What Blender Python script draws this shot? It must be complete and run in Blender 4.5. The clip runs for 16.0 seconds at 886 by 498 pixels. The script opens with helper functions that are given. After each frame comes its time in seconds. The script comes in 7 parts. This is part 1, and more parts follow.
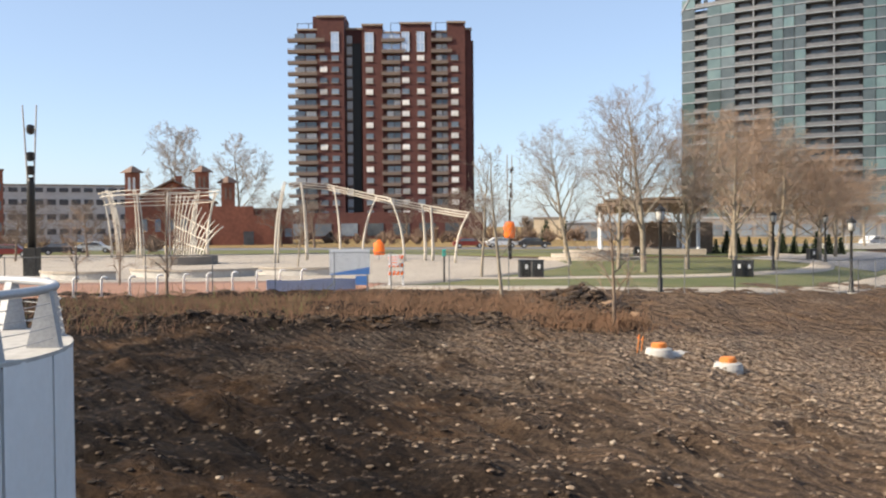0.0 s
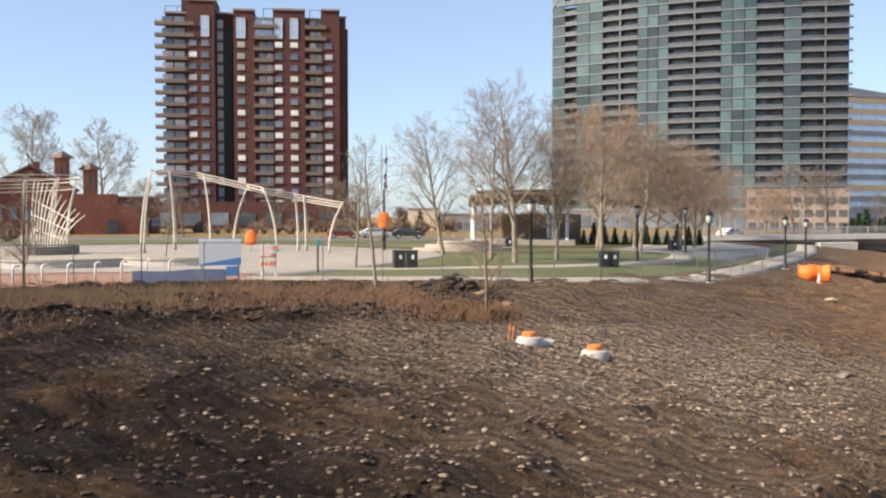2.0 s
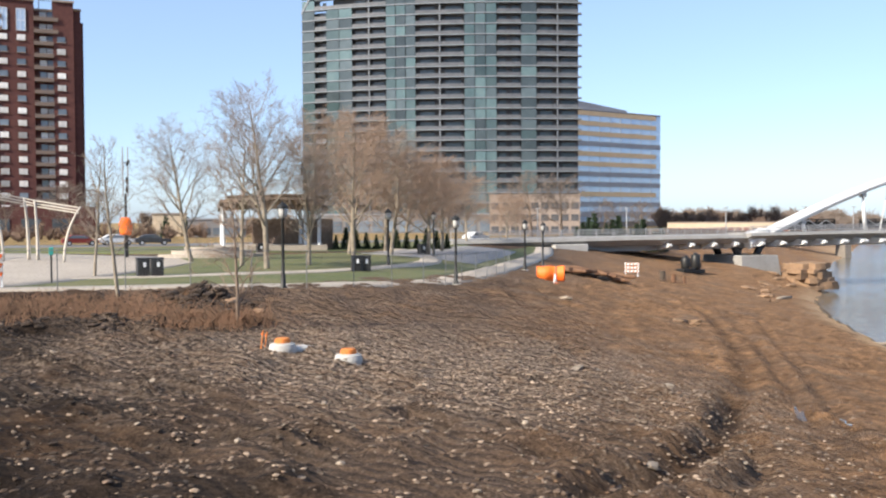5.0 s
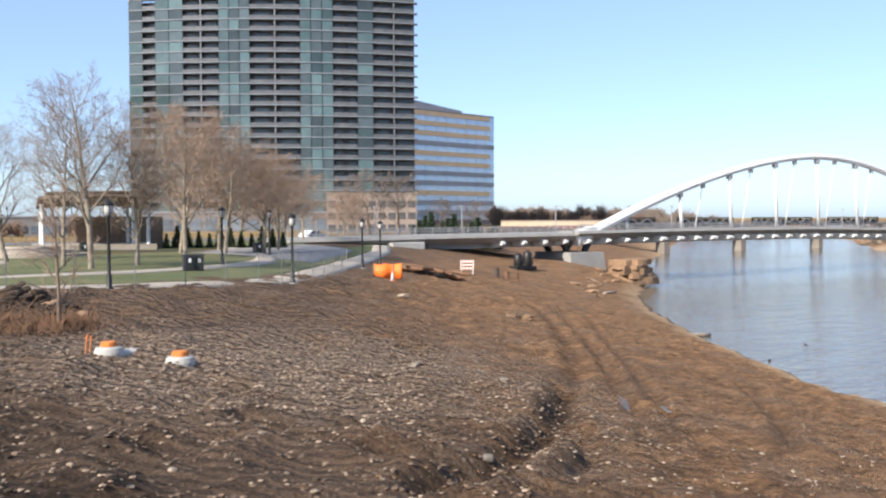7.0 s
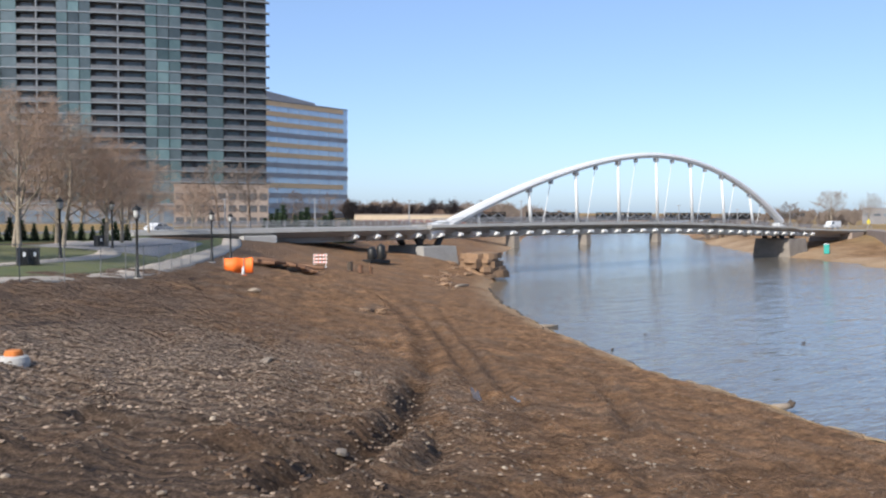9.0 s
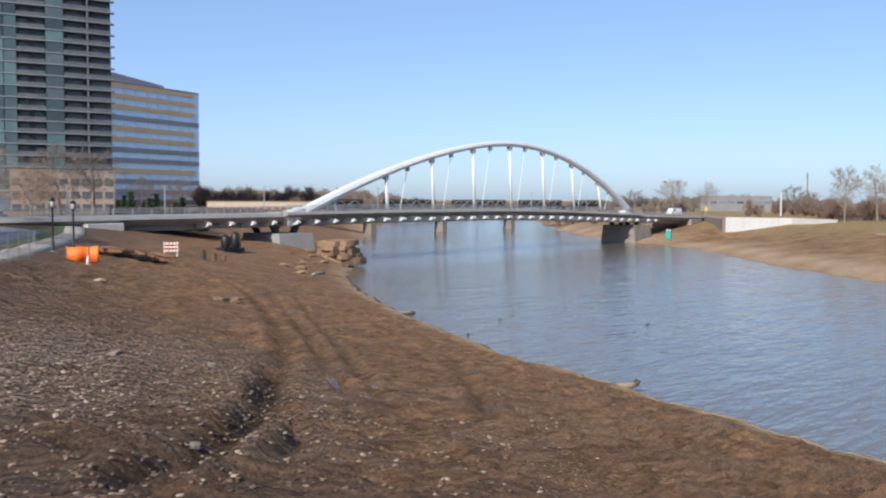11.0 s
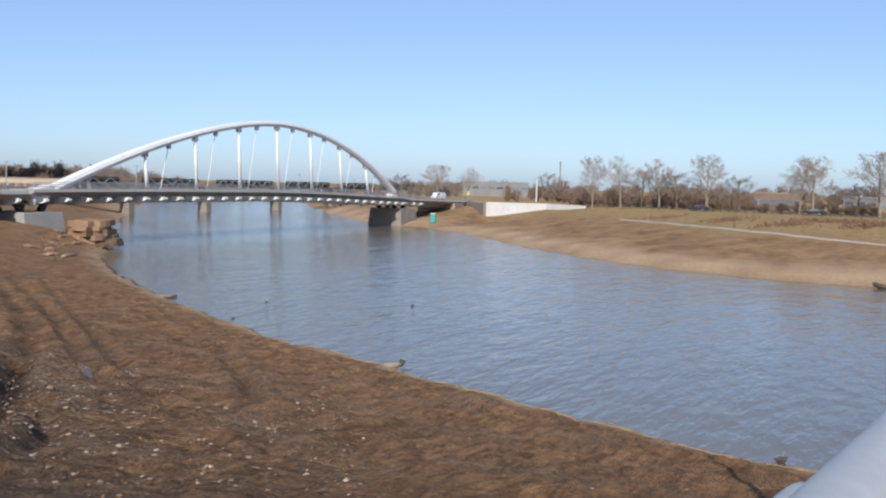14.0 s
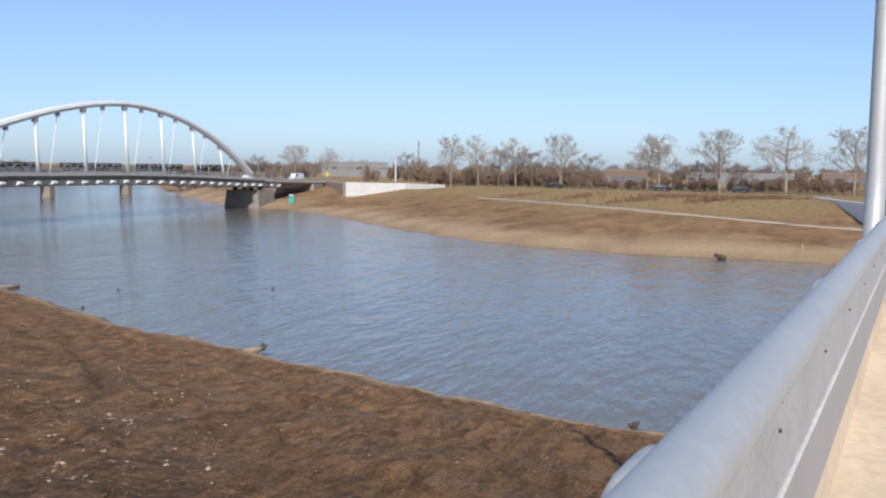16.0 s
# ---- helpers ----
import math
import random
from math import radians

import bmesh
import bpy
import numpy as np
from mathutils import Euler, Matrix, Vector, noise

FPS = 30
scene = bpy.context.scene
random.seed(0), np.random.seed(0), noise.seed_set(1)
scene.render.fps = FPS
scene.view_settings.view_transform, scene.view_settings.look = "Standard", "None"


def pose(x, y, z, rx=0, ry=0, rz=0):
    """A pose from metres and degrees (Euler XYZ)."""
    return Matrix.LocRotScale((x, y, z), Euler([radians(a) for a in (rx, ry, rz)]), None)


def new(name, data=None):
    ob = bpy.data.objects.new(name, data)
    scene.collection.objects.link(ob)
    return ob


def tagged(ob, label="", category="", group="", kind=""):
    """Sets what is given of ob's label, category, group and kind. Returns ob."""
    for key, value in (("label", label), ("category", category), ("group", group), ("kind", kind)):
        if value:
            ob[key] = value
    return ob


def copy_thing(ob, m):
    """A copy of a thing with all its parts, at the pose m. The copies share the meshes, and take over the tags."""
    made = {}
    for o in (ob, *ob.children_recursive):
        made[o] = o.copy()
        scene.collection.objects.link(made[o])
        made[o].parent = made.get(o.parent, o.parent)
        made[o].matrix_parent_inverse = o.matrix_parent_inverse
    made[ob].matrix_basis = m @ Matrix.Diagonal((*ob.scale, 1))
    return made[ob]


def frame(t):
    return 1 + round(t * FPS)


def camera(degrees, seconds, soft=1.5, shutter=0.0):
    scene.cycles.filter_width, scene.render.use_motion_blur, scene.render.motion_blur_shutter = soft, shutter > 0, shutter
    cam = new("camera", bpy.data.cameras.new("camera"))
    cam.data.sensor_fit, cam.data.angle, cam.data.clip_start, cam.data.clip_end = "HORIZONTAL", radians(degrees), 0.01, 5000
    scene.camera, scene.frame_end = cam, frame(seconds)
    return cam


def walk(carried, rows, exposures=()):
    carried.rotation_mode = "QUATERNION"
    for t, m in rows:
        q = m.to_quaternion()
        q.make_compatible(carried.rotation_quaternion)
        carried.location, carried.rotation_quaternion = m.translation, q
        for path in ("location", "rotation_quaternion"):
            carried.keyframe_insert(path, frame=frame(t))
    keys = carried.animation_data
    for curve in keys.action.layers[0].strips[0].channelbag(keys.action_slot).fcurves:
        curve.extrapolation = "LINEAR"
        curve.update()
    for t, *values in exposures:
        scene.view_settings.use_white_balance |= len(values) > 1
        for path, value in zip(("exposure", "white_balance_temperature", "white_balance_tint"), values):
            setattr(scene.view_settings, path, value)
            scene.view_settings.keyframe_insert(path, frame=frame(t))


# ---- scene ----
# Camera: stands on the bridge pavement and pans to its right.
cam = camera(51.10, 16.0, soft=2.2)
EYE = 10.6  # metres above the river
PATH = [
    (0.0, pose(0, 0, EYE, 88.60, 0.41, -0.00)),
    (0.5, pose(0, 0, EYE, 88.39, 0.06, -1.43)),
    (1.0, pose(0, 0, EYE, 88.24, 0.03, -3.24)),
    (1.5, pose(0, 0, EYE, 88.12, -0.05, -5.18)),
    (2.0, pose(0, 0, EYE, 87.98, 0.03, -7.76)),
    (2.5, pose(0, 0, EYE, 88.06, 0.31, -9.86)),
    (3.0, pose(0, 0, EYE, 88.04, 0.36, -12.32)),
    (3.5, pose(0, 0, EYE, 87.98, 0.57, -14.68)),
    (4.0, pose(0, 0, EYE, 88.21, 0.36, -17.62)),
    (4.5, pose(0, 0, EYE, 88.27, 0.29, -20.41)),
    (7.0, pose(0, 0, EYE, 88.10, 0.19, -33.03)),
    (7.5, pose(0, 0, EYE, 88.06, 0.13, -35.58)),
    (8.0, pose(0, 0, EYE, 88.02, -0.36, -37.58)),
    (8.5, pose(0, 0, EYE, 87.77, -0.24, -39.73)),
    (9.0, pose(0, 0, EYE, 87.71, -0.19, -42.06)),
    (11.5, pose(0, 0, EYE, 86.90, -0.20, -53.03)),
    (12.0, pose(0, 0, EYE, 86.95, -0.19, -55.24)),
    (12.5, pose(0, 0, EYE, 86.80, -0.74, -57.64)),
    (13.0, pose(0, 0, EYE, 86.59, -1.24, -60.08)),
    (13.5, pose(0, 0, EYE, 86.55, -1.58, -62.54)),
    (14.0, pose(0, 0, EYE, 86.07, -1.45, -65.14)),
    (14.5, pose(0, 0, EYE, 85.65, -1.15, -67.41)),
    (15.0, pose(0, 0, EYE, 85.29, -0.94, -69.63)),
    (15.5, pose(0, 0, EYE, 85.04, -0.90, -71.90)),
    (16.0, pose(0, 0, EYE, 85.01, -0.82, -73.81)),
]
walk(cam, PATH, exposures=[(0, 0.68, 7500, 10), (2, 0.66, 7400, 10), (4.5, 0.74, 6900, 10), (7.5, 0.63, 6500, 10), (9, 0.30, 6250, 10), (11.5, 0.12, 6200, 10), (16, 0.05, 6250, 10)])

# ---- light ----
SUN_AZ, SUN_EL = 106.0, 33.0
world = bpy.data.worlds.new("world")
scene.world = world
world.use_nodes = True
wn = world.node_tree.nodes
sky = wn.new("ShaderNodeTexSky")
sky.sky_type = "NISHITA"
sky.sun_disc = False
sky.sun_elevation, sky.sun_rotation = radians(SUN_EL), radians(-SUN_AZ)
sky.altitude, sky.air_density, sky.dust_density, sky.ozone_density = 200, 0.78, 1.0, 1.5
wn["Background"].inputs[1].default_value = 0.13
tint = wn.new("ShaderNodeMix")
tint.data_type, tint.blend_type = "RGBA", "MULTIPLY"
tint.inputs[0].default_value, tint.inputs[7].default_value = 1.0, (0.89, 0.952, 1.07, 1)
world.node_tree.links.new(sky.outputs[0], tint.inputs[6])
haze = wn.new("ShaderNodeMix")
haze.data_type = "RGBA"
haze.inputs[0].default_value, haze.inputs[7].default_value = 0.30, (3.1, 4.35, 6.4, 1)
world.node_tree.links.new(tint.outputs[2], haze.inputs[6])
world.node_tree.links.new(haze.outputs[2], wn["Background"].inputs[0])
sun = new("sun", bpy.data.lights.new("sun", "SUN"))
sun.data.energy, sun.data.angle, sun.data.color = 5.0, radians(0.6), (1.0, 0.93, 0.82)
S = Vector((-math.sin(radians(SUN_AZ)) * math.cos(radians(SUN_EL)), math.cos(radians(SUN_AZ)) * math.cos(radians(SUN_EL)), math.sin(radians(SUN_EL))))
sun.matrix_basis = S.to_track_quat("Z", "Y").to_matrix().to_4x4()

# ---- materials ----
def lin(c):
    return tuple(c) + (1.0,)


def material(name, a, b=None, scale=1.0, rough=0.8, metal=0.0, bump=0.0, bscale=None, detail=6, spec=0.4, fine=None):
    """Two colours mixed by noise at two scales, with optional relief."""
    m = bpy.data.materials.new(name)
    m.use_nodes = True
    n, l = m.node_tree.nodes, m.node_tree.links
    p = n["Principled BSDF"]
    p.inputs["Roughness"].default_value, p.inputs["Metallic"].default_value = rough, metal
    p.inputs["Specular IOR Level"].default_value = spec
    if b is None:
        b = tuple(x * 0.82 for x in a)
    tc = n.new("ShaderNodeTexCoord")
    n1 = n.new("ShaderNodeTexNoise")
    n1.inputs["Scale"].default_value, n1.inputs["Detail"].default_value, n1.inputs["Roughness"].default_value = scale, detail, 0.65
    l.new(tc.outputs["Object"], n1.inputs["Vector"])
    ramp = n.new("ShaderNodeValToRGB")
    ramp.color_ramp.elements[0].position, ramp.color_ramp.elements[1].position = 0.35, 0.68
    ramp.color_ramp.elements[0].color, ramp.color_ramp.elements[1].color = lin(a), lin(b)
    l.new(n1.outputs[0], ramp.inputs[0])
    out = ramp.outputs[0]
    if fine:
        n3 = n.new("ShaderNodeTexNoise")
        n3.inputs["Scale"].default_value, n3.inputs["Detail"].default_value = fine[0], 3
        l.new(tc.outputs["Object"], n3.inputs["Vector"])
        mx = n.new("ShaderNodeMix")
        mx.data_type, mx.blend_type = "RGBA", "OVERLAY"
        mx.inputs[0].default_value = fine[1]
        l.new(out, mx.inputs[6])
        l.new(n3.outputs[0], mx.inputs[7])
        out = mx.outputs[2]
    l.new(out, p.inputs["Base Color"])
    if bump:
        n2 = n.new("ShaderNodeTexNoise")
        n2.inputs["Scale"].default_value, n2.inputs["Detail"].default_value = bscale or scale * 6, 6
        l.new(tc.outputs["Object"], n2.inputs["Vector"])
        bp = n.new("ShaderNodeBump")
        bp.inputs["Strength"].default_value, bp.inputs["Distance"].default_value = 0.8, bump
        l.new(n2.outputs[0], bp.inputs["Height"])
        l.new(bp.outputs[0], p.inputs["Normal"])
    return m


def by_object(m, amount=0.35):
    """Lets pieces that share a mesh differ in brightness."""
    n, l = m.node_tree.nodes, m.node_tree.links
    p = n["Principled BSDF"]
    src = p.inputs["Base Color"].links[0].from_socket
    oi = n.new("ShaderNodeObjectInfo")
    mr = n.new("ShaderNodeMapRange")
    mr.inputs[3].default_value, mr.inputs[4].default_value = 1 - amount, 1 + amount
    l.new(oi.outputs["Random"], mr.inputs[0])
    hs = n.new("ShaderNodeHueSaturation")
    l.new(mr.outputs[0], hs.inputs["Value"])
    l.new(src, hs.inputs["Color"])
    l.new(hs.outputs[0], p.inputs["Base Color"])
    return m


M = {}
M["concrete"] = material("concrete", (0.48, 0.46, 0.43), (0.38, 0.36, 0.33), 0.35, 0.85, bump=0.004, bscale=20, fine=(9, 0.3))
M["white_panel"] = material("white_panel", (0.80, 0.79, 0.77), (0.72, 0.71, 0.69), 0.9, 0.7, bump=0.002, bscale=40, fine=(14, 0.15))
M["pavement"] = material("pavement", (0.41, 0.355, 0.295), (0.33, 0.285, 0.235), 0.25, 0.9, bump=0.003, bscale=30, fine=(5, 0.35))
M["brick_paving"] = material("brick_paving", (0.36, 0.19, 0.13), (0.28, 0.15, 0.10), 0.6, 0.9, bump=0.004, bscale=12, fine=(6, 0.4))
M["grass"] = material("grass", (0.085, 0.105, 0.035), (0.15, 0.14, 0.06), 0.25, 0.95, bump=0.03, bscale=14, fine=(10, 0.5))
M["asphalt"] = material("asphalt", (0.13, 0.13, 0.14), (0.18, 0.18, 0.18), 0.5, 0.9, bump=0.003, bscale=30)
M["gravel"] = material("gravel", (0.26, 0.25, 0.25), (0.34, 0.32, 0.30), 0.8, 0.95, bump=0.02, bscale=10, fine=(6, 0.4))
M["deck_concrete"] = material("deck_concrete", (0.31, 0.30, 0.285), (0.25, 0.24, 0.225), 0.3, 0.85, bump=0.004, bscale=20, fine=(6, 0.3))
M["twig_far"] = material("twig_far", (0.34, 0.285, 0.245), (0.24, 0.20, 0.17), 1.0, 0.9)
M["steel"] = material("steel", (0.46, 0.465, 0.47), (0.40, 0.405, 0.415), 2.0, 0.5, 0.35, fine=(30, 0.12))
M["plate"] = material("plate", (0.40, 0.40, 0.40), (0.33, 0.33, 0.335), 3.0, 0.6, 0.1, fine=(40, 0.3))
M["white_steel"] = material("white_steel", (0.74, 0.74, 0.73), (0.66, 0.66, 0.65), 0.2, 0.45, fine=(1.5, 0.15))
M["grey_steel"] = material("grey_steel", (0.36, 0.36, 0.36), (0.30, 0.30, 0.31), 0.4, 0.5, 0.2)
M["dark_steel"] = material("dark_steel", (0.035, 0.037, 0.04), (0.05, 0.05, 0.05), 2.0, 0.5, 0.3)
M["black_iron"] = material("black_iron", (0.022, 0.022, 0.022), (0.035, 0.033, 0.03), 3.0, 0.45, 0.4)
M["lamp_glass"] = material("lamp_glass", (0.45, 0.44, 0.41), (0.36, 0.35, 0.33), 6.0, 0.25)
M["brick"] = material("brick", (0.078, 0.028, 0.025), (0.105, 0.040, 0.034), 0.12, 0.85, fine=(1.2, 0.35))
M["old_brick"] = material("old_brick", (0.27, 0.10, 0.065), (0.20, 0.075, 0.05), 0.2, 0.9, fine=(1.5, 0.4))
M["stone_trim"] = material("stone_trim", (0.30, 0.24, 0.20), (0.24, 0.19, 0.16), 0.4, 0.8, fine=(2, 0.3))
M["roof_tile"] = material("roof_tile", (0.15, 0.10, 0.08), (0.20, 0.13, 0.10), 0.5, 0.8, fine=(3, 0.4))
M["pane"] = by_object(material("pane", (0.10, 0.12, 0.15), (0.16, 0.19, 0.22), 0.4, 0.06, spec=1.0), 0.6)
M["blind_pane"] = by_object(material("blind_pane", (0.62, 0.60, 0.57), (0.45, 0.44, 0.42), 0.5, 0.2, spec=0.8), 0.5)
M["green_glass"] = by_object(material("green_glass", (0.088, 0.132, 0.137), (0.055, 0.092, 0.10), 0.15, 0.10, spec=0.5), 0.5)
M["grey_glass"] = by_object(material("grey_glass", (0.05, 0.068, 0.075), (0.075, 0.098, 0.108), 0.2, 0.10, spec=0.5), 0.5)
M["dark_stone"] = material("dark_stone", (0.25, 0.22, 0.19), (0.18, 0.155, 0.13), 0.5, 0.9, bump=0.03, bscale=3)
M["tower_slab"] = material("tower_slab", (0.19, 0.21, 0.235), (0.155, 0.175, 0.20), 0.3, 0.7)
M["warm_concrete"] = material("warm_concrete", (0.66, 0.53, 0.40), (0.56, 0.45, 0.33), 0.8, 0.9, bump=0.003, bscale=40, fine=(12, 0.3))
M["fence_wire"] = material("fence_wire", (0.19, 0.19, 0.19), (0.15, 0.15, 0.15), 2.0, 0.6, 0.3)
M["pale_wall"] = material("pale_wall", (0.52, 0.51, 0.50), (0.45, 0.44, 0.43), 0.2, 0.85, fine=(2, 0.25))
# sky reflection of the panes is painted into this pale blue base
M["sky_glass"] = material("sky_glass", (0.50, 0.60, 0.72), (0.42, 0.53, 0.68), 0.1, 0.10, 0.25, spec=1.0)
M["balcony_trim"] = material("balcony_trim", (0.19, 0.145, 0.12), (0.14, 0.105, 0.09), 0.4, 0.8, fine=(2, 0.3))
# dark tone painting in shade of balconies and garage openings; also a door
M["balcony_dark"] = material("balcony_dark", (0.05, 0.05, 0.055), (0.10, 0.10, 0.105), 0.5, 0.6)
M["slab_white"] = material("slab_white", (0.58, 0.60, 0.62), (0.50, 0.52, 0.54), 0.3, 0.7)
M["rail_panel"] = material("rail_panel", (0.08, 0.085, 0.095), (0.125, 0.13, 0.14), 0.4, 0.35)
M["ochre_panel"] = material("ochre_panel", (0.66, 0.47, 0.29), (0.60, 0.43, 0.26), 0.15, 0.6, fine=(1, 0.2))
M["grey_panel"] = material("grey_panel", (0.30, 0.30, 0.32), (0.25, 0.25, 0.27), 0.15, 0.6, fine=(1, 0.2))
M["beige_wall"] = material("beige_wall", (0.55, 0.45, 0.33), (0.48, 0.39, 0.28), 0.3, 0.85, fine=(2, 0.25))
M["grey_wall"] = material("grey_wall", (0.22, 0.21, 0.21), (0.17, 0.165, 0.165), 0.2, 0.85, fine=(2, 0.25))
M["trellis"] = material("trellis", (0.60, 0.54, 0.46), (0.50, 0.45, 0.38), 0.5, 0.5)
M["bark_pale"] = material("bark_pale", (0.31, 0.26, 0.20), (0.16, 0.13, 0.095), 1.6, 0.9, bump=0.01, bscale=8)
M["bark"] = material("bark", (0.15, 0.105, 0.075), (0.22, 0.165, 0.125), 2.5, 0.9, bump=0.01, bscale=10)
M["twig_pale"] = material("twig_pale", (0.27, 0.215, 0.175), (0.18, 0.14, 0.115), 1.5, 0.9)
M["twig_brown"] = material("twig_brown", (0.19, 0.125, 0.09), (0.13, 0.088, 0.065), 0.8, 0.9)
M["twig_red"] = material("twig_red", (0.30, 0.205, 0.145), (0.21, 0.145, 0.105), 1.0, 0.9)
M["twig_grey"] = material("twig_grey", (0.21, 0.165, 0.135), (0.15, 0.12, 0.10), 1.0, 0.9)
M["evergreen"] = material("evergreen", (0.018, 0.035, 0.015), (0.035, 0.055, 0.025), 2.0, 0.9)
M["weed"] = by_object(material("weed", (0.21, 0.115, 0.07), (0.10, 0.062, 0.038), 1.2, 0.95), 0.3)
M["straw"] = material("straw", (0.32, 0.23, 0.13), (0.22, 0.16, 0.09), 1.2, 0.95)
M["rust"] = material("rust", (0.12, 0.058, 0.033), (0.21, 0.115, 0.065), 1.5, 0.85, bump=0.01, bscale=10)
M["log_wood"] = material("log_wood", (0.36, 0.29, 0.22), (0.24, 0.19, 0.14), 3.0, 0.9, bump=0.01, bscale=12)
M["dark_wood"] = material("dark_wood", (0.06, 0.045, 0.035), (0.10, 0.075, 0.055), 3.0, 0.9, bump=0.02, bscale=8)
M["orange"] = material("orange", (0.95, 0.20, 0.03), (0.85, 0.15, 0.02), 1.5, 0.6, fine=(8, 0.2))
M["orange_cap"] = material("orange_cap", (0.62, 0.21, 0.05), (0.45, 0.15, 0.04), 4.0, 0.7, fine=(12, 0.4))
M["white_plastic"] = material("white_plastic", (0.75, 0.75, 0.75), (0.66, 0.66, 0.65), 3.0, 0.5)
M["sign_blue"] = material("sign_blue", (0.10, 0.26, 0.60), (0.08, 0.22, 0.52), 2.0, 0.5)
M["banner_blue"] = material("banner_blue", (0.58, 0.54, 0.60), (0.50, 0.47, 0.56), 1.0, 0.6)
M["teal"] = material("teal", (0.03, 0.33, 0.28), (0.025, 0.27, 0.23), 2.0, 0.5)
M["yellow"] = material("yellow", (0.75, 0.62, 0.05), (0.65, 0.52, 0.04), 3.0, 0.5)
M["car_white"] = material("car_white", (0.65, 0.66, 0.67), (0.6, 0.6, 0.6), 1.0, 0.3)
M["car_dark"] = material("car_dark", (0.03, 0.03, 0.035), (0.05, 0.05, 0.055), 1.0, 0.3)
M["car_red"] = material("car_red", (0.20, 0.03, 0.025), (0.18, 0.025, 0.02), 1.0, 0.3)
M["rubber"] = material("rubber", (0.02, 0.02, 0.02), (0.03, 0.03, 0.03), 3.0, 0.8)
M["bank_rock"] = by_object(material("bank_rock", (0.27, 0.17, 0.10), (0.18, 0.11, 0.065), 0.9, 0.95, bump=0.05, bscale=3), 0.25)
M["limestone"] = by_object(material("limestone", (0.36, 0.29, 0.22), (0.22, 0.175, 0.13), 1.5, 0.9, bump=0.02, bscale=5), 0.25)


# ---- mesh tools ----
class Build:
    """Collects verts and faces of one mesh."""

    def __init__(self):
        self.v, self.f = [], []

    def box(self, c, s, rz=0.0, rx=0.0, ry=0.0):
        k = len(self.v)
        m = Euler((radians(rx), radians(ry), radians(rz))).to_matrix()
        for dz in (-0.5, 0.5):
            for dx, dy in ((-0.5, -0.5), (0.5, -0.5), (0.5, 0.5), (-0.5, 0.5)):
                self.v.append(tuple(Vector(c) + m @ Vector((dx * s[0], dy * s[1], dz * s[2]))))
        for q in ((3, 2, 1, 0), (4, 5, 6, 7), (0, 1, 5, 4), (1, 2, 6, 5), (2, 3, 7, 6), (3, 0, 4, 7)):
            self.f.append(tuple(k + i for i in q))
        return self

    def tube(self, pts, radii, n=8, caps=True):
        k = len(self.v)
        pts = [Vector(p) for p in pts]
        side = None
        for i, p in enumerate(pts):
            d = (pts[min(i + 1, len(pts) - 1)] - pts[max(i - 1, 0)]).normalized()
            if side is None:
                side = d.orthogonal().normalized()
            side = (side - d * side.dot(d))
            side = side.normalized() if side.length > 1e-6 else d.orthogonal().normalized()
            up = d.cross(side)
            r = radii[i] if isinstance(radii, (list, tuple)) else radii
            for j in range(n):
                a = 2 * math.pi * j / n
                self.v.append(tuple(p + (side * math.cos(a) + up * math.sin(a)) * r))
        for i in range(len(pts) - 1):
            for j in range(n):
                a, b = k + i * n + j, k + i * n + (j + 1) % n
                self.f.append((a, b, b + n, a + n))
        if caps:
            self.f.append(tuple(range(k + n - 1, k - 1, -1)))
            e = k + (len(pts) - 1) * n
            self.f.append(tuple(range(e, e + n)))
        return self

    def lathe(self, profile, c=(0, 0, 0), n=16):
        k = len(self.v)
        for r, z in profile:
            for j in range(n):
                a = 2 * math.pi * j / n
                self.v.append((c[0] + r * math.cos(a), c[1] + r * math.sin(a), c[2] + z))
        for i in range(len(profile) - 1):
            for j in range(n):
                a, b = k + i * n + j, k + i * n + (j + 1) % n
                self.f.append((a, b, b + n, a + n))
        self.f.append(tuple(range(k + n - 1, k - 1, -1)))
        e = k + (len(profile) - 1) * n
        self.f.append(tuple(range(e, e + n)))
        return self

    def prism(self, poly, z0, z1):
        """poly: counter-clockwise (x, y)."""
        k, n = len(self.v), len(poly)
        self.v += [(x, y, z0) for x, y in poly] + [(x, y, z1) for x, y in poly]
        self.f.append(tuple(range(k + n - 1, k - 1, -1)))
        self.f.append(tuple(range(k + n, k + 2 * n)))
        for i in range(n):
            j = (i + 1) % n
            self.f.append((k + i, k + j, k + n + j, k + n + i))
        return self

    def loft(self, rings):
        """Closed rings of equal length, joined one after another and capped."""
        k, n = len(self.v), len(rings[0])
        for r in rings:
            self.v += [tuple(p) for p in r]
        for i in range(len(rings) - 1):
            for j in range(n):
                a, b = k + i * n + j, k + i * n + (j + 1) % n
                self.f.append((a, b, b + n, a + n))
        self.f.append(tuple(range(k + n - 1, k - 1, -1)))
        e = k + (len(rings) - 1) * n
        self.f.append(tuple(range(e, e + n)))
        return self

    def mesh(self, name, mat, smooth=False):
        me = bpy.data.meshes.new(name)
        me.from_pydata(self.v, [], self.f)
        me.materials.append(mat)
        if smooth:
            me.polygons.foreach_set("use_smooth", [True] * len(me.polygons))
        me.update()
        return me


def mesh_ob(name, b, mat, smooth=False, bevel=0.0):
    ob = new(name, b.mesh(name, mat, smooth))
    if bevel:
        md = ob.modifiers.new("bevel", "BEVEL")
        md.width, md.segments, md.limit_method = bevel, 2, "ANGLE"
    return ob


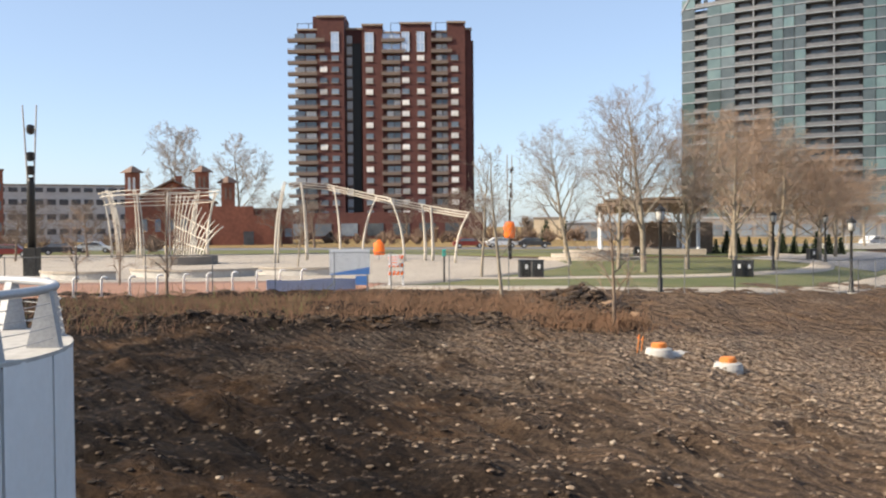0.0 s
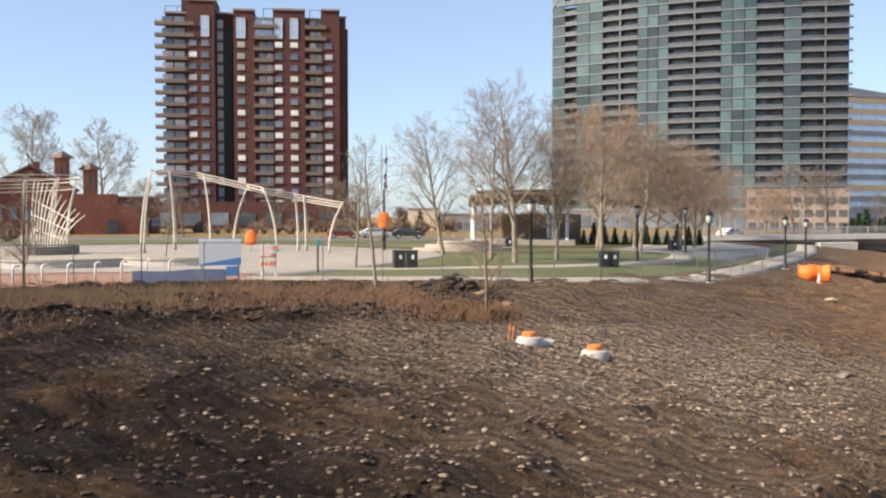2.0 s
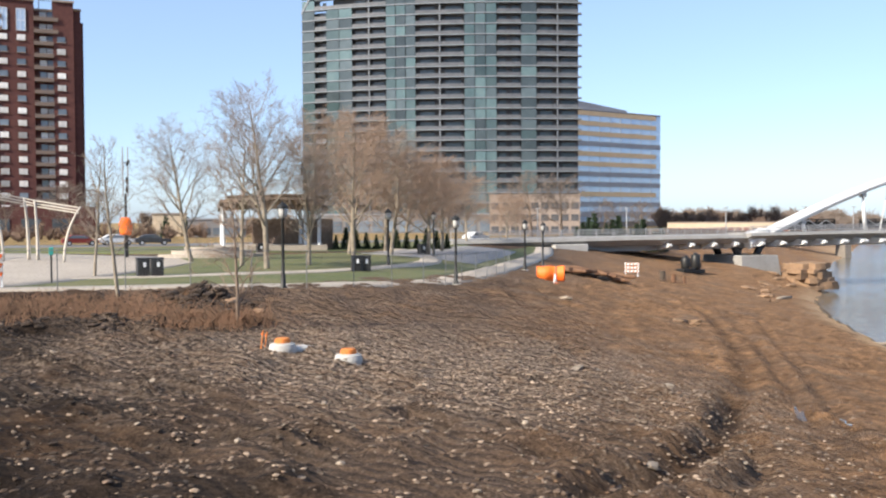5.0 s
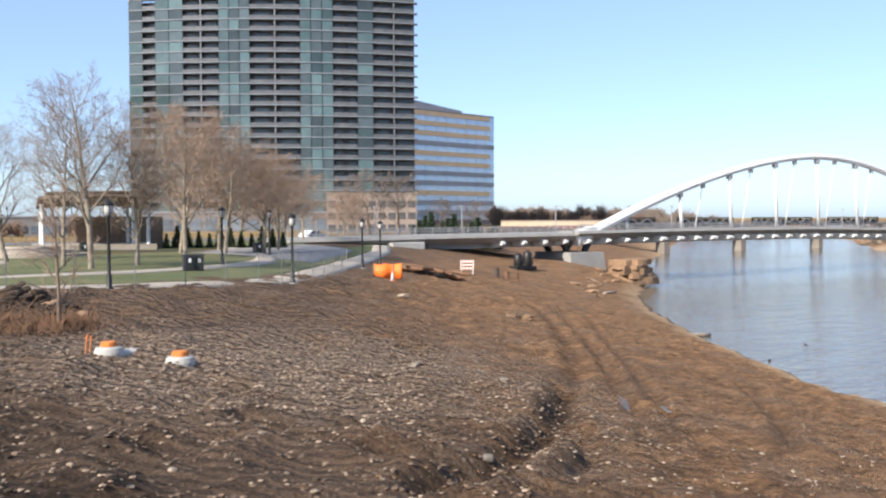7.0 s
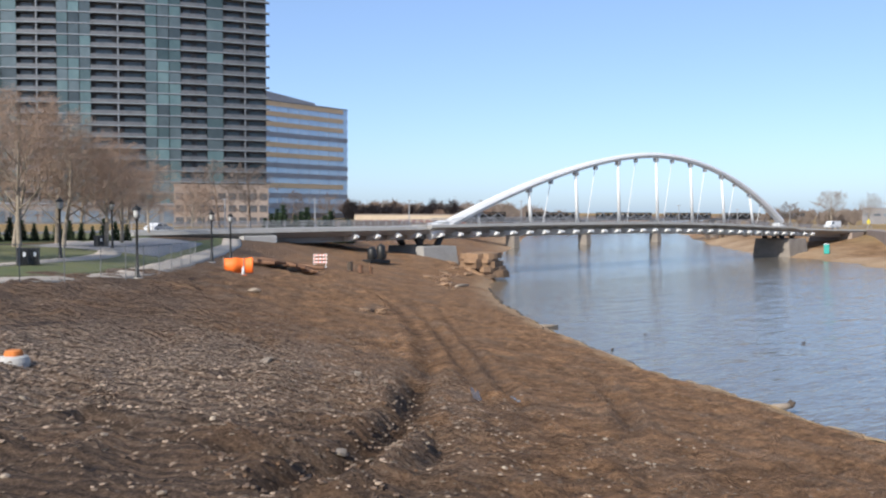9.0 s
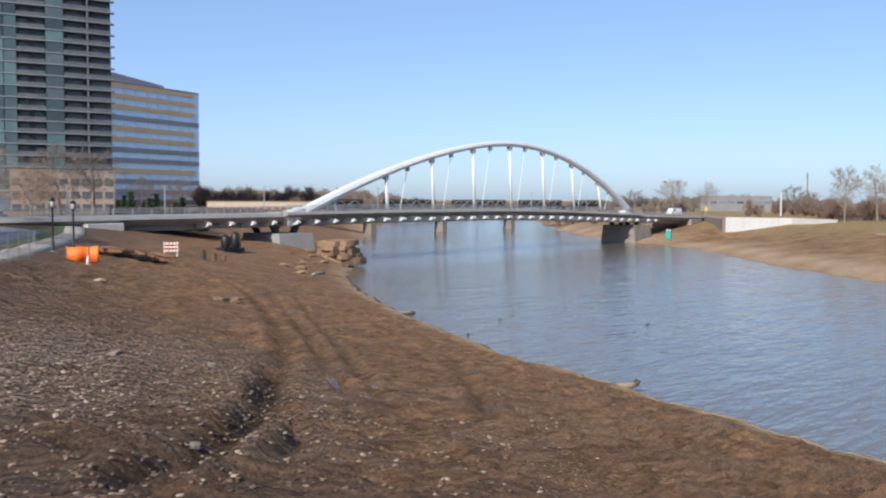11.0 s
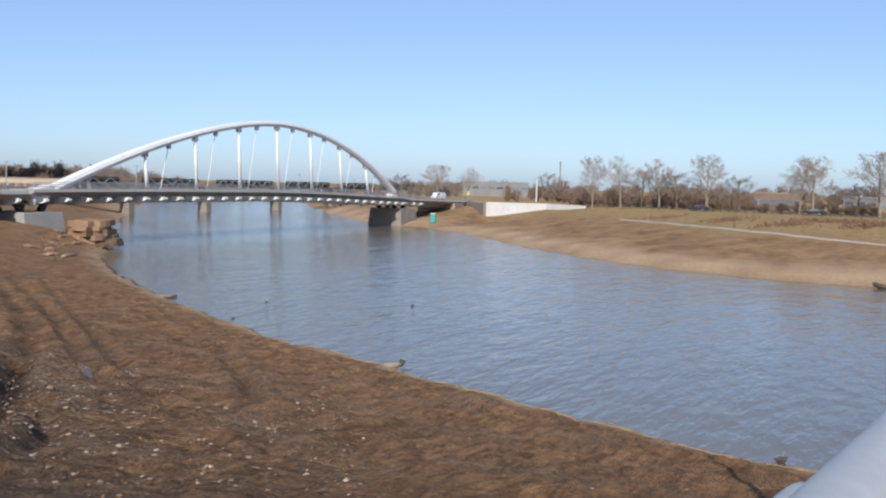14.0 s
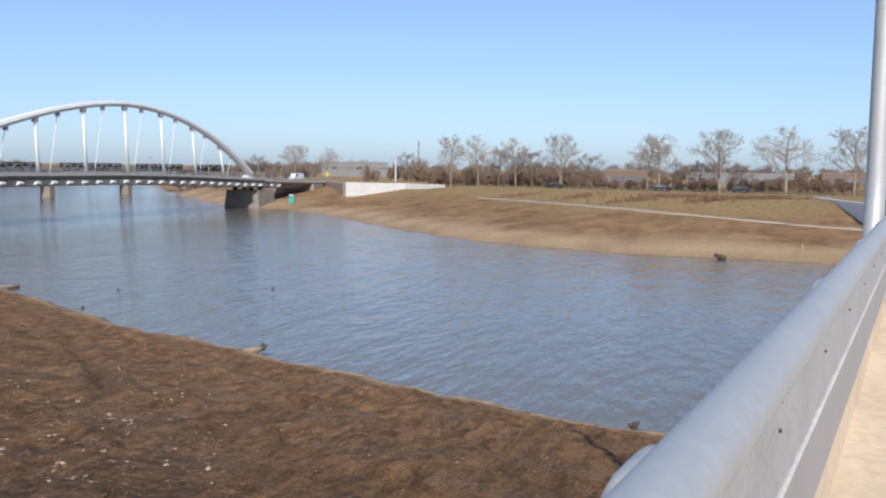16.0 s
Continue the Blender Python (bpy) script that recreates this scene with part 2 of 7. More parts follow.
def part(name, b, mat, parent, label="", smooth=False, bevel=0.0, m=None):
    ob = mesh_ob(name, b, mat, smooth, bevel) if isinstance(b, Build) else new(name, b)
    ob.parent = parent
    if m is not None:
        ob.matrix_basis = m
    return tagged(ob, label)


def empty(name, x=0, y=0, z=0, rz=0):
    ob = new(name)
    ob.empty_display_size = 0.3
    ob.matrix_basis = pose(x, y, z, 0, 0, rz)
    return ob


# ---- the lie of the land ----
SHORE_E = [(20, -400), (28, -60), (33.5, -12), (37, 4.4), (41.8, 16.2), (45.3, 23.5), (50.2, 35.4), (62, 54.7), (74.7, 72.6), (89.5, 89.6), (108.8, 109.3), (132.7, 131.3), (169.6, 164.9), (300, 280), (700, 560), (1500, 900)]
SHORE_W = [(95, -400), (110, -60), (116.9, -14.3), (118.4, 3.8), (123.7, 18.7), (130.7, 32.1), (151.9, 52.5), (180, 74.8), (198.4, 90.9), (208, 108), (218, 122), (262, 161.5), (390, 260), (800, 500), (1600, 780)]


def shore_distance(px, py, line):
    """Signed distance from a shore line: positive to the left of its run."""
    best = np.full(px.shape, 1e9)
    sign = np.ones(px.shape)
    for (x0, y0), (x1, y1) in zip(line, line[1:]):
        dx, dy = x1 - x0, y1 - y0
        t = np.clip(((px - x0) * dx + (py - y0) * dy) / (dx * dx + dy * dy), 0, 1)
        ex, ey = px - (x0 + t * dx), py - (y0 + t * dy)
        d = np.hypot(ex, ey)
        near = d < best
        best = np.where(near, d, best)
        sign = np.where(near, np.where(dx * ey - dy * ex >= 0, 1.0, -1.0), sign)
    return best * sign


def waves(px, py, seed, size, octaves=4):
    """Cheap smooth noise out of turned sine waves, about -1 to 1."""
    rng = np.random.RandomState(seed)
    out, amp = np.zeros_like(px), 1.0
    for o in range(octaves):
        for _ in range(4):
            a, ph = rng.uniform(0, 6.283), rng.uniform(0, 6.283)
            k = 6.283 / (size * rng.uniform(0.7, 1.4))
            out += amp * 0.25 * np.sin(k * (px * np.cos(a) + py * np.sin(a)) + ph + 1.7 * np.sin(k * 0.6 * (px * np.sin(a) - py * np.cos(a)) + 2 * ph))
        amp, size = amp * 0.5, size * 0.47
    return out


def land(px, py):
    """Height of the ground, smooth."""
    px, py = np.asarray(px, float), np.asarray(py, float)
    e = shore_distance(px, py, SHORE_E) + 0.5 * waves(px, py, 3, 9, 3)
    w = -shore_distance(px, py, SHORE_W) + 0.9 * waves(px, py, 4, 16, 3)
    ze = np.interp(e, [-12, -1.5, 0, 0.7, 3, 8, 14, 20, 25, 30, 38, 45, 60], [-2.5, -0.8, 0, 0.55, 1.0, 2.0, 3.2, 4.5, 5.6, 6.5, 7.2, 7.45, 7.5])
    zw = np.interp(w, [-12, -1.5, 0, 0.6, 4, 14, 22, 42, 50], [-2.5, -0.8, 0, 0.4, 0.9, 1.9, 3.2, 6.1, 6.2])
    zw = zw - 2.0 * np.exp(-(((px - 221) / 11) ** 2 + ((py - 86) / 13) ** 2))
    ze = ze + 1.3 * np.exp(-(((px - 95) / 9) ** 2 + ((py - 109) / 8) ** 2))
    return np.where(e > -14, np.maximum(ze, np.where(w > -14, zw, -9)), np.where(w > -14, zw, -2.5))


LX, LY = np.arange(-40.0, 121.0, 0.5), np.arange(-20.0, 135.0, 0.5)
LZ = land(*[k.ravel() for k in np.meshgrid(LX, LY)]).reshape(len(LY), len(LX))
LAND = {}


def land_at(x, y):
    """Height of one spot."""
    x, y = float(x), float(y)
    if -40 < x < 120 and -20 < y < 134:
        i, j = int((x + 40) * 2), int((y + 20) * 2)
        u, v = (x + 40) * 2 - i, (y + 20) * 2 - j
        return float((LZ[j, i] * (1 - u) + LZ[j, i + 1] * u) * (1 - v) + (LZ[j + 1, i] * (1 - u) + LZ[j + 1, i + 1] * u) * v)
    key = (round(x * 0.5), round(y * 0.5))
    if key not in LAND:
        LAND[key] = float(land(np.array([key[0] * 2.0]), np.array([key[1] * 2.0]))[0])
    return LAND[key]


def track_field(px, py):
    """How much a spot lies on the haul road along the river, 0 to 1."""
    e = shore_distance(px, py, SHORE_E)
    c = 13.5 + 2.5 * np.sin(py / 17.0)
    return np.exp(-((e - c) / 5.5) ** 2)


def smooth_line(pts, n):
    """n points along a soft curve through pts."""
    q = np.array(pts, float)
    d = np.concatenate([[0], np.cumsum(np.hypot(*np.diff(q, axis=0).T))])
    s = np.linspace(0, d[-1], n)
    out = np.stack([np.interp(s, d, q[:, 0]), np.interp(s, d, q[:, 1])], 1)
    for _ in range(max(2, n // 12)):
        out[1:-1] = 0.25 * out[:-2] + 0.5 * out[1:-1] + 0.25 * out[2:]
    return out


# machine tracks pressed into the earth: (line, width, depth)
TRACKS = [
    ([(7.3, 11.6), (9.6, 13.0), (11.0, 14.1), (12.9, 15.8), (15.0, 17.8), (18.8, 22.0)], 0.36, 0.26),
    ([(18.8, 22.0), (23.7, 27.0), (29.0, 33.5), (38.3, 45.7), (46.6, 58.0), (50.9, 67.4)], 0.40, 0.17),
    ([(51.8, 61.3), (35.5, 39.0), (21.9, 22.4), (17.1, 16.3), (14.0, 11.9)], 0.30, 0.12),
    ([(52.0, 57.9), (32.2, 33.0), (22.0, 21.0), (16.8, 14.8), (14.9, 11.8)], 0.30, 0.13),
    ([(58.1, 72.2), (39.6, 44.6), (25.8, 27.6), (17.9, 18.1), (13.4, 12.3)], 0.28, 0.11),
    ([(38.2, 30.4), (28.7, 21.5), (21.7, 15.9)], 0.34, 0.15),
    ([(36.5, 29.8), (30.5, 23.6), (25.0, 18.4)], 0.30, 0.11),
    ([(17.1, 10.7), (21.9, 12.0), (28.8, 13.2)], 0.30, 0.13),
    ([(10.1, 11.8), (12.5, 13.9), (14.3, 16.3)], 0.26, 0.15),
    ([(13.3, 28.3), (14.0, 23.5), (14.7, 19.4)], 0.28, 0.14),
    ([(11.0, 22.6), (12.1, 19.2), (13.5, 17.2)], 0.28, 0.15),
    ([(9.5, 18.9), (10.2, 16.2), (11.2, 14.5)], 0.26, 0.14),
    ([(6.4, 16.6), (7.3, 14.4), (8.3, 13.2), (9.6, 13.0)], 0.30, 0.15),
    ([(16.7, 40.3), (24.7, 47.9), (35.4, 56.3)], 0.34, 0.13),
    ([(8.5, 44.2), (13.1, 41.7), (15.6, 35.7), (16.8, 28.0)], 0.32, 0.14),
    ([(2.0, 28.3), (4.5, 23.3), (6.3, 20.0)], 0.28, 0.13),
    ([(-6.6, 21.0), (-4.4, 18.3), (-2.6, 16.2), (-1.2, 13.8)], 0.26, 0.17),
    ([(-5.0, 16.8), (-3.8, 15.4), (-2.6, 14.0), (-1.6, 12.5)], 0.26, 0.16),
    ([(-3, 22), (-0.5, 18.8), (2.3, 12.7)], 0.26, 0.13),
    ([(0.2, 23.4), (2.4, 19.2), (4.6, 13.4)], 0.26, 0.12),
]


def line_distance(px, py, line):
    best = np.full(px.shape, 1e9)
    for (x0, y0), (x1, y1) in zip(line, line[1:]):
        dx, dy = x1 - x0, y1 - y0
        t = np.clip(((px - x0) * dx + (py - y0) * dy) / (dx * dx + dy * dy), 0, 1)
        best = np.minimum(best, np.hypot(px - x0 - t * dx, py - y0 - t * dy))
    return best


def pressed(px, py):
    """Depth of the tracks, and their darkening: bare, damp soil plus painted furrow shade."""
    z, damp_shade = np.zeros_like(px), np.zeros_like(px)
    wob = 0.35 * waves(px, py, 51, 5, 2)
    broken = np.clip(0.85 + 0.35 * waves(px, py, 52, 4, 3), 0.4, 1.15)
    for line, w, d in TRACKS:
        r = line_distance(px, py, smooth_line(line, 30).tolist()) + wob * w
        firm = 1.0 if d > 0.2 else broken
        z += firm * d * (-np.exp(-(r / w) ** 2) + 0.55 * np.exp(-((r - 1.9 * w) / (0.7 * w)) ** 2))
        damp_shade = np.maximum(damp_shade, firm * np.exp(-(r / (w * 1.1)) ** 2) * min(1.0, (d / 0.24) ** 2))
    return np.clip(z, -0.26, 0.15), np.clip(damp_shade, 0, 1)


def relief(px, py):
    """Furrows, ruts and clods of the graded earth near the bridge."""
    e = shore_distance(px, py, SHORE_E)
    earth = np.clip(e / 3, 0, 1) * np.clip((47.0 - np.maximum(py - 0.45 * np.maximum(px - 8, 0) * 1.6, 0)) / 3, 0, 1)
    road = track_field(px, py)
    furrow = np.sin((px * 0.80 + py * 0.60) * 6.283 / 1.05 + 2.2 * waves(px, py, 11, 9, 2)) * np.clip(0.45 + 0.9 * waves(px, py, 12, 6, 2), 0, 1.2)
    z = 0.085 * furrow * (1 - 0.7 * road) + 0.13 * waves(px, py, 21, 3.2, 4) * (1 - 0.6 * road) + 0.055 * waves(px, py, 22, 0.9, 2)
    z += pressed(px, py)[0]
    z += 0.22 * np.clip(waves(px, py, 23, 7, 3), 0, 1) * np.clip((e - 26) / 6, 0, 1)
    # low dark bank of pushed-up clods in front of the weeds
    z += 0.30 * np.exp(-((py - 29.6 - 0.9 * np.sin(px / 3.1)) / 0.9) ** 2) * np.clip((5 - px) / 3, 0, 1) * np.clip((px + 14) / 3, 0, 1) * (0.7 + 0.6 * waves(px, py, 24, 1.6, 3))
    z += 0.75 * np.exp(-(((px - 5.4) / 1.3) ** 2 + ((py - 36.6) / 3.0) ** 2)) * (0.8 + 0.5 * waves(px, py, 25, 1.4, 3))
    return z * np.clip(earth, 0, 1)


def axis(lo, hi, fine, far):
    mid = np.arange(lo, hi, fine)
    out_hi, out_lo, step, p = [], [], fine, hi
    while p < far:
        out_hi.append(p)
        step *= 1.09
        p += step
    step, p = fine, lo
    while p > -far:
        step *= 1.09
        p -= step
        out_lo.append(p)
    return np.concatenate([out_lo[::-1], mid, out_hi])


def ground_sheet():
    ax, ay = axis(-16, 58, 0.25, 3500), axis(4, 62, 0.25, 3500)
    gx, gy = np.meshgrid(ax, ay)
    px, py = gx.ravel(), gy.ravel()
    # along the near shore the sheet stays fine by following the fine axes
    z = land(px, py) + relief(px, py)
    nx, ny = len(ax), len(ay)
    i, j = np.meshgrid(np.arange(nx - 1), np.arange(ny - 1))
    a = (j * nx + i).ravel()
    quads = np.stack([a, a + 1, a + 1 + nx, a + nx], 1)
    me = bpy.data.meshes.new("ground")
    me.vertices.add(nx * ny)
    me.vertices.foreach_set("co", np.stack([px, py, z], 1).ravel())
    me.loops.add(len(quads) * 4)
    me.loops.foreach_set("vertex_index", quads.ravel().astype(np.int32))
    me.polygons.add(len(quads))
    me.polygons.foreach_set("loop_start", np.arange(0, len(quads) * 4, 4, dtype=np.int32))
    me.polygons.foreach_set("loop_total", np.full(len(quads), 4, dtype=np.int32))
    me.polygons.foreach_set("use_smooth", [True] * len(quads))
    e, w = shore_distance(px, py, SHORE_E), -shore_distance(px, py, SHORE_W)
    road = np.clip(np.clip((31.5 - e) / 11, 0, 1) * 0.95 + 0.28 * waves(px, py, 31, 6, 4), 0, 1)
    sand = np.clip(1 - np.abs(np.where(w > -20, w - 4, 99)) / (7 + 5 * waves(px, py, 32, 20, 3)), 0, 1)
    sand = np.maximum(sand, 0.8 * np.clip(1.1 - np.abs(e - 0.9) / (1.2 + 0.9 * waves(px, py, 36, 4, 3)), 0, 1))
    straw = np.where(w > 5, np.clip((w - 26 + 5 * waves(px, py, 33, 25, 3)) / 6, 0, 1), np.clip((e - 47) / 6, 0, 1) * np.clip((np.hypot(px, py) - 95) / 30, 0, 1))
    rub = np.clip(1.2 - np.hypot((px - 10) / 13.0, (py - 24) / 8.0) + 0.35 * waves(px, py, 34, 5, 3), 0, 1)
    rub = np.maximum(rub, 0.55 * np.clip(waves(px, py, 35, 8, 3), 0, 1) * np.clip((px - 1) / 6, 0, 1))
    # soil colour gets much darker towards the left
    dark_soil = np.clip((4.6 - px + 1.6 * waves(px, py, 37, 6, 3)) / 5.0, 0, 1) * np.clip((46 - py) / 4, 0, 1)
    for name, val in (("road", road), ("sand", sand), ("straw", straw), ("rubble", rub), ("west", np.clip(w / 2, 0, 1)), ("damp_shade", pressed(px, py)[1]), ("dark_soil", np.maximum(dark_soil, np.exp(-(((px - 5.4) / 1.8) ** 2 + ((py - 36.6) / 3.6) ** 2)))) ):
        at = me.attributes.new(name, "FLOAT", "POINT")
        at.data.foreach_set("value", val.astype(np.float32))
    me.update(calc_edges=True)
    me.materials.append(soil())
    return new("ground", me)


def soil():
    """Graded earth: dark loam, tan haul road, sandy edge, straw-covered slope, stony patches."""
    m = bpy.data.materials.new("soil")
    m.use_nodes = True
    n, l = m.node_tree.nodes, m.node_tree.links
    p = n["Principled BSDF"]
    p.inputs["Roughness"].default_value = 0.95
    p.inputs["Specular IOR Level"].default_value = 0.15
    tc = n.new("ShaderNodeTexCoord")

    def tex(scale, detail=6, rough=0.6):
        t = n.new("ShaderNodeTexNoise")
        t.inputs["Scale"].default_value, t.inputs["Detail"].default_value, t.inputs["Roughness"].default_value = scale, detail, rough
        l.new(tc.outputs["Object"], t.inputs["Vector"])
        return t.outputs[0]

    def ramp(src, a, b, lo=0.35, hi=0.65):
        r = n.new("ShaderNodeValToRGB")
        r.color_ramp.elements[0].position, r.color_ramp.elements[1].position = lo, hi
        r.color_ramp.elements[0].color, r.color_ramp.elements[1].color = lin(a), lin(b)
        l.new(src, r.inputs[0])
        return r.outputs[0]

    def mix(fac, a, b):
        x = n.new("ShaderNodeMix")
        x.data_type = "RGBA"
        l.new(fac, x.inputs[0])
        l.new(a, x.inputs[6])
        l.new(b, x.inputs[7])
        return x.outputs[2]

    def attr(name):
        a = n.new("ShaderNodeAttribute")
        a.attribute_name = name
        return a.outputs["Fac"]

    big, mid, small = tex(0.35), tex(2.2, 8, 0.7), tex(14, 5, 0.7)
    dark_soil = ramp(mid, (0.006, 0.0038, 0.0027), (0.022, 0.0135, 0.009))
    dark_soil = mix(big, dark_soil, ramp(small, (0.009, 0.0058, 0.004), (0.040, 0.026, 0.018), 0.4, 0.62))
    loam = ramp(mid, (0.050, 0.032, 0.0215), (0.165, 0.108, 0.072))
    loam = mix(big, loam, ramp(small, (0.060, 0.039, 0.027), (0.27, 0.185, 0.13), 0.4, 0.62))
    loam = mix(attr("dark_soil"), loam, dark_soil)
    road = mix(small, ramp(mid, (0.13, 0.067, 0.032), (0.40, 0.228, 0.12)), ramp(small, (0.09, 0.045, 0.021), (0.41, 0.24, 0.128)))
    sm = n.new("ShaderNodeMapping")
    sm.inputs["Rotation"].default_value, sm.inputs["Scale"].default_value = (0, 0, radians(-52)), (0.10, 1.0, 1.0)
    l.new(tc.outputs["Object"], sm.inputs["Vector"])
    streak = n.new("ShaderNodeTexNoise")
    streak.inputs["Scale"].default_value, streak.inputs["Detail"].default_value, streak.inputs["Roughness"].default_value, streak.inputs["Distortion"].default_value = 2.2, 5, 0.65, 0.8
    l.new(sm.outputs[0], streak.inputs["Vector"])
    over = n.new("ShaderNodeMix")
    over.data_type, over.blend_type = "RGBA", "OVERLAY"
    over.inputs[0].default_value = 0.75
    l.new(road, over.inputs[6])
    l.new(ramp(streak.outputs[0], (0.18, 0.18, 0.18), (0.82, 0.80, 0.78), 0.36, 0.64), over.inputs[7])
    road = over.outputs[2]
    sand = ramp(mid, (0.42, 0.29, 0.175), (0.56, 0.41, 0.265))
    straw = ramp(tex(1.1, 8, 0.75), (0.22, 0.15, 0.066), (0.42, 0.295, 0.145))
    westsoil = ramp(tex(0.25, 7, 0.7), (0.18, 0.103, 0.052), (0.38, 0.235, 0.125))
    c = mix(attr("road"), loam, road)
    stone = ramp(tex(9, 3, 0.5), (0.12, 0.083, 0.060), (0.44, 0.34, 0.26), 0.43, 0.64)
    st = n.new("ShaderNodeMath")
    st.operation = "MULTIPLY"
    st.inputs[1].default_value = 0.75
    l.new(attr("rubble"), st.inputs[0])
    c = mix(st.outputs[0], c, stone)
    # ruts coloured dark for damp soil, with the furrows' shade painted in
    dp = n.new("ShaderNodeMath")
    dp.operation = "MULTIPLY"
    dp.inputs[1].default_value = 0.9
    l.new(attr("damp_shade"), dp.inputs[0])
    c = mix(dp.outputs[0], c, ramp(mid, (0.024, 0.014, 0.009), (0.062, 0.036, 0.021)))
    vo = n.new("ShaderNodeTexVoronoi")
    vo.inputs["Scale"].default_value = 7.0
    l.new(tc.outputs["Object"], vo.inputs["Vector"])
    near = n.new("ShaderNodeMapRange")
    near.inputs[1].default_value, near.inputs[2].default_value, near.inputs[3].default_value, near.inputs[4].default_value = 0.22, 0.40, 1.0, 0.0
    l.new(vo.outputs["Distance"], near.inputs[0])
    pick = n.new("ShaderNodeSeparateColor")
    l.new(vo.outputs["Color"], pick.inputs[0])
    rare = n.new("ShaderNodeMath")
    rare.operation = "GREATER_THAN"
    rare.inputs[1].default_value = 0.87
    l.new(pick.outputs[0], rare.inputs[0])
    gravel = n.new("ShaderNodeMath")
    gravel.operation = "MULTIPLY"
    l.new(near.outputs[0], gravel.inputs[0])
    l.new(rare.outputs[0], gravel.inputs[1])
    some = n.new("ShaderNodeMath")
    some.operation = "MULTIPLY"
    some.inputs[1].default_value = 0.5
    l.new(gravel.outputs[0], some.inputs[0])
    c = mix(some.outputs[0], c, ramp(pick.outputs[1], (0.11, 0.075, 0.052), (0.42, 0.33, 0.25), 0.2, 0.9))
    c = mix(attr("west"), c, westsoil)
    c = mix(attr("straw"), c, straw)
    c = mix(attr("sand"), c, sand)
    l.new(c, p.inputs["Base Color"])
    bp = n.new("ShaderNodeBump")
    bp.inputs["Strength"].default_value, bp.inputs["Distance"].default_value = 1.0, 0.24
    mp = n.new("ShaderNodeMapping")
    mp.inputs["Rotation"].default_value = (0, 0, radians(-42))
    l.new(tc.outputs["Object"], mp.inputs["Vector"])
    wv = n.new("ShaderNodeTexWave")
    wv.bands_direction = "X"
    wv.inputs["Scale"].default_value, wv.inputs["Distortion"].default_value = 0.95, 3.5
    wv.inputs["Detail"].default_value, wv.inputs["Detail Scale"].default_value = 4, 0.9
    l.new(mp.outputs[0], wv.inputs["Vector"])
    hm = n.new("ShaderNodeMath")
    hm.operation = "MULTIPLY_ADD"
    rw = n.new("ShaderNodeMapRange")
    rw.inputs[3].default_value, rw.inputs[4].default_value = 0.6, 0.1
    l.new(attr("road"), rw.inputs[0])
    l.new(rw.outputs[0], hm.inputs[1])
    l.new(wv.outputs["Fac"], hm.inputs[0])
    l.new(tex(9, 8, 0.72), hm.inputs[2])
    sh = n.new("ShaderNodeMath")
    sh.operation = "MULTIPLY_ADD"
    sh.inputs[1].default_value = 0.7
    l.new(streak.outputs[0], sh.inputs[0])
    l.new(hm.outputs[0], sh.inputs[2])
    l.new(sh.outputs[0], bp.inputs["Height"])
    l.new(bp.outputs[0], p.inputs["Normal"])
    return m


tagged(ground_sheet(), "graded brown earth bank with stones and ruts", "ground", kind="structure")


def river():
    m = bpy.data.materials.new("river_water")
    m.use_nodes = True
    n, l = m.node_tree.nodes, m.node_tree.links
    p = n["Principled BSDF"]
    p.inputs["Roughness"].default_value = 0.07
    p.inputs["IOR"].default_value = 1.33
    tc = n.new("ShaderNodeTexCoord")
    mp = n.new("ShaderNodeMapping")
    mp.inputs["Rotation"].default_value, mp.inputs["Scale"].default_value = (0, 0, radians(48)), (0.35, 1.0, 1.0)
    l.new(tc.outputs["Object"], mp.inputs["Vector"])
    heights = []
    for scale, w in ((0.10, 1.0), (0.45, 0.8), (1.5, 0.40)):
        t = n.new("ShaderNodeTexNoise")
        t.inputs["Scale"].default_value, t.inputs["Detail"].default_value = scale, 4
        l.new(mp.outputs[0], t.inputs["Vector"])
        k = n.new("ShaderNodeMath")
        k.operation = "MULTIPLY"
        k.inputs[1].default_value = w
        l.new(t.outputs[0], k.inputs[0])
        heights.append(k.outputs[0])
    s1, s2 = n.new("ShaderNodeMath"), n.new("ShaderNodeMath")
    l.new(heights[0], s1.inputs[0])
    l.new(heights[1], s1.inputs[1])
    l.new(s1.outputs[0], s2.inputs[0])
    l.new(heights[2], s2.inputs[1])
    bp = n.new("ShaderNodeBump")
    bp.inputs["Strength"].default_value, bp.inputs["Distance"].default_value = 0.65, 0.45
    l.new(s2.outputs[0], bp.inputs["Height"])
    l.new(bp.outputs[0], p.inputs["Normal"])
    r = n.new("ShaderNodeValToRGB")
    r.color_ramp.elements[0].color, r.color_ramp.elements[1].color = (0.125, 0.110, 0.086, 1), (0.17, 0.147, 0.113, 1)
    l.new(heights[0], r.inputs[0])
    l.new(r.outputs[0], p.inputs["Base Color"])
    b = Build()
    b.v = [(-20, -450, 0), (1750, -450, 0), (1750, 1100, 0), (-20, 1100, 0)]
    b.f = [(0, 1, 2, 3)]
    return mesh_ob("water", b, m)


tagged(river(), "brown river water reflecting the sky", "water", kind="structure")


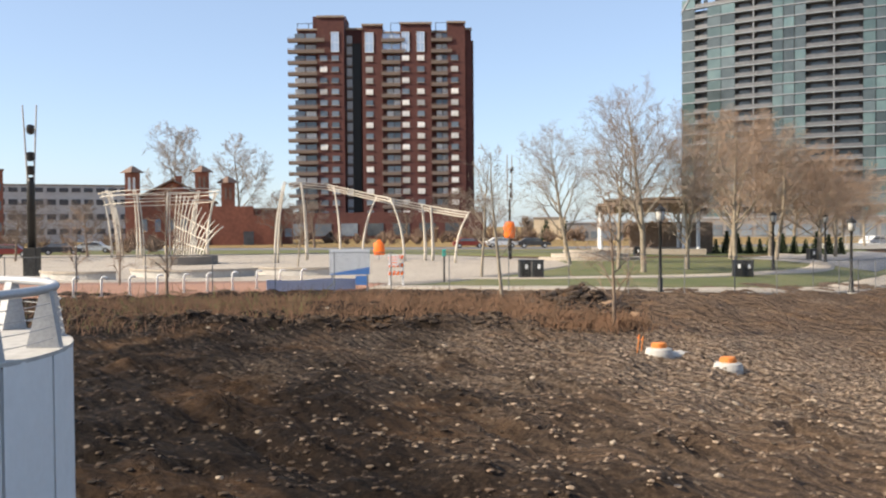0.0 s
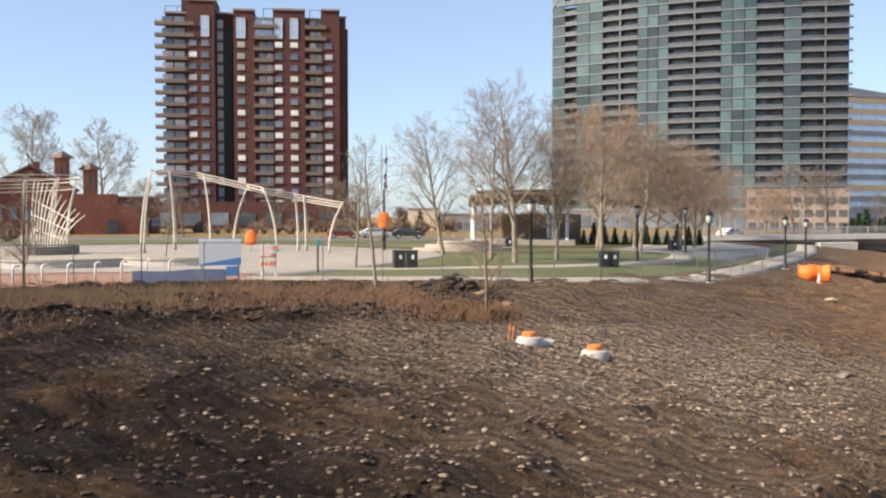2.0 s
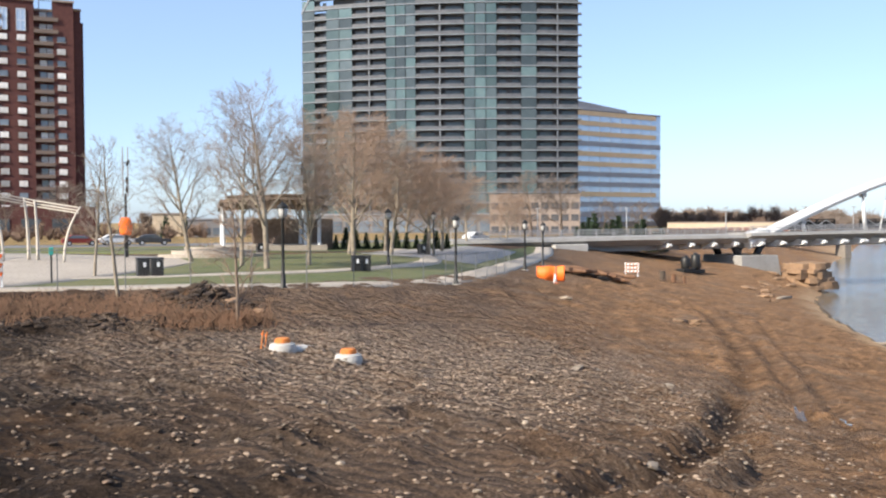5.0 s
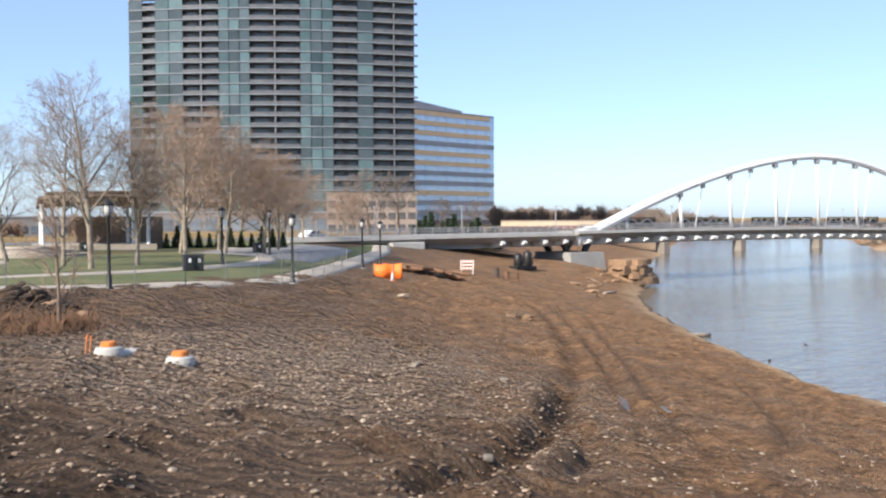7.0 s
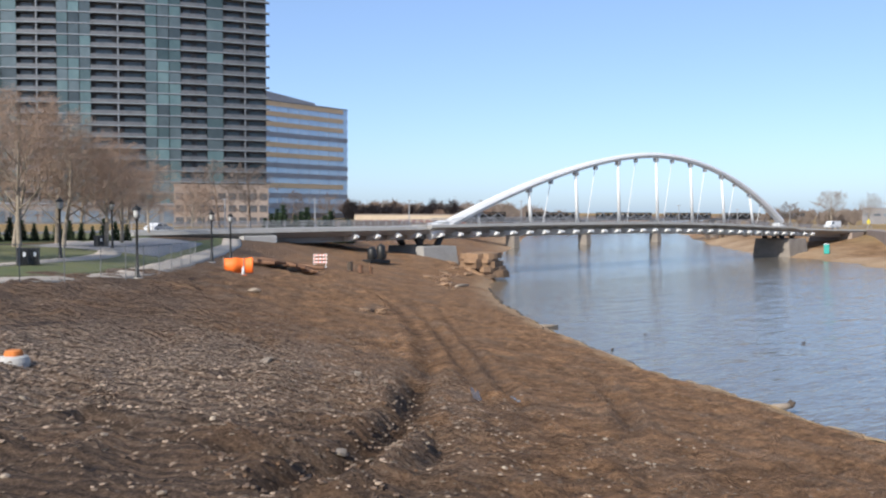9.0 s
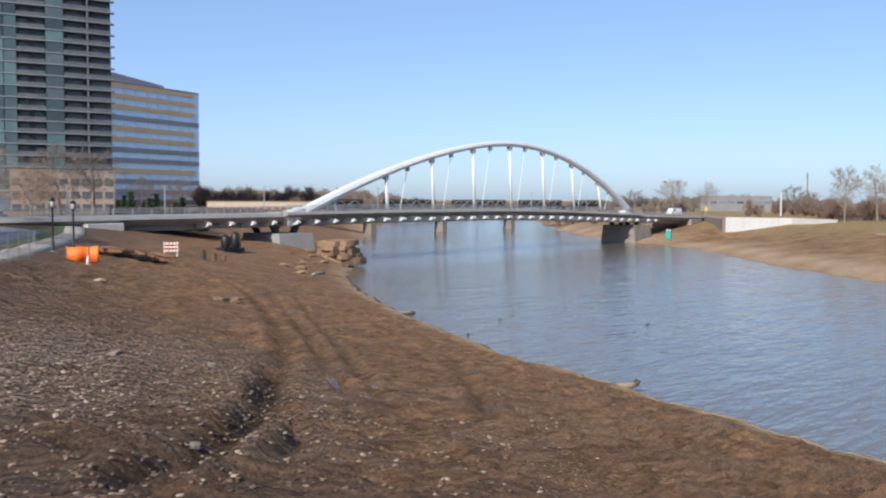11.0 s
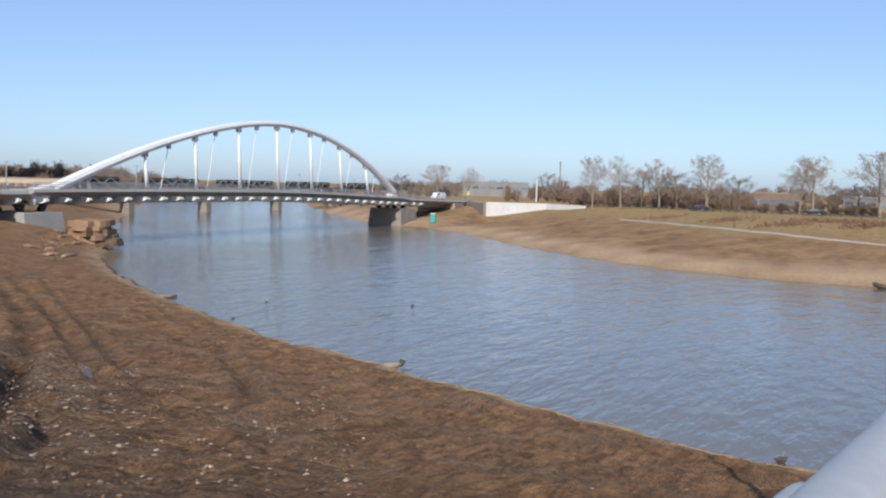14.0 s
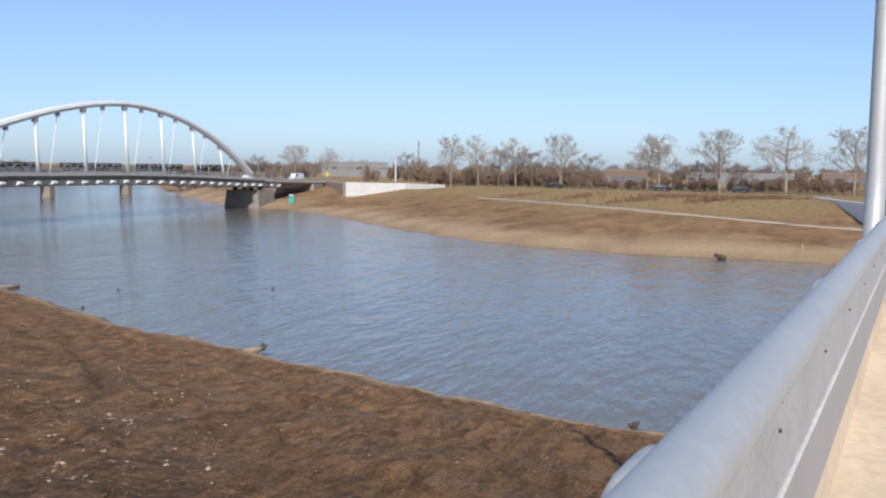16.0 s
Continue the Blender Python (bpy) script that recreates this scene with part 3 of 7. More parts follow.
def strip(name, left, right, mat, lift, n=60, across=6, thick=0.12):
    """A sheet on the ground between two lines, with a shallow edge."""
    a, b2 = smooth_line(left, n), smooth_line(right, n)
    b = Build()
    rows = []
    for i in range(across + 1):
        t = i / across
        p = a * (1 - t) + b2 * t
        z = land(p[:, 0], p[:, 1]) + lift
        rows.append(len(b.v))
        b.v += [(float(x), float(y), float(k)) for (x, y), k in zip(p, z)]
    for i in range(across):
        for j in range(n - 1):
            b.f.append((rows[i] + j, rows[i + 1] + j, rows[i + 1] + j + 1, rows[i] + j + 1))
    for r, flip in ((rows[0], False), (rows[-1], True)):
        k = len(b.v)
        b.v += [(x, y, z - thick) for x, y, z in b.v[r:r + n]]
        for j in range(n - 1):
            q = (r + j, r + j + 1, k + j + 1, k + j)
            b.f.append(q[::-1] if flip else q)
    return mesh_ob(name, b, mat, True)


def offset(pts, d):
    q = np.array(pts, float)
    t = np.gradient(q, axis=0)
    t /= np.hypot(t[:, 0], t[:, 1])[:, None]
    return [(float(x - d * ty), float(y + d * tx)) for (x, y), (tx, ty) in zip(q, t)]


WALK = [(-4, 46.6), (3, 45.4), (9, 45.0), (14, 46.2), (20, 49.6), (24, 53.2), (28, 58.2), (33, 65.0), (38, 72.0), (46, 83), (55, 96), (64, 112)]
WALK_BACK = offset(WALK, 2.3)
tagged(strip("pavement_walk", WALK, WALK_BACK, M["pavement"], 0.06, 90, 3), "pale concrete footpath along the lawn", "footpath", kind="structure")
tagged(strip("lawn", WALK_BACK, [(-4, 58), (4, 72), (8, 80), (14, 84), (20, 86), (26, 88), (32, 90), (36, 92), (40, 94), (46, 97), (55, 104), (62, 114)], M["grass"], 0.04, 90, 24), "mown winter lawn", "lawn", kind="structure")
MID = [(1, 54.0), (5, 53.6), (10, 54.4), (15, 56.6), (20, 60), (26, 65.5), (30, 71), (33, 78), (35, 88), (36, 96)]
tagged(strip("pavement_lawn", MID, offset(MID, 1.9), M["pavement"], 0.075, 80, 3), "pale footpath curving across the lawn", "footpath", kind="structure")
tagged(strip("pavement_plaza", [(-90, 47.6), (-20, 44.0), (-8, 46.2), (-1, 49.0), (3, 55.5), (8, 66), (10, 72)], [(-90, 112), (-50, 110), (-20, 108), (-10, 106), (-2, 102), (4, 92), (10, 84)], M["pavement"], 0.05, 70, 12), "sunlit pale concrete plaza", "plaza", kind="structure")
tagged(strip("pavement_brick", [(-90, 42.6), (-19, 39.6), (-12, 41.4), (-8, 43.2), (-4, 45.6)], [(-90, 54), (-22, 52.0), (-15, 52.4), (-9, 53), (-3, 50.0)], M["brick_paving"], 0.07, 50, 4), "reddish brick paving band", "paving", kind="structure")
tagged(strip("lawn_far", [(-160, 113), (-50, 111), (-20, 109), (-2, 104), (6, 93), (20, 90), (44, 98)], [(-160, 128), (-50, 128), (-20, 126), (0, 120), (20, 118), (30, 120), (60, 128)], M["grass"], 0.05, 60, 6), "narrow lawn behind the plaza", "lawn", kind="structure")
tagged(strip("road_city", [(-200, 130), (-50, 131), (0, 124), (20, 122), (60, 131), (64, 135)], [(-200, 142), (-50, 143), (0, 136), (20, 134), (60, 142), (66, 146)], M["asphalt"], 0.05, 60, 3), "grey asphalt street", "road", kind="structure")
tagged(strip("gravel_ramp", [(33.5, 72), (37, 77), (42, 84), (50, 96)], [(27, 84), (33, 91), (40, 98), (48, 106)], M["gravel"], 0.09, 30, 4), "grey gravel ramp down to the bridge", "ramp", kind="structure")
WEST = [(130, -60), (135, -32), (137.5, -20), (140, -14), (142, -7), (145.6, 0.7), (151.2, 9.4), (161, 19.6), (176, 32.3), (194.5, 48)]
tagged(strip("pavement_west", WEST, offset(WEST, 0.9), M["pavement"], 0.10, 80, 2), "narrow pale path along the far bank", "footpath", kind="structure")


# ---- towers ----
def brick_tower():
    """Dark brick apartment tower with stacked balconies; x runs along its front, y into it."""
    t = empty("apartment_tower", -39.6, 250, 7.5, 0)
    # front corners: left at bearing 8.9, right at -1.9 degrees
    W, FL = 47.5, 2.96
    floors = [5.2 + FL * i for i in range(17)]

    def px(k):  # fraction of the front to metres
        return k * W

    # bays of the front: (from, to, set forward, top)
    bays = [(0.02, 0.135, 0.6, 55.7), (0.135, 0.285, 1.8, 58.9), (0.285, 0.385, -3.6, 56.7), (0.385, 0.50, 0.6, 56.9), (0.50, 0.60, 0.0, 54.9), (0.60, 0.775, 1.4, 57.1), (0.775, 0.865, 0.0, 55.1), (0.865, 0.965, 1.4, 57.3), (0.965, 1.0, 0.2, 55.7)]
    for a, c, fwd, top in bays:
        b = Build().box(((px(a) + px(c)) / 2, 9 - fwd / 2, top / 2), (px(c) - px(a), 18 + fwd, top))
        part("wall", b, M["brick"], t)
    part("wall", Build().box((W * 0.5, 19, 26), (W * 0.96, 3, 52)), M["brick"], t)
    part("side_bay", Build().box((W * 1.006, 10, 27), (1.0, 9, 54)), M["brick"], t)
    for a, c, fwd, top in bays:
        part("coping", Build().box(((px(a) + px(c)) / 2, -fwd + 0.2, top + 0.25), (px(c) - px(a) + 0.3, 1.2, 0.5)), M["stone_trim"], t)
    pane_s = Build().box((0, 0, 0), (1.9, 0.12, 1.35)).box((0, -0.07, 0), (0.10, 0.06, 1.35)).mesh("pane", M["blind_pane"])
    pane_d = Build().box((0, 0, 0), (1.9, 0.12, 1.35)).mesh("pane", M["pane"])
    sill = Build().box((0, 0, 0), (2.2, 0.3, 0.14)).mesh("sill", M["stone_trim"])
    cols = [(0.17, 1.8, 0.4), (0.235, 1.8, 0.0), (0.425, 0.6, 0.8), (0.63, 1.4, 0.7), (0.715, 1.4, 0.8), (0.905, 1.4, 0.8)]
    rnd = random.Random(5)
    for k, fwd, blind in cols:
        for i, z in enumerate(floors):
            if i > 14:
                continue
            o = part("window", pane_s if rnd.random() < blind else pane_d, None, t, m=pose(px(k), -fwd - 0.05, z + 1.5))
            part("sill", sill, None, o, m=pose(0, -0.08, -0.75))
    # two-storey windows at the top
    tall = Build().box((0, 0, 0), (2.3, 0.14, 5.2))
    tall_f = Build()
    for x in (-1.1, 0, 1.1):
        tall_f.box((x, -0.1, 0), (0.14, 0.1, 5.2))
    for z in (-2.6, -0.2, 2.6):
        tall_f.box((0, -0.1, z), (2.3, 0.1, 0.16))
    tm, fm = tall.mesh("tall_pane", M["sky_glass"]), tall_f.mesh("tall_frame", M["slab_white"])
    for k, fwd, s in ((0.425, 0.6, 1), (0.55, 0.0, 2.4), (0.63, 1.4, 0.9), (0.715, 1.4, 0.9), (0.235, 1.8, 0.9)):
        o = part("window", tm, None, t, m=pose(px(k), -fwd - 0.06, 52.4) @ Matrix.Diagonal((s, 1, 1, 1)))
        part("frame", fm, None, o)
    # glazed stair strip in the recess
    for i, z in enumerate(floors):
        part("stair_pane", Build().box((px(0.305), 3.4, z + 1.5), (1.5, 0.2, 2.1)), M["slab_white"], t)
        part("spandrel", Build().box((px(0.305), 3.3, z + 0.2), (1.6, 0.3, 0.5)), M["stone_trim"], t)
    # black sheet that paints in the shade at the back of the recess
    part("recess_shade", Build().box((px(0.345), 3.5, 26.5), (2.4, 0.3, 53)), M["black_iron"], t)
    # balconies
    slab = Build().box((0, 0, 0), (1, 1.8, 0.28)).mesh("slab", M["balcony_trim"])
    rail = Build()
    rail.box((0, 0, 0.30), (1, 0.12, 0.75)).box((0, 0, 0.98), (1, 0.05, 0.06))
    for i in range(7):
        rail.box((-0.49 + i * 0.98 / 6, 0, 0.8), (0.012, 0.04, 0.4))
    rail = rail.mesh("railing", M["balcony_trim"])
    door = Build().box((0, 0, 0), (1, 0.1, 2.2)).mesh("balcony_door", M["pane"])
    doorl = Build().box((0, 0, 0), (1, 0.1, 2.2)).mesh("balcony_door", M["blind_pane"])
    for a, c, fwd in ((-0.03, 0.135, 0.6), (0.495, 0.60, 0.0), (0.775, 0.868, 0.0)):
        w = px(c) - px(a)
        for i, z in enumerate(floors):
            wide = w * (1.25 if i > 14 else 1.0)
            s = part("balcony", slab, None, t, m=pose(px((a + c) / 2) + (wide - w) / 2, -fwd - 0.9, z) @ Matrix.Diagonal((wide, 1, 1, 1)))
            part("railing", rail, None, s, m=pose(0, -0.8, 0.1))
            for k in (0.28, 0.66):
                part("balcony_door", door if rnd.random() < 0.55 else doorl, None, t, m=pose(px(a) + w * k + 0.8, -fwd - 0.04, z + 1.25) @ Matrix.Diagonal((w * 0.34, 1, 1, 1)))
    # podium
    part("podium", Build().box((W * 0.5, -6, 3.4), (W * 1.1, 14, 6.8)), M["brick"], t)
    for k in range(7):
        part("entry_pane", Build().box((W * (0.05 + 0.14 * k), -13.05, 2.4), (4.2, 0.2, 3.2)), M["pane"], t)
    part("roof_house", Build().box((W * 0.19, 8, 58.9), (9, 9, 3.0)), M["brick"], t)
    for x in (1, 4, 26, 29, 38, 41):
        part("roof_rail", Build().tube([(x, -0.5, 55), (x, -0.5, 57.7)], 0.09, 6).tube([(x, -0.5, 57.6), (x + 2.8, -0.5, 57.6)], 0.07, 6), M["dark_steel"], t)
    return tagged(t, "dark red brick apartment tower with stacked balconies", "tower")


brick_tower()


def glass_tower():
    """Curved glass apartment tower, floor by floor."""
    t = empty("glass_tower", 0, 0, 0)
    A, B = Vector((76.5, 297)), Vector((153.5, 252.5))
    along = (B - A)
    nrm = Vector((-along.y, along.x)).normalized()
    nrm = nrm if nrm.dot(-A) > 0 else -nrm
    FL, Z0, N = 3.29, 9.3, 28

    def at(s, out=0.0):
        p = A + along * s + nrm * (7.5 * 4 * s * (1 - s) * 0.8 + out)
        return p.x, p.y

    def top(s):
        return 78.6 + 16 * min(1.0, s / 0.2) if s < 0.2 else 94.6

    rnd = random.Random(9)
    L = along.length
    # core behind the front, coloured dark to paint in the balcony recesses' shade
    ring = [at(s, -1.8) for s in np.linspace(0, 1, 25)]
    back = [(x - nrm.x * 22, y - nrm.y * 22) for x, y in ring]
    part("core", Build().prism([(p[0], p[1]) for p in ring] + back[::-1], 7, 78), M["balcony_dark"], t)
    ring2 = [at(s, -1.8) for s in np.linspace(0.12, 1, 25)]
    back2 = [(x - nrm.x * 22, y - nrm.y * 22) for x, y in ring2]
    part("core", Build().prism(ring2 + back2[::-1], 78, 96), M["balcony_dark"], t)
    glassy = [(0.0, 0.052), (0.097, 0.197), (0.322, 0.43), (0.602, 0.716), (0.80, 0.855)]
    balcony = [(0.052, 0.097), (0.197, 0.322), (0.43, 0.602), (0.716, 0.80), (0.855, 1.0)]

    def panel(s0, s1, z0, z1, out, n=3, th=0.25):
        b = Build()
        ss = np.linspace(s0, s1, n + 1)
        outer = [at(s, out) for s in ss]
        inner = [at(s, out - th) for s in ss]
        b.prism((outer + inner[::-1])[::-1] if (outer[1][0] - outer[0][0]) * nrm.y - (outer[1][1] - outer[0][1]) * nrm.x > 0 else outer + inner[::-1], z0, z1)
        return b

    for i in range(N):
        z = Z0 + FL * i
        if z > 92:
            break
        s_from = 0.0 if z < 77 else min(0.12, (z - 77) / 90)
        part("floor_slab", panel(s_from, 1.012, z + 0.06, z + 0.42, 0.35, 20, 2.0), M["tower_slab"], t)
        high = i > 20
        for g0, g1 in glassy:
            if g0 < s_from - 0.06:
                continue
            n = max(1, round((g1 - g0) / 0.042))
            for k in range(n):
                a, c = g0 + (g1 - g0) * k / n, g0 + (g1 - g0) * (k + 1) / n
                mat = M["green_glass"] if rnd.random() < 0.52 else M["grey_glass"]
                if high and 0.09 < a < 0.19:
                    part("railing", panel(a, c, z + 0.42, z + 1.35, 0.25, 1, 0.08), M["rail_panel"], t)
                    continue
                part("pane", panel(a + 0.0012, c - 0.0012, z + 0.42, z + FL, 0.1, 1), mat, t)
        for g0, g1 in balcony:
            if high and g0 in (0.716,):
                part("pane", panel(g0, g1, z + 0.42, z + FL, 0.1, 2), M["green_glass"], t)
                continue
            if high and g0 == 0.855:
                part("pane", panel(0.855, 0.90, z + 0.42, z + FL, 0.1, 1), M["green_glass"], t)
            if high and g0 < s_from:
                continue
            part("railing", panel(g0, g1, z + 0.5, z + 1.4, 0.28, 3, 0.08), M["rail_panel"], t)
            mid = (g0 + g1) / 2
            if g1 - g0 > 0.1:
                part("divider", panel(mid - 0.002, mid + 0.002, z + 0.42, z + FL, 0.2, 1, 1.9), M["tower_slab"], t)
            w = (g1 - g0) / 2
            part("balcony_door", panel(g0 + w * 0.15, g0 + w * 0.75, z + 0.42, z + 2.7, -1.7, 1, 0.1), M["grey_glass"], t)
            part("balcony_door", panel(mid + w * 0.2, mid + w * 0.85, z + 0.42, z + 2.7, -1.7, 1, 0.1), M["grey_glass"], t)
    part("roof_edge", panel(0.10, 1.01, 95.6, 96.6, 0.4, 12, 3), M["tower_slab"], t)
    b = Build()
    outer = [at(s, 0.3) for s in np.linspace(0, 0.13, 5)]
    inner = [at(s, -10) for s in np.linspace(0, 0.13, 5)]
    k = 5
    b.loft([[(x, y, 78.6 + 18 * i / 4 - 1.2) for i, (x, y) in enumerate(outer)] + [(x, y, 78.6 + 18 * (4 - i) / 4 - 1.2) for i, (x, y) in enumerate(inner[::-1])],
            [(x, y, 78.6 + 18 * i / 4) for i, (x, y) in enumerate(outer)] + [(x, y, 78.6 + 18 * (4 - i) / 4) for i, (x, y) in enumerate(inner[::-1])]])
    part("sloping_roof", b, M["tower_slab"], t)
    return tagged(t, "tall curved glass apartment tower with banded balconies", "tower")


glass_tower()


def office_block():
    """Long office building with ochre and grey spandrel bands between ribbon windows."""
    t = empty("office_building")
    A = Vector((402 * math.sin(radians(30.6)), 402 * math.cos(radians(30.6))))
    B = Vector((443 * math.sin(radians(36.18)), 443 * math.cos(radians(36.18))))
    u = (B - A).normalized()
    back = Vector((-u.y, u.x))
    back = back if back.dot(A) > 0 else -back
    L, top, FL = (B - A).length, 58.8, 4.40
    rz = math.degrees(math.atan2(u.y, u.x))

    def slab(s0, s1, z0, z1, out):
        c = A + u * ((s0 + s1) / 2) + back * (12 - out / 2)
        return Build().box((c.x, c.y, (z0 + z1) / 2), (s1 - s0, 24 + out, z1 - z0), rz)

    part("core", slab(0.2, L - 0.2, 6, top - 0.3, -0.3), M["grey_wall"], t)
    kinds = "OOOGOOGGOGGG"
    for i, kd in enumerate(kinds):
        z1 = top - 0.4 - FL * i
        if z1 - FL < 6:
            break
        end = L - 3.0 if kd == "O" else L
        part("spandrel", slab(0, end, z1 - 2.25, z1 - 0.2, 0.12), M["ochre_panel"] if kd == "O" else M["grey_panel"], t)
        part("ribbon_window", slab(0.0, L - 0.05, z1 - FL - 0.15, z1 - 2.3, 0.0), M["sky_glass"], t)
        if kd == "O":
            part("corner_pane", slab(L - 3.0, L + 0.04, z1 - 2.3, z1 - 0.15, 0.02), M["sky_glass"], t)
        for k in range(1, 9):
            c = A + u * (L * k / 9) - back * 0.06
            part("mullion", Build().box((c.x, c.y, z1 - 3.4), (0.12, 0.2, 2.1), rz), M["grey_panel"], t)
    part("parapet", slab(-0.1, L + 0.1, top - 0.4, top, 0.15), M["grey_panel"], t)
    # sloping plant screen on the roof
    b = Build()
    p0, p1 = A + back * 2 - u * 12, A + u * (L * 0.66) + back * 2
    q0, q1 = p0 + back * 14, p1 + back * 14
    b.loft([[(p0.x, p0.y, top), (p1.x, p1.y, top), (q1.x, q1.y, top), (q0.x, q0.y, top)], [(p0.x, p0.y, top + 5.6), (p1.x, p1.y, top + 1.2), (q1.x, q1.y, top + 1.2), (q0.x, q0.y, top + 5.6)]])
    part("plant_screen", b, M["grey_panel"], t)
    return tagged(t, "office building with ochre bands and blue ribbon windows", "office building")


office_block()


# ---- the arch bridge downstream ----
def deck_z(x):
    return float(np.interp(x, [40, 67, 97, 121, 155, 178, 204, 237, 262], [7.95, 8.15, 8.3, 8.5, 8.5, 8.1, 7.3, 6.5, 6.1]))


def arch_z(x):
    d = x - 157.5
    return 22.1 - (13.5 * (-d / 56.5) ** 1.70 if d < 0 else 13.3 * (d / 51.0) ** 2.0)


def arch_bridge():
    t = empty("arch_bridge", 0, 110, 0)
    xs = np.linspace(48, 262, 60)
    # carriageway: shallow box with a slim sloping fascia
    rings = []
    for x in xs:
        z = deck_z(x)
        rings.append([(x, 0, z), (x, -0.25, z - 0.45), (x, 0.9, z - 1.25), (x, 9.0, z - 1.25), (x, 10.2, z - 0.4), (x, 10.0, z)])
    part("deck", Build().loft(rings), M["deck_concrete"], t, "grey concrete bridge deck")
    rings = []
    for x in np.linspace(96, 214, 40):
        z = deck_z(x) + 0.25
        off = 0.6 * math.sin(math.pi * (x - 96) / 118)
        rings.append([(x, -1.0 - off, z), (x, -1.2 - off, z - 0.4), (x, -0.4 - off, z - 0.7), (x, 3.6 - off, z - 0.7), (x, 4.0 - off, z)])
    part("footway", Build().loft(rings), M["deck_concrete"], t, "curved concrete footway")
    # arch rib leaning out over the footway
    pts, rad = [], []
    for x in np.linspace(97.0, 209.0, 48):
        z = arch_z(x)
        lean = 0.07 * (z - 8)
        pts.append((x, 0.8 - lean, z))
        rad.append(0.90 - 0.34 * math.sin(math.pi * (x - 97.0) / 112.0))
    part("arch_rib", Build().tube(pts, rad, 8), M["white_steel"], t, "white steel arch rib", smooth=False)
    for x in (98.3, 208.6):
        part("springing", Build().box((x, 0.8, deck_z(x) + 0.1), (4.2, 1.9, 1.0), 0, 0, 12 if x > 150 else -12), M["white_steel"], t, bevel=0.2)
    # hangers: stout struts to the footway, thin cables to the carriageway
    hx = [107.4 + 12.3 * i for i in range(8)]
    for i, x in enumerate(hx):
        if x > 208:
            continue
        zt = arch_z(x) - 0.5
        lean = 0.07 * (arch_z(x) - 8)
        if zt - deck_z(x) < 0.8:
            continue
        off = 0.6 * math.sin(math.pi * (x - 96) / 118)
        h = part("hanger", Build().tube([(x + 0.4 + 0.3 * min(i, 6), 0.4, deck_z(x)), (x, 0.8 - lean, zt)], [0.34, 0.22], 8), M["white_steel"], t, smooth=True)
        part("knuckle", Build().box((x, 0.8 - lean, zt - 0.1), (0.8, 0.8, 1.3)), M["grey_steel"], h)
        xm = x + 5.6
        if arch_z(xm) - deck_z(xm) > 5:
            zt2 = arch_z(xm) - 0.5
            lean2 = 0.07 * (arch_z(xm) - 8)
            c = part("cable", Build().tube([(xm - 0.9, 1.2, deck_z(xm)), (xm, 0.8 - lean2, zt2)], 0.075, 6), M["white_steel"], t)
            part("knuckle", Build().box((xm, 0.8 - lean2, zt2 - 0.2), (0.6, 0.6, 1.1)), M["grey_steel"], c)
    # floor beams poking out below
    for i in range(36):
        x = 82 + 4.05 * i
        off = 0.6 * math.sin(math.pi * (x - 96) / 118) if 96 < x < 214 else 0
        z = deck_z(x)
        q = 0.28 if x < 112 else 0.55
        rings = []
        for y, lo, hi, w in (((-1.3 if 97 < x < 213 else -0.4) - off, 1.45, 1.22, q), ((-0.6 if 97 < x < 213 else 0.2) - off, 1.7, 1.0, q), (2.6, 2.1, 0.62, q)):
            rings.append([(x - w, y, z - lo), (x + w, y, z - lo), (x + w, y, z - hi), (x - w, y, z - hi)])
        part("floor_beam", Build().loft(rings), M["white_steel"], t)
    part("girder", Build().loft([[(x, 2.6, deck_z(x) - 2.1), (x, 8, deck_z(x) - 2.1), (x, 8, deck_z(x) - 1.2), (x, 2.6, deck_z(x) - 1.2)] for x in np.linspace(66, 246, 40)]), M["grey_steel"], t)
    # railings of carriageway and footway
    for y0, x0, x1 in ((0.15, 52, 258), (9.7, 52, 258)):
        b = Build()
        run = np.linspace(x0, x1, 60)
        for hgt in (0.35, 0.65, 0.98):
            b.tube([(x, y0, deck_z(x) + hgt) for x in run], 0.04, 5)
        rl = part("railing", b, M["grey_steel"], t)
        pm = Build().box((0, 0, 0.5), (0.09, 0.09, 1.0)).mesh("post", M["grey_steel"])
        for x in np.linspace(x0, x1, 70):
            part("post", pm, None, rl, m=pose(float(x), y0, deck_z(x)))
    b = Build()
    for hgt in (0.4, 0.75, 1.05):
        b.tube([(x, -0.9 - 0.6 * math.sin(math.pi * (x - 96) / 118), deck_z(x) + 0.25 + hgt) for x in np.linspace(96, 214, 60)], 0.05, 5)
    part("railing", b, M["grey_steel"], t)
    # piers on stone-like footings
    for x, half, zb, zt in ((98.0, 3.8, 0.5, 5.2), (214.5, 4.7, -0.5, 4.4)):
        b = Build().loft([[(x - half, -1.5, zb), (x + half, -1.5, zb), (x + half, 8.5, zb), (x - half, 8.5, zb)], [(x - half * 0.92, -0.7, zt), (x + half * 0.92, -0.7, zt), (x + half * 0.92, 8, zt), (x - half * 0.92, 8, zt)]])
        pr = part("pier", b, M["deck_concrete"] if x < 150 else M["dark_stone"], t, "broad bridge pier", bevel=0.1)
        for dx in (-0.45, 0.45):
            part("bearing_leg", Build().tube([(x + dx * half, 2, zt), (x + dx * half * 1.7, 2, deck_z(x) - 1.3)], 0.55, 8), M["dark_steel"], pr)
            part("bearing_leg", Build().tube([(x + dx * half, 6.5, zt), (x + dx * half * 1.7, 6.5, deck_z(x) - 1.3)], 0.55, 8), M["dark_steel"], pr)
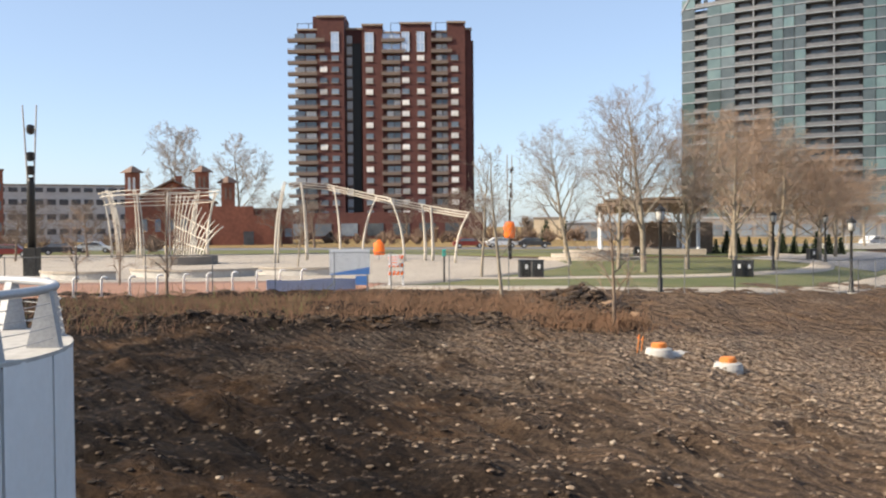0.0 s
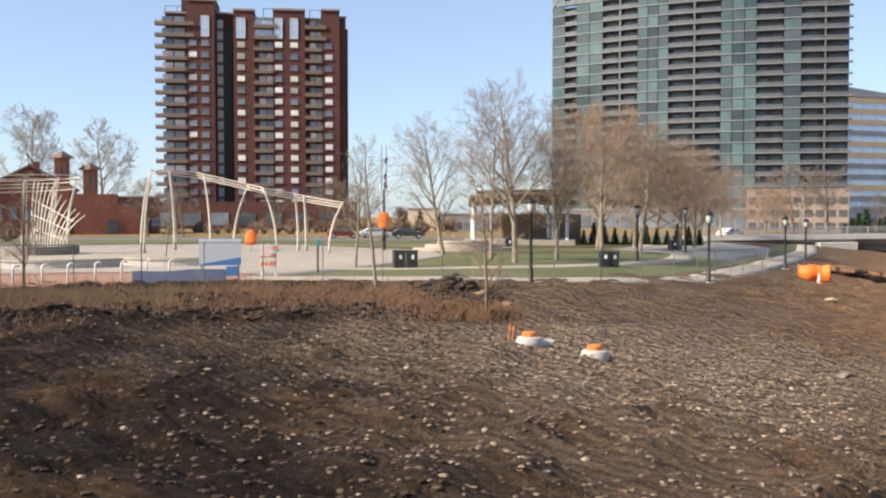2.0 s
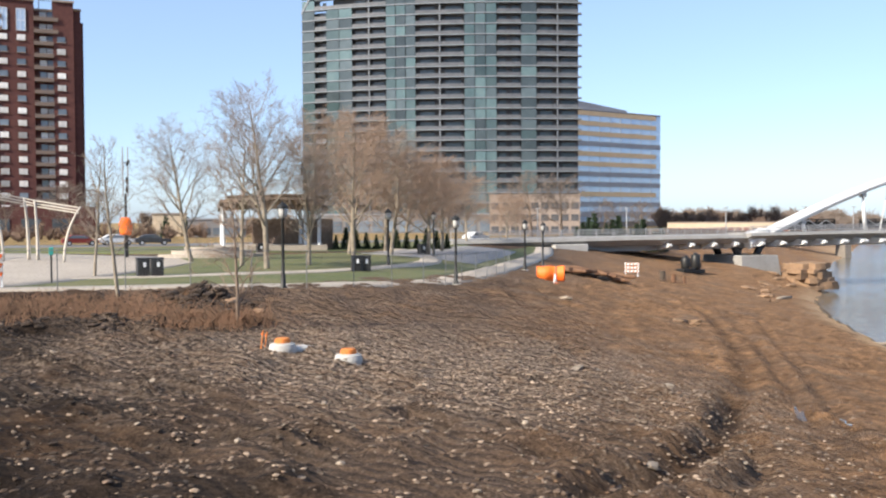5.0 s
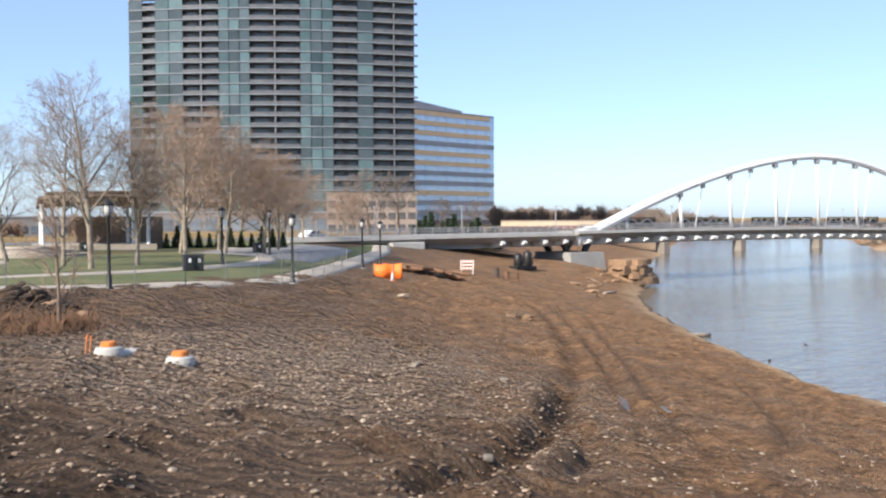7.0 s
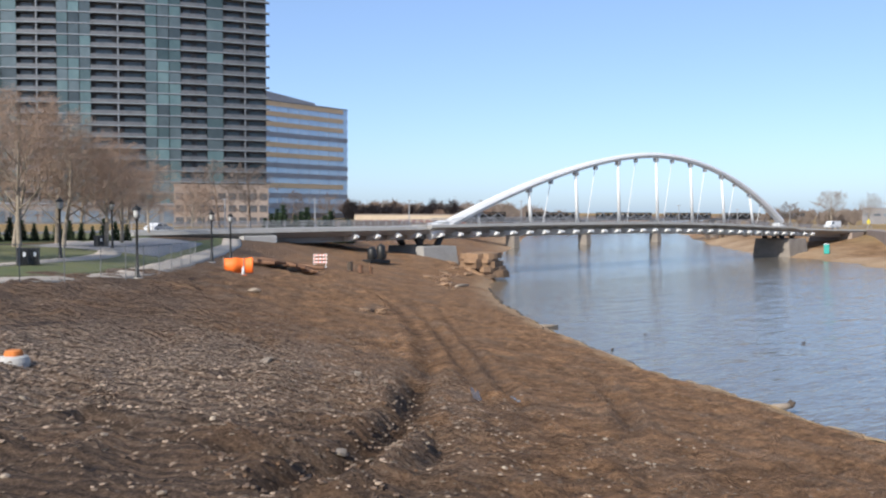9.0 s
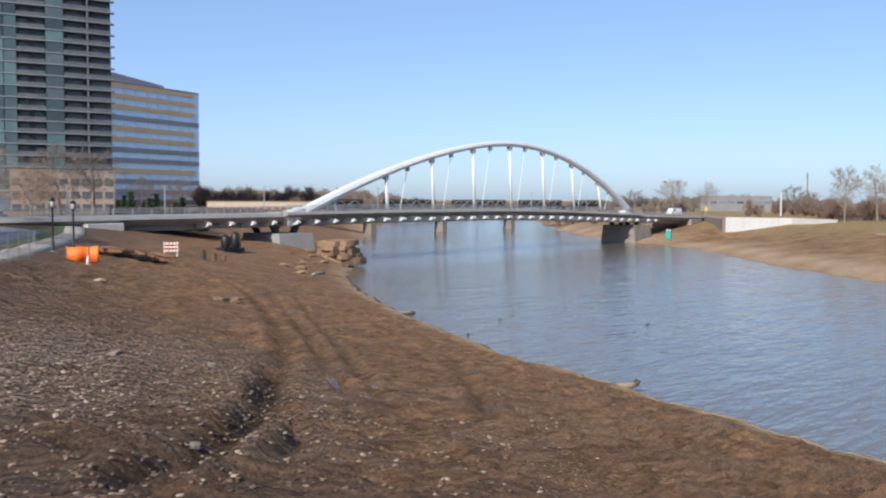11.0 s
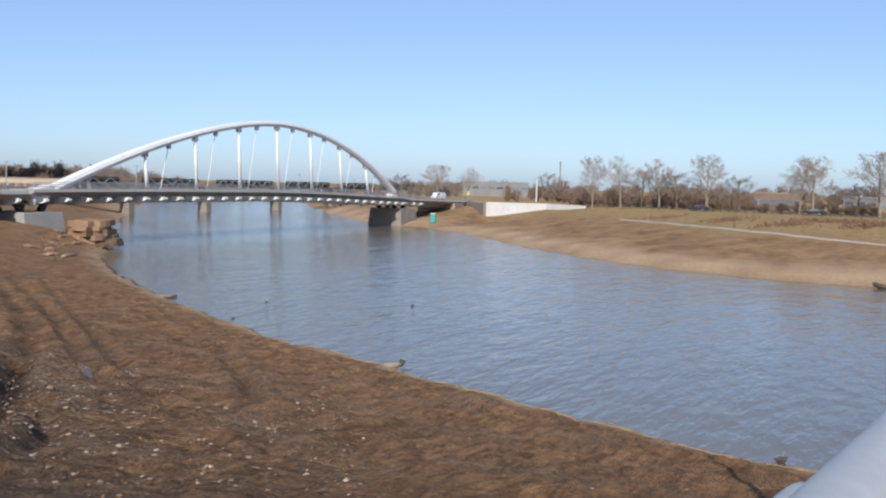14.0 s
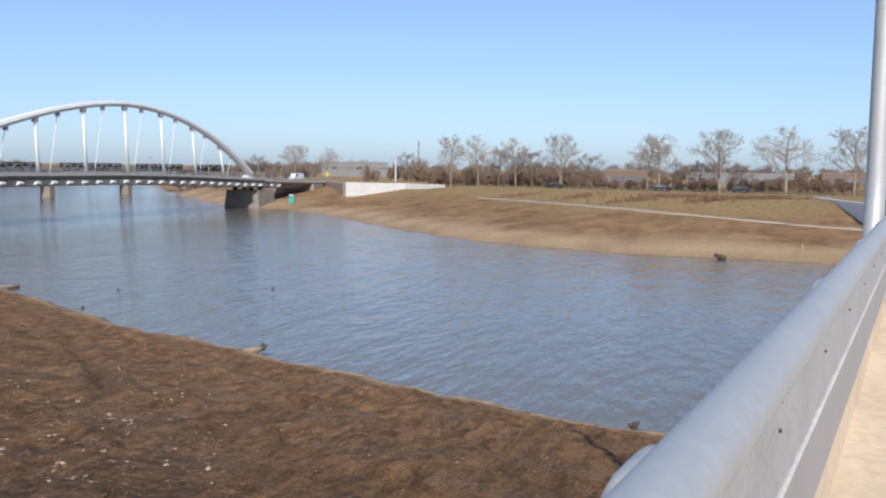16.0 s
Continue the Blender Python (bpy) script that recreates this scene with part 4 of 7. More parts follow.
    part("abutment", Build().box((65.3, 5, 5.2), (5.2, 12, 4.2)), M["concrete"], t, "grey concrete abutment", bevel=0.1)
    part("abutment", Build().box((248, 5.4, 3.6), (7.0, 12, 3.8)), M["stone_trim"], t, "brown abutment", bevel=0.1)
    part("abutment", Build().prism([(227.8, 93.6 - 110), (229.2, 92.8 - 110), (264, 0), (259, 3)], 0.5, 6.15), M["stone_trim"], t, "brown retaining wall")
    for x in (66, 81.5, 100.5, 128, 180, 205, 231):
        lp = part("lamp_post", Build().lathe([(0.14, 0), (0.10, 0.6), (0.07, 4.0), (0.07, 4.2)], (x, 9.9, deck_z(x)), 8), M["grey_steel"], t)
        part("lamp_head", Build().box((x, 9.9, deck_z(x) + 4.2), (0.35, 0.7, 0.12)), M["grey_steel"], lp)
    return tagged(t, "white leaning arch bridge over the river", "bridge")


arch_bridge()


def wing_wall():
    b = Build()
    P = [(228, 92.8), (236, 79), (230, 67)]
    Q = [(229, 93.4), (237.2, 79), (231, 66.4)]
    b.loft([[(P[0][0], P[0][1], 1.0), (Q[0][0], Q[0][1], 1.0), (Q[0][0], Q[0][1], 6.5), (P[0][0], P[0][1], 6.5)],
            [(P[1][0], P[1][1], 1.6), (Q[1][0], Q[1][1], 1.6), (Q[1][0], Q[1][1], 6.4), (P[1][0], P[1][1], 6.4)],
            [(P[2][0], P[2][1], 5.2), (Q[2][0], Q[2][1], 5.2), (Q[2][0], Q[2][1], 6.3), (P[2][0], P[2][1], 6.3)]])
    w = mesh_ob("wall_wing", b, M["pale_wall"])
    return tagged(w, "bright white concrete wing wall", "wall", kind="structure")


wing_wall()


def rail_bridge():
    """Dark girder bridge for trains, beyond the arch bridge."""
    t = empty("railway_bridge", 0, 0, 0)
    A, B = Vector((150, 188)), Vector((420, 205))
    u = (B - A).normalized()
    rz = math.degrees(math.atan2(u.y, u.x))
    piers = [22, 52, 88.6, 132, 175, 218, 262]
    for i, (s0, s1) in enumerate(zip(piers, piers[1:])):
        L = s1 - s0 - 10.0
        c = A + u * ((s0 + s1) / 2)
        for dy in (0,):
            g = part("girder", Build().box((c.x, c.y + dy, 8.55), (L, 0.5, 0.6), rz).box((c.x, c.y + dy, 10.45), (L, 0.5, 0.35), rz).box((c.x, c.y + dy + 0.2, 9.4), (L, 0.1, 1.2), rz), M["black_iron"], t)
            n = max(4, round(L / 3.4))
            for k in range(n + 1):
                q = c + u * (L * (k / n - 0.5))
                part("stiffener", Build().box((q.x, q.y + dy - 0.1, 9.5), (0.3, 0.3, 1.9), rz), M["black_iron"], g)
                if k < n:
                    q2 = c + u * (L * ((k + (k % 2)) / n - 0.5))
                    q3 = c + u * (L * ((k + 1 - (k % 2)) / n - 0.5))
                    part("brace", Build().tube([(q2.x, q2.y + dy - 0.2, 8.8), (q3.x, q3.y + dy - 0.2, 10.3)], 0.16, 4), M["grey_steel"], g)
        p = A + u * s1
        part("pier", Build().loft([[(p.x - 1.2, p.y - 0.6, -1), (p.x + 1.2, p.y - 0.6, -1), (p.x + 1.2, p.y + 3, -1), (p.x - 1.2, p.y + 3, -1)], [(p.x - 1.0, p.y - 0.4, 7.9), (p.x + 1.0, p.y - 0.4, 7.9), (p.x + 1.0, p.y + 2.8, 7.9), (p.x - 1.0, p.y + 2.8, 7.9)]]), M["dark_stone"], t)
    c = A + u * 160
    part("track_deck", Build().box((c.x, c.y + 2.5, 8.1), (276, 5, 0.4), rz), M["black_iron"], t)
    return tagged(t, "dark steel railway girder bridge on piers", "bridge")


rail_bridge()


# ---- the bridge underfoot ----
BR = -101.3  # bearing of its railing


def along(d, u, z=0.0):
    """A spot d metres on along the railing, u metres out to the river side."""
    a = radians(BR)
    return (-math.sin(a) * d - math.cos(a) * u, math.cos(a) * d - math.sin(a) * u, z)


def own_bridge():
    Z = EYE - 1.58
    rz = BR + 90
    c = along(40, -6.5, Z - 0.35)
    deck = mesh_ob("floor_bridge", Build().box(c, (170, 14.0, 0.7), rz), M["warm_concrete"])
    tagged(deck, "tan concrete bridge pavement", "pavement", kind="structure")
    t = empty("bridge_railing")
    part("kerb", Build().box(along(45, 0.60, Z + 0.10), (110, 0.51, 0.36), rz), M["warm_concrete"], t, "tan concrete kerb", bevel=0.02)
    part("top_rail", Build().tube([along(d, 0.305, EYE - 0.465) for d in np.linspace(-6, 100, 40)], 0.062, 20), M["steel"], t, "thick brushed steel pipe rail", smooth=True)
    part("side_plate", Build().box(along(47, 0.322, EYE - 0.685), (106, 0.02, 0.37), rz), M["plate"], t, "flat grey steel plate", bevel=0.004)
    part("lip", Build().tube([along(d, 0.305, EYE - 0.87) for d in (-6, 40, 100)], 0.009, 8), M["plate"], t, smooth=True)
    part("lower_rail", Build().box(along(47, 0.338, EYE - 1.085), (106, 0.02, 0.40), rz), M["grey_steel"], t, bevel=0.006)
    bolt = Build().lathe([(0.006, -0.005), (0.006, 0.005)], n=8).mesh("bolt", M["dark_steel"])
    for i in range(14):
        for dz in (-0.60, -0.68):
            part("bolt", bolt, None, t, m=pose(*along(2.55 + 1.25 * i, 0.309, EYE + dz), 90, 0, rz))
    pr = Build()
    pr.loft([[(0.34, -0.06, -1.3), (0.50, -0.06, -1.3), (0.50, 0.06, -1.3), (0.34, 0.06, -1.3)], [(0.36, -0.05, -0.9), (0.48, -0.05, -0.9), (0.48, 0.05, -0.9), (0.36, 0.05, -0.9)], [(0.30, -0.04, -0.50), (0.42, -0.04, -0.50), (0.42, 0.04, -0.50), (0.30, 0.04, -0.50)]])
    post = pr.mesh("post", M["plate"])
    saddle = Build().loft([[(0.40 + q * 0.045 * math.cos(a), y, -0.56 + q * 0.085 * math.sin(a)) for a in np.linspace(0, 2 * math.pi, 14, False)] for y, q in ((-0.13, 0.5), (-0.11, 0.9), (-0.06, 1.0), (0.06, 1.0), (0.11, 0.9), (0.13, 0.5))]).mesh("saddle", M["steel"], True)
    # post frame: x out to the river, y along the rail
    for i in range(20):
        d = 1.5 + 2.95 * i
        po = part("post", post, None, t, "grey steel bracket post", m=pose(*along(d, 0, EYE), 0, 0, BR + 180))
        part("saddle", saddle, None, po, "rounded pale steel saddle")
    # tension wires below the ledge
    for k in range(4):
        part("wire", Build().tube([along(-6, 0.42, EYE - 0.98 - 0.09 * k), along(100, 0.42, EYE - 0.98 - 0.09 * k)], 0.006, 5), M["steel"], t)
    tagged(t, "steel pipe railing along the bridge edge", "railing")
    p = empty("light_pole", *along(11.5, 0.50, EYE - 1.4))
    part("shaft", Build().lathe([(0.22, 0), (0.22, 0.08), (0.12, 0.1), (0.108, 1.4), (0.10, 5.2), (0.09, 7.5)], n=20), M["steel"], p, "brushed metal pole", smooth=True)
    part("base_collar", Build().lathe([(0.19, 0.08), (0.19, 0.3), (0.15, 0.34)], n=20), M["plate"], p)
    part("door_plate", Build().box((0, -0.13, 1.0), (0.1, 0.03, 0.25)), M["plate"], p)
    tagged(p, "tall brushed metal light pole on the railing", "light pole")


own_bridge()


def overlook():
    """Round overlook at the end of the bridge: white panelled drum, coping, railing of leaning posts."""
    a = radians(35.3)
    cx, cy = -8.6 * math.sin(a), 8.6 * math.cos(a)
    t = empty("overlook", cx, cy, 0)
    R, ZT = 2.0, EYE - 0.93
    n = 20
    for i in range(n):
        a0, a1 = 2 * math.pi * i / n + 0.008, 2 * math.pi * (i + 1) / n - 0.008
        ring = [(R * math.cos(a0 + (a1 - a0) * k / 3), R * math.sin(a0 + (a1 - a0) * k / 3)) for k in range(4)]
        ring += [(x * 0.9, y * 0.9) for x, y in ring[::-1]]
        part("panel", Build().prism(ring, 5.5, ZT - 0.02), M["white_panel"], t)
    part("core", Build().lathe([(R * 0.975, 5.4), (R * 0.975, ZT - 0.1)], n=40), M["grey_wall"], t)
    part("coping", Build().lathe([(R - 0.7, ZT - 0.03), (R + 0.003, ZT - 0.03), (R + 0.003, ZT), (R - 0.7, ZT + 0.01)], n=48), M["concrete"], t, "pale concrete coping")
    part("floor_disc", Build().lathe([(R - 0.6, ZT - 0.45), (R - 0.6, ZT - 0.4)], n=40), M["pavement"], t)
    rr = 1.87
    b = Build().tube([(rr * math.cos(x), rr * math.sin(x), EYE - 0.47) for x in np.linspace(0, 2 * math.pi, 49)], 0.036, 10, False)
    part("top_rail", b, M["steel"], t, "steel pipe rail", smooth=True)
    pb = Build()
    pb.loft([[(1.97, -0.06, ZT), (1.72, -0.06, ZT), (1.72, 0.06, ZT), (1.97, 0.06, ZT)], [(1.90, -0.05, EYE - 0.49), (1.83, -0.05, EYE - 0.49), (1.83, 0.05, EYE - 0.49), (1.90, 0.05, EYE - 0.49)]])
    pm = pb.mesh("post", M["plate"])
    for i in range(14):
        part("post", pm, None, t, m=pose(0, 0, 0, 0, 0, 8 + i * 360 / 14))
    for k in range(4):
        z = ZT + 0.08 + 0.09 * k
        part("wire", Build().tube([((1.93 - 0.007 * k) * math.cos(x), (1.93 - 0.007 * k) * math.sin(x), z) for x in np.linspace(0, 2 * math.pi, 49)], 0.004, 5, False), M["plate"], t)
    part("link_wall", Build().box((-1.2, -3.6, 7.2), (2.6, 5.0, (ZT - 5.4) * 0.9), 0), M["white_panel"], t)
    return tagged(t, "round white panelled overlook with a steel railing", "overlook")


overlook()


# ---- trees ----
def tree_meshes(seed, height, clear, spread, counts, droop, r0, lean=0.0, bark="bark", twig="twig_grey", thin=0.012):
    """A bare tree: trunk and limbs in one mesh, branches and twigs in another."""
    rng = random.Random(seed)
    wood, fine = Build(), Build()

    def branch(p, d, length, r, lvl):
        segs = (7, 5, 4, 3, 2)[lvl]
        sides = (8, 6, 4, 3, 3)[lvl]
        pts, rad = [p], [r]
        for i in range(segs):
            j = (0.05, 0.14, 0.20, 0.24, 0.26)[lvl]
            d = (d + Vector((rng.uniform(-j, j), rng.uniform(-j, j), rng.uniform(-j, j) + droop[lvl]))).normalized()
            p = p + d * (length / segs)
            pts.append(p)
            rad.append(max(thin * 0.6, r * (1 - 0.82 * (i + 1) / segs)))
        (wood if lvl < 2 else fine).tube(pts, rad, sides, False)
        if lvl >= len(counts):
            return
        n = counts[lvl]
        for k in range(n):
            f = (clear if lvl == 0 else 0.22) + (1 - (clear if lvl == 0 else 0.22)) * (k + rng.random()) / n
            q = f * segs
            i = min(int(q), segs - 1)
            b = pts[i].lerp(pts[i + 1], q - i)
            ax = (pts[i + 1] - pts[i]).normalized()
            a = rng.uniform(0, 6.283) if lvl > 0 else k * 2.4 + rng.uniform(-0.5, 0.5)
            side = ax.orthogonal().normalized()
            side = (Matrix.Rotation(a, 3, ax) @ side)
            open_ = rng.uniform(0.6, 1.05) if lvl == 0 else rng.uniform(0.5, 1.0)
            cd = (ax * math.cos(open_) + side * math.sin(open_)).normalized()
            if lvl == 0:
                g = (f - clear) / (1 - clear)
                cl = spread * height * (0.55 + 0.6 * math.sin(math.pi * (0.22 + 0.68 * g))) * rng.uniform(0.75, 1.1) * (1 - 0.45 * g)
            else:
                cl = length * rng.uniform(0.38, 0.62) * (1.1 - 0.4 * f)
            cr = max(thin, rad[i] * (0.5 if lvl == 0 else 0.6))
            branch(b, cd, cl, cr, lvl + 1)

    branch(Vector((0, 0, -0.15)), Vector((lean, 0, 1)).normalized(), height * 0.93, r0, 0)
    return wood.mesh("trunk", M[bark], True), fine.mesh("crown", M[twig])


def tree(name, meshes, label, group=""):
    t = empty(name)
    part("trunk", meshes[0], None, t)
    part("crown", meshes[1], None, t)
    return tagged(t, label, "tree", group)


UPW = (0.0, 0.10, 0.06, 0.03, 0.0)
SYC = [tree_meshes(s, 12.6, 0.22, 0.44, (17, 9, 7, 4), UPW, 0.22, l, "bark_pale", "twig_pale", 0.0085) for s, l in ((3, 0.0), (14, -0.18))]
RED = [tree_meshes(s, 12.5, 0.20, 0.44, (18, 9, 8, 6), (0, 0.09, 0.06, 0.05, 0.03), 0.17, 0.02, "bark_pale", "twig_red", 0.0072) for s in (21, 22)]
SAP = [tree_meshes(31, 6.9, 0.28, 0.26, (15, 6, 4), UPW, 0.085, -0.05, "bark_pale", "twig_pale", 0.009), tree_meshes(32, 4.8, 0.18, 0.30, (16, 6, 5), (0, 0.0, 0.0, 0, 0), 0.07, 0.0, "bark", "twig_red", 0.009)]
FAR = [tree_meshes(s, 14, 0.22, 0.42, (14, 8, 6, 4), UPW, 0.24, 0.0, "bark_pale" if s < 43 else "bark", "twig_far" if s < 43 else "twig_grey", 0.021) for s in (41, 42, 43)]


def put(proto, x, y, scale=1.0, rz=0.0, z=None, wide=1.0):
    z = land_at(x, y) if z is None else z
    return copy_thing(proto, pose(x, y, z, 0, 0, rz) @ Matrix.Diagonal((scale * wide, scale * wide, scale, 1)))


def plant(proto, spots):
    """The prototype itself stands at the first spot, copies at the others."""
    for s in spots[1:]:
        put(proto, *s)
    x, y, k, rz = spots[0][:4]
    w = spots[0][5] if len(spots[0]) > 5 else 1.0
    proto.matrix_basis = pose(x, y, land_at(x, y), 0, 0, rz) @ Matrix.Diagonal((k * w, k * w, k, 1))


plant(tree("sycamore_tree", SYC[0], "tall bare sycamore with pale bark on the lawn", "lawn trees"), [(13.2, 61.0, 0.92, 20), (12.3, 65.0, 0.76, 150), (17.2, 65.2, 0.68, 80), (31.4, 89, 0.95, 200)])
plant(tree("leaning_sycamore_tree", SYC[1], "bare pale sycamore leaning over the lawn", "lawn trees"), [(10.2, 74.4, 0.84, 0)])
plant(tree("oak_tree", RED[0], "bare tree with dense reddish brown twigs", "brown trees"), [(23.5, 74.6, 0.95, 0, None, 1.3), (33.9, 83.5, 0.76, 130, None, 1.8), (44, 102, 0.66, 40, None, 1.7), (60, 118, 0.55, 10, None, 1.7), (38.5, 91, 0.72, 200, None, 1.6)])
plant(tree("oak_tree", RED[1], "bare tree with dense reddish brown twigs", "brown trees"), [(17.1, 65.1, 0.86, 60, None, 1.0), (29.5, 82, 0.80, 60, None, 1.5), (50, 110, 0.60, 100, None, 1.7), (67, 128, 0.52, 220, None, 1.7), (37, 98, 0.74, 300, None, 1.6), (26, 84, 0.92, 20, None, 1.3)])
plant(tree("sapling", SAP[0], "slender bare young tree with a pale trunk", "saplings"), [(2.5, 39.1, 1.0, 0), (2.3, 55.9, 1.12, 90), (-11.0, 70, 0.8, 200)])
plant(tree("young_tree", SAP[1], "young bare tree with dark brown twigs", "saplings"), [(5.5, 29.7, 1.0, 0), (-12.4, 41.5, 1.08, 70), (-17.5, 50, 0.8, 160), (-21, 53, 0.95, 250)])


def bearing(a, d):
    return -math.sin(radians(a)) * d, math.cos(radians(a)) * d


def row(proto, spots):
    plant(proto, [(*bearing(a, d), k, rz, None, w) for a, d, k, rz, w in spots])


# behind the old brick hall, along the far bank and in the distance
row(tree("bare_tree", FAR[0], "tall bare tree with pale bark", "distant trees"), [
    (16.2, 190, 1.6, 0, 0.9), (-74.3, 235, 0.90, 30, 1.0), (-81.0, 232, 0.90, 10, 1.35), (-86.9, 218, 0.86, 70, 1.3), (-90.4, 214, 0.93, 150, 1.6), (-97.7, 205, 0.93, 20, 1.4), (-64.8, 330, 0.84, 200, 1.7)])
row(tree("bare_tree", FAR[1], "bare tree with pale spreading limbs", "distant trees"), [
    (12.4, 185, 1.4, 0, 1.0), (-76.0, 236, 0.85, 200, 1.2), (-78.3, 234, 0.80, 220, 1.5), (-86.2, 222, 0.84, 20, 1.3), (-94.1, 210, 0.94, 100, 1.6), (-66.7, 330, 0.72, 10, 1.3), (-101.5, 200, 0.9, 60, 1.4)])
row(tree("bare_tree", FAR[2], "bare tree with grey-brown twigs", "distant trees"), [
    (21.0, 110, 0.42, 0, 1.6), (23.6, 104, 0.42, 90, 1.6), (24.8, 98, 0.35, 200, 1.6), (-1.2, 150, 0.62, 30, 1.4), (-2.6, 160, 0.6, 130, 1.4), (2.2, 190, 0.6, 80, 1.3), (-62.6, 330, 0.70, 40, 1.5), (-71.7, 300, 0.62, 10, 1.6), (-77.2, 238, 0.66, 90, 1.9), (-79.3, 236, 0.62, 10, 1.9), (-82.9, 232, 0.56, 10, 2.0), (-87.7, 226, 0.46, 110, 2.0), (-89.2, 222, 0.46, 80, 2.2), (-91.6, 222, 0.42, 30, 2.0), (-28.5, 150, 0.75, 10, 1.5), (-30.3, 160, 0.75, 70, 1.5), (-32.8, 190, 0.5, 170, 1.5), (-35.2, 200, 0.5, 20, 1.6), (9.9, 150, 0.6, 20, 1.3), (7.9, 140, 0.5, 20, 1.4)])


def wood_edge(name, seed, arcs, label):
    """Far brush and tree line: many small crowns of bare twigs."""
    rng = random.Random(seed)
    b = Build()
    for a0, a1, d, h, n in arcs:
        for i in range(n):
            a, dd = rng.uniform(a0, a1), d * rng.uniform(0.94, 1.12)
            x, y = bearing(a, dd)
            z = land_at(x, y)
            hh = h * rng.choice((0.5, 0.7, 0.8, 1.0)) * rng.uniform(0.75, 1.15)
            w = hh * rng.uniform(0.45, 0.85)
            for k in range(34):
                th, u = rng.uniform(0, 6.283), rng.random()
                el = rng.uniform(0.2, 1.5)
                p0 = Vector((x + rng.uniform(-0.2, 0.2) * w, y + rng.uniform(-0.2, 0.2) * w, z + hh * 0.15 * u))
                tip = Vector((x + math.cos(th) * math.cos(el) * w, y + math.sin(th) * math.cos(el) * w, z + hh * (0.25 + 0.75 * math.sin(el)) * rng.uniform(0.8, 1.0)))
                r = 0.00034 * dd * rng.uniform(0.7, 1.4)
                midp = p0.lerp(tip, 0.55) + Vector((rng.uniform(-0.1, 0.1) * w, 0, rng.uniform(-0.05, 0.12) * hh))
                b.tube([p0, midp, tip], [r * 1.3, r, r * 0.4], 3, False)
                for _ in range(2):
                    q = midp.lerp(tip, rng.uniform(0.0, 0.7))
                    e = q + Vector((rng.uniform(-0.35, 0.35) * w, rng.uniform(-0.3, 0.3) * w, rng.uniform(0.05, 0.28) * hh))
                    b.tube([q, e], [r * 0.7, r * 0.35], 3, False)
    return tagged(mesh_ob(name, b, M["twig_grey"] if seed != 2 else M["twig_brown"]), label, "woods", kind="stuff")


wood_edge("far_woods", 1, [(-72, -36, 620, 8.5, 300), (-36, -10, 700, 9, 60), (-10, 30, 500, 10, 60), (-66, -58, 360, 6, 40), (-50, -37, 520, 9.5, 110), (-52, -44, 560, 12, 30), (-105, -72, 480, 9, 160)], "distant brown line of bare woods")
wood_edge("brush", 2, [(-74, -69, 300, 5.5, 24), (-84, -73, 258, 4.6, 120), (-104, -84, 240, 3.4, 120), (-45, -36, 390, 9, 60), (-9, 9, 168, 3.2, 46), (-14, -8, 215, 4.0, 20), (17, 30, 128, 3.0, 26)], "brown bare brush behind the bank")


def evergreen_mesh(seed, h, w):
    rng = random.Random(seed)
    b = Build()
    b.tube([(0, 0, -0.1), (0, 0, h * 0.9)], [0.1, 0.02], 5, False)
    for i in range(420):
        f = rng.random() ** 1.3
        th = rng.uniform(0, 6.283)
        r = w * (1 - f) * rng.uniform(0.4, 1.0)
        c = Vector((math.cos(th) * r, math.sin(th) * r, 0.12 + h * f))
        o = Vector((math.cos(th), math.sin(th), rng.uniform(-0.1, 0.5))) * rng.uniform(0.15, 0.4)
        b.tube([c - o * 0.4, c + o], [0.09, 0.01], 3, False)
    return b.mesh("evergreen", M["evergreen"])


EG = evergreen_mesh(7, 3.0, 0.9)
spots = [(-6.35, 196, 1.4), (-7.6, 200, 1.3)] + [(-16.4 - 0.62 * i, 103 + (i % 3), 0.50 + 0.09 * ((i * 7) % 4)) for i in range(12)] + [(-31.2 - 0.36 * i, 150 + 3 * (i % 3), 0.8 + 0.25 * ((i * 5) % 4)) for i in range(15)]
first = None
for i, (a, d, k) in enumerate(spots):
    x, y = bearing(a, d)
    if first is None:
        first = tagged(new("evergreen_shrub", EG), "dark green conical evergreen shrub", "shrub", "evergreen shrubs")
        first.matrix_basis = pose(x, y, land_at(x, y)) @ Matrix.Diagonal((k, k, k, 1))
    else:
        copy_thing(first, pose(x, y, land_at(x, y), 0, 0, 40 * i) @ Matrix.Diagonal((k * 1.0, k * 1.0, k, 1)) @ Matrix.Diagonal((*[1 / s for s in first.scale], 1)))


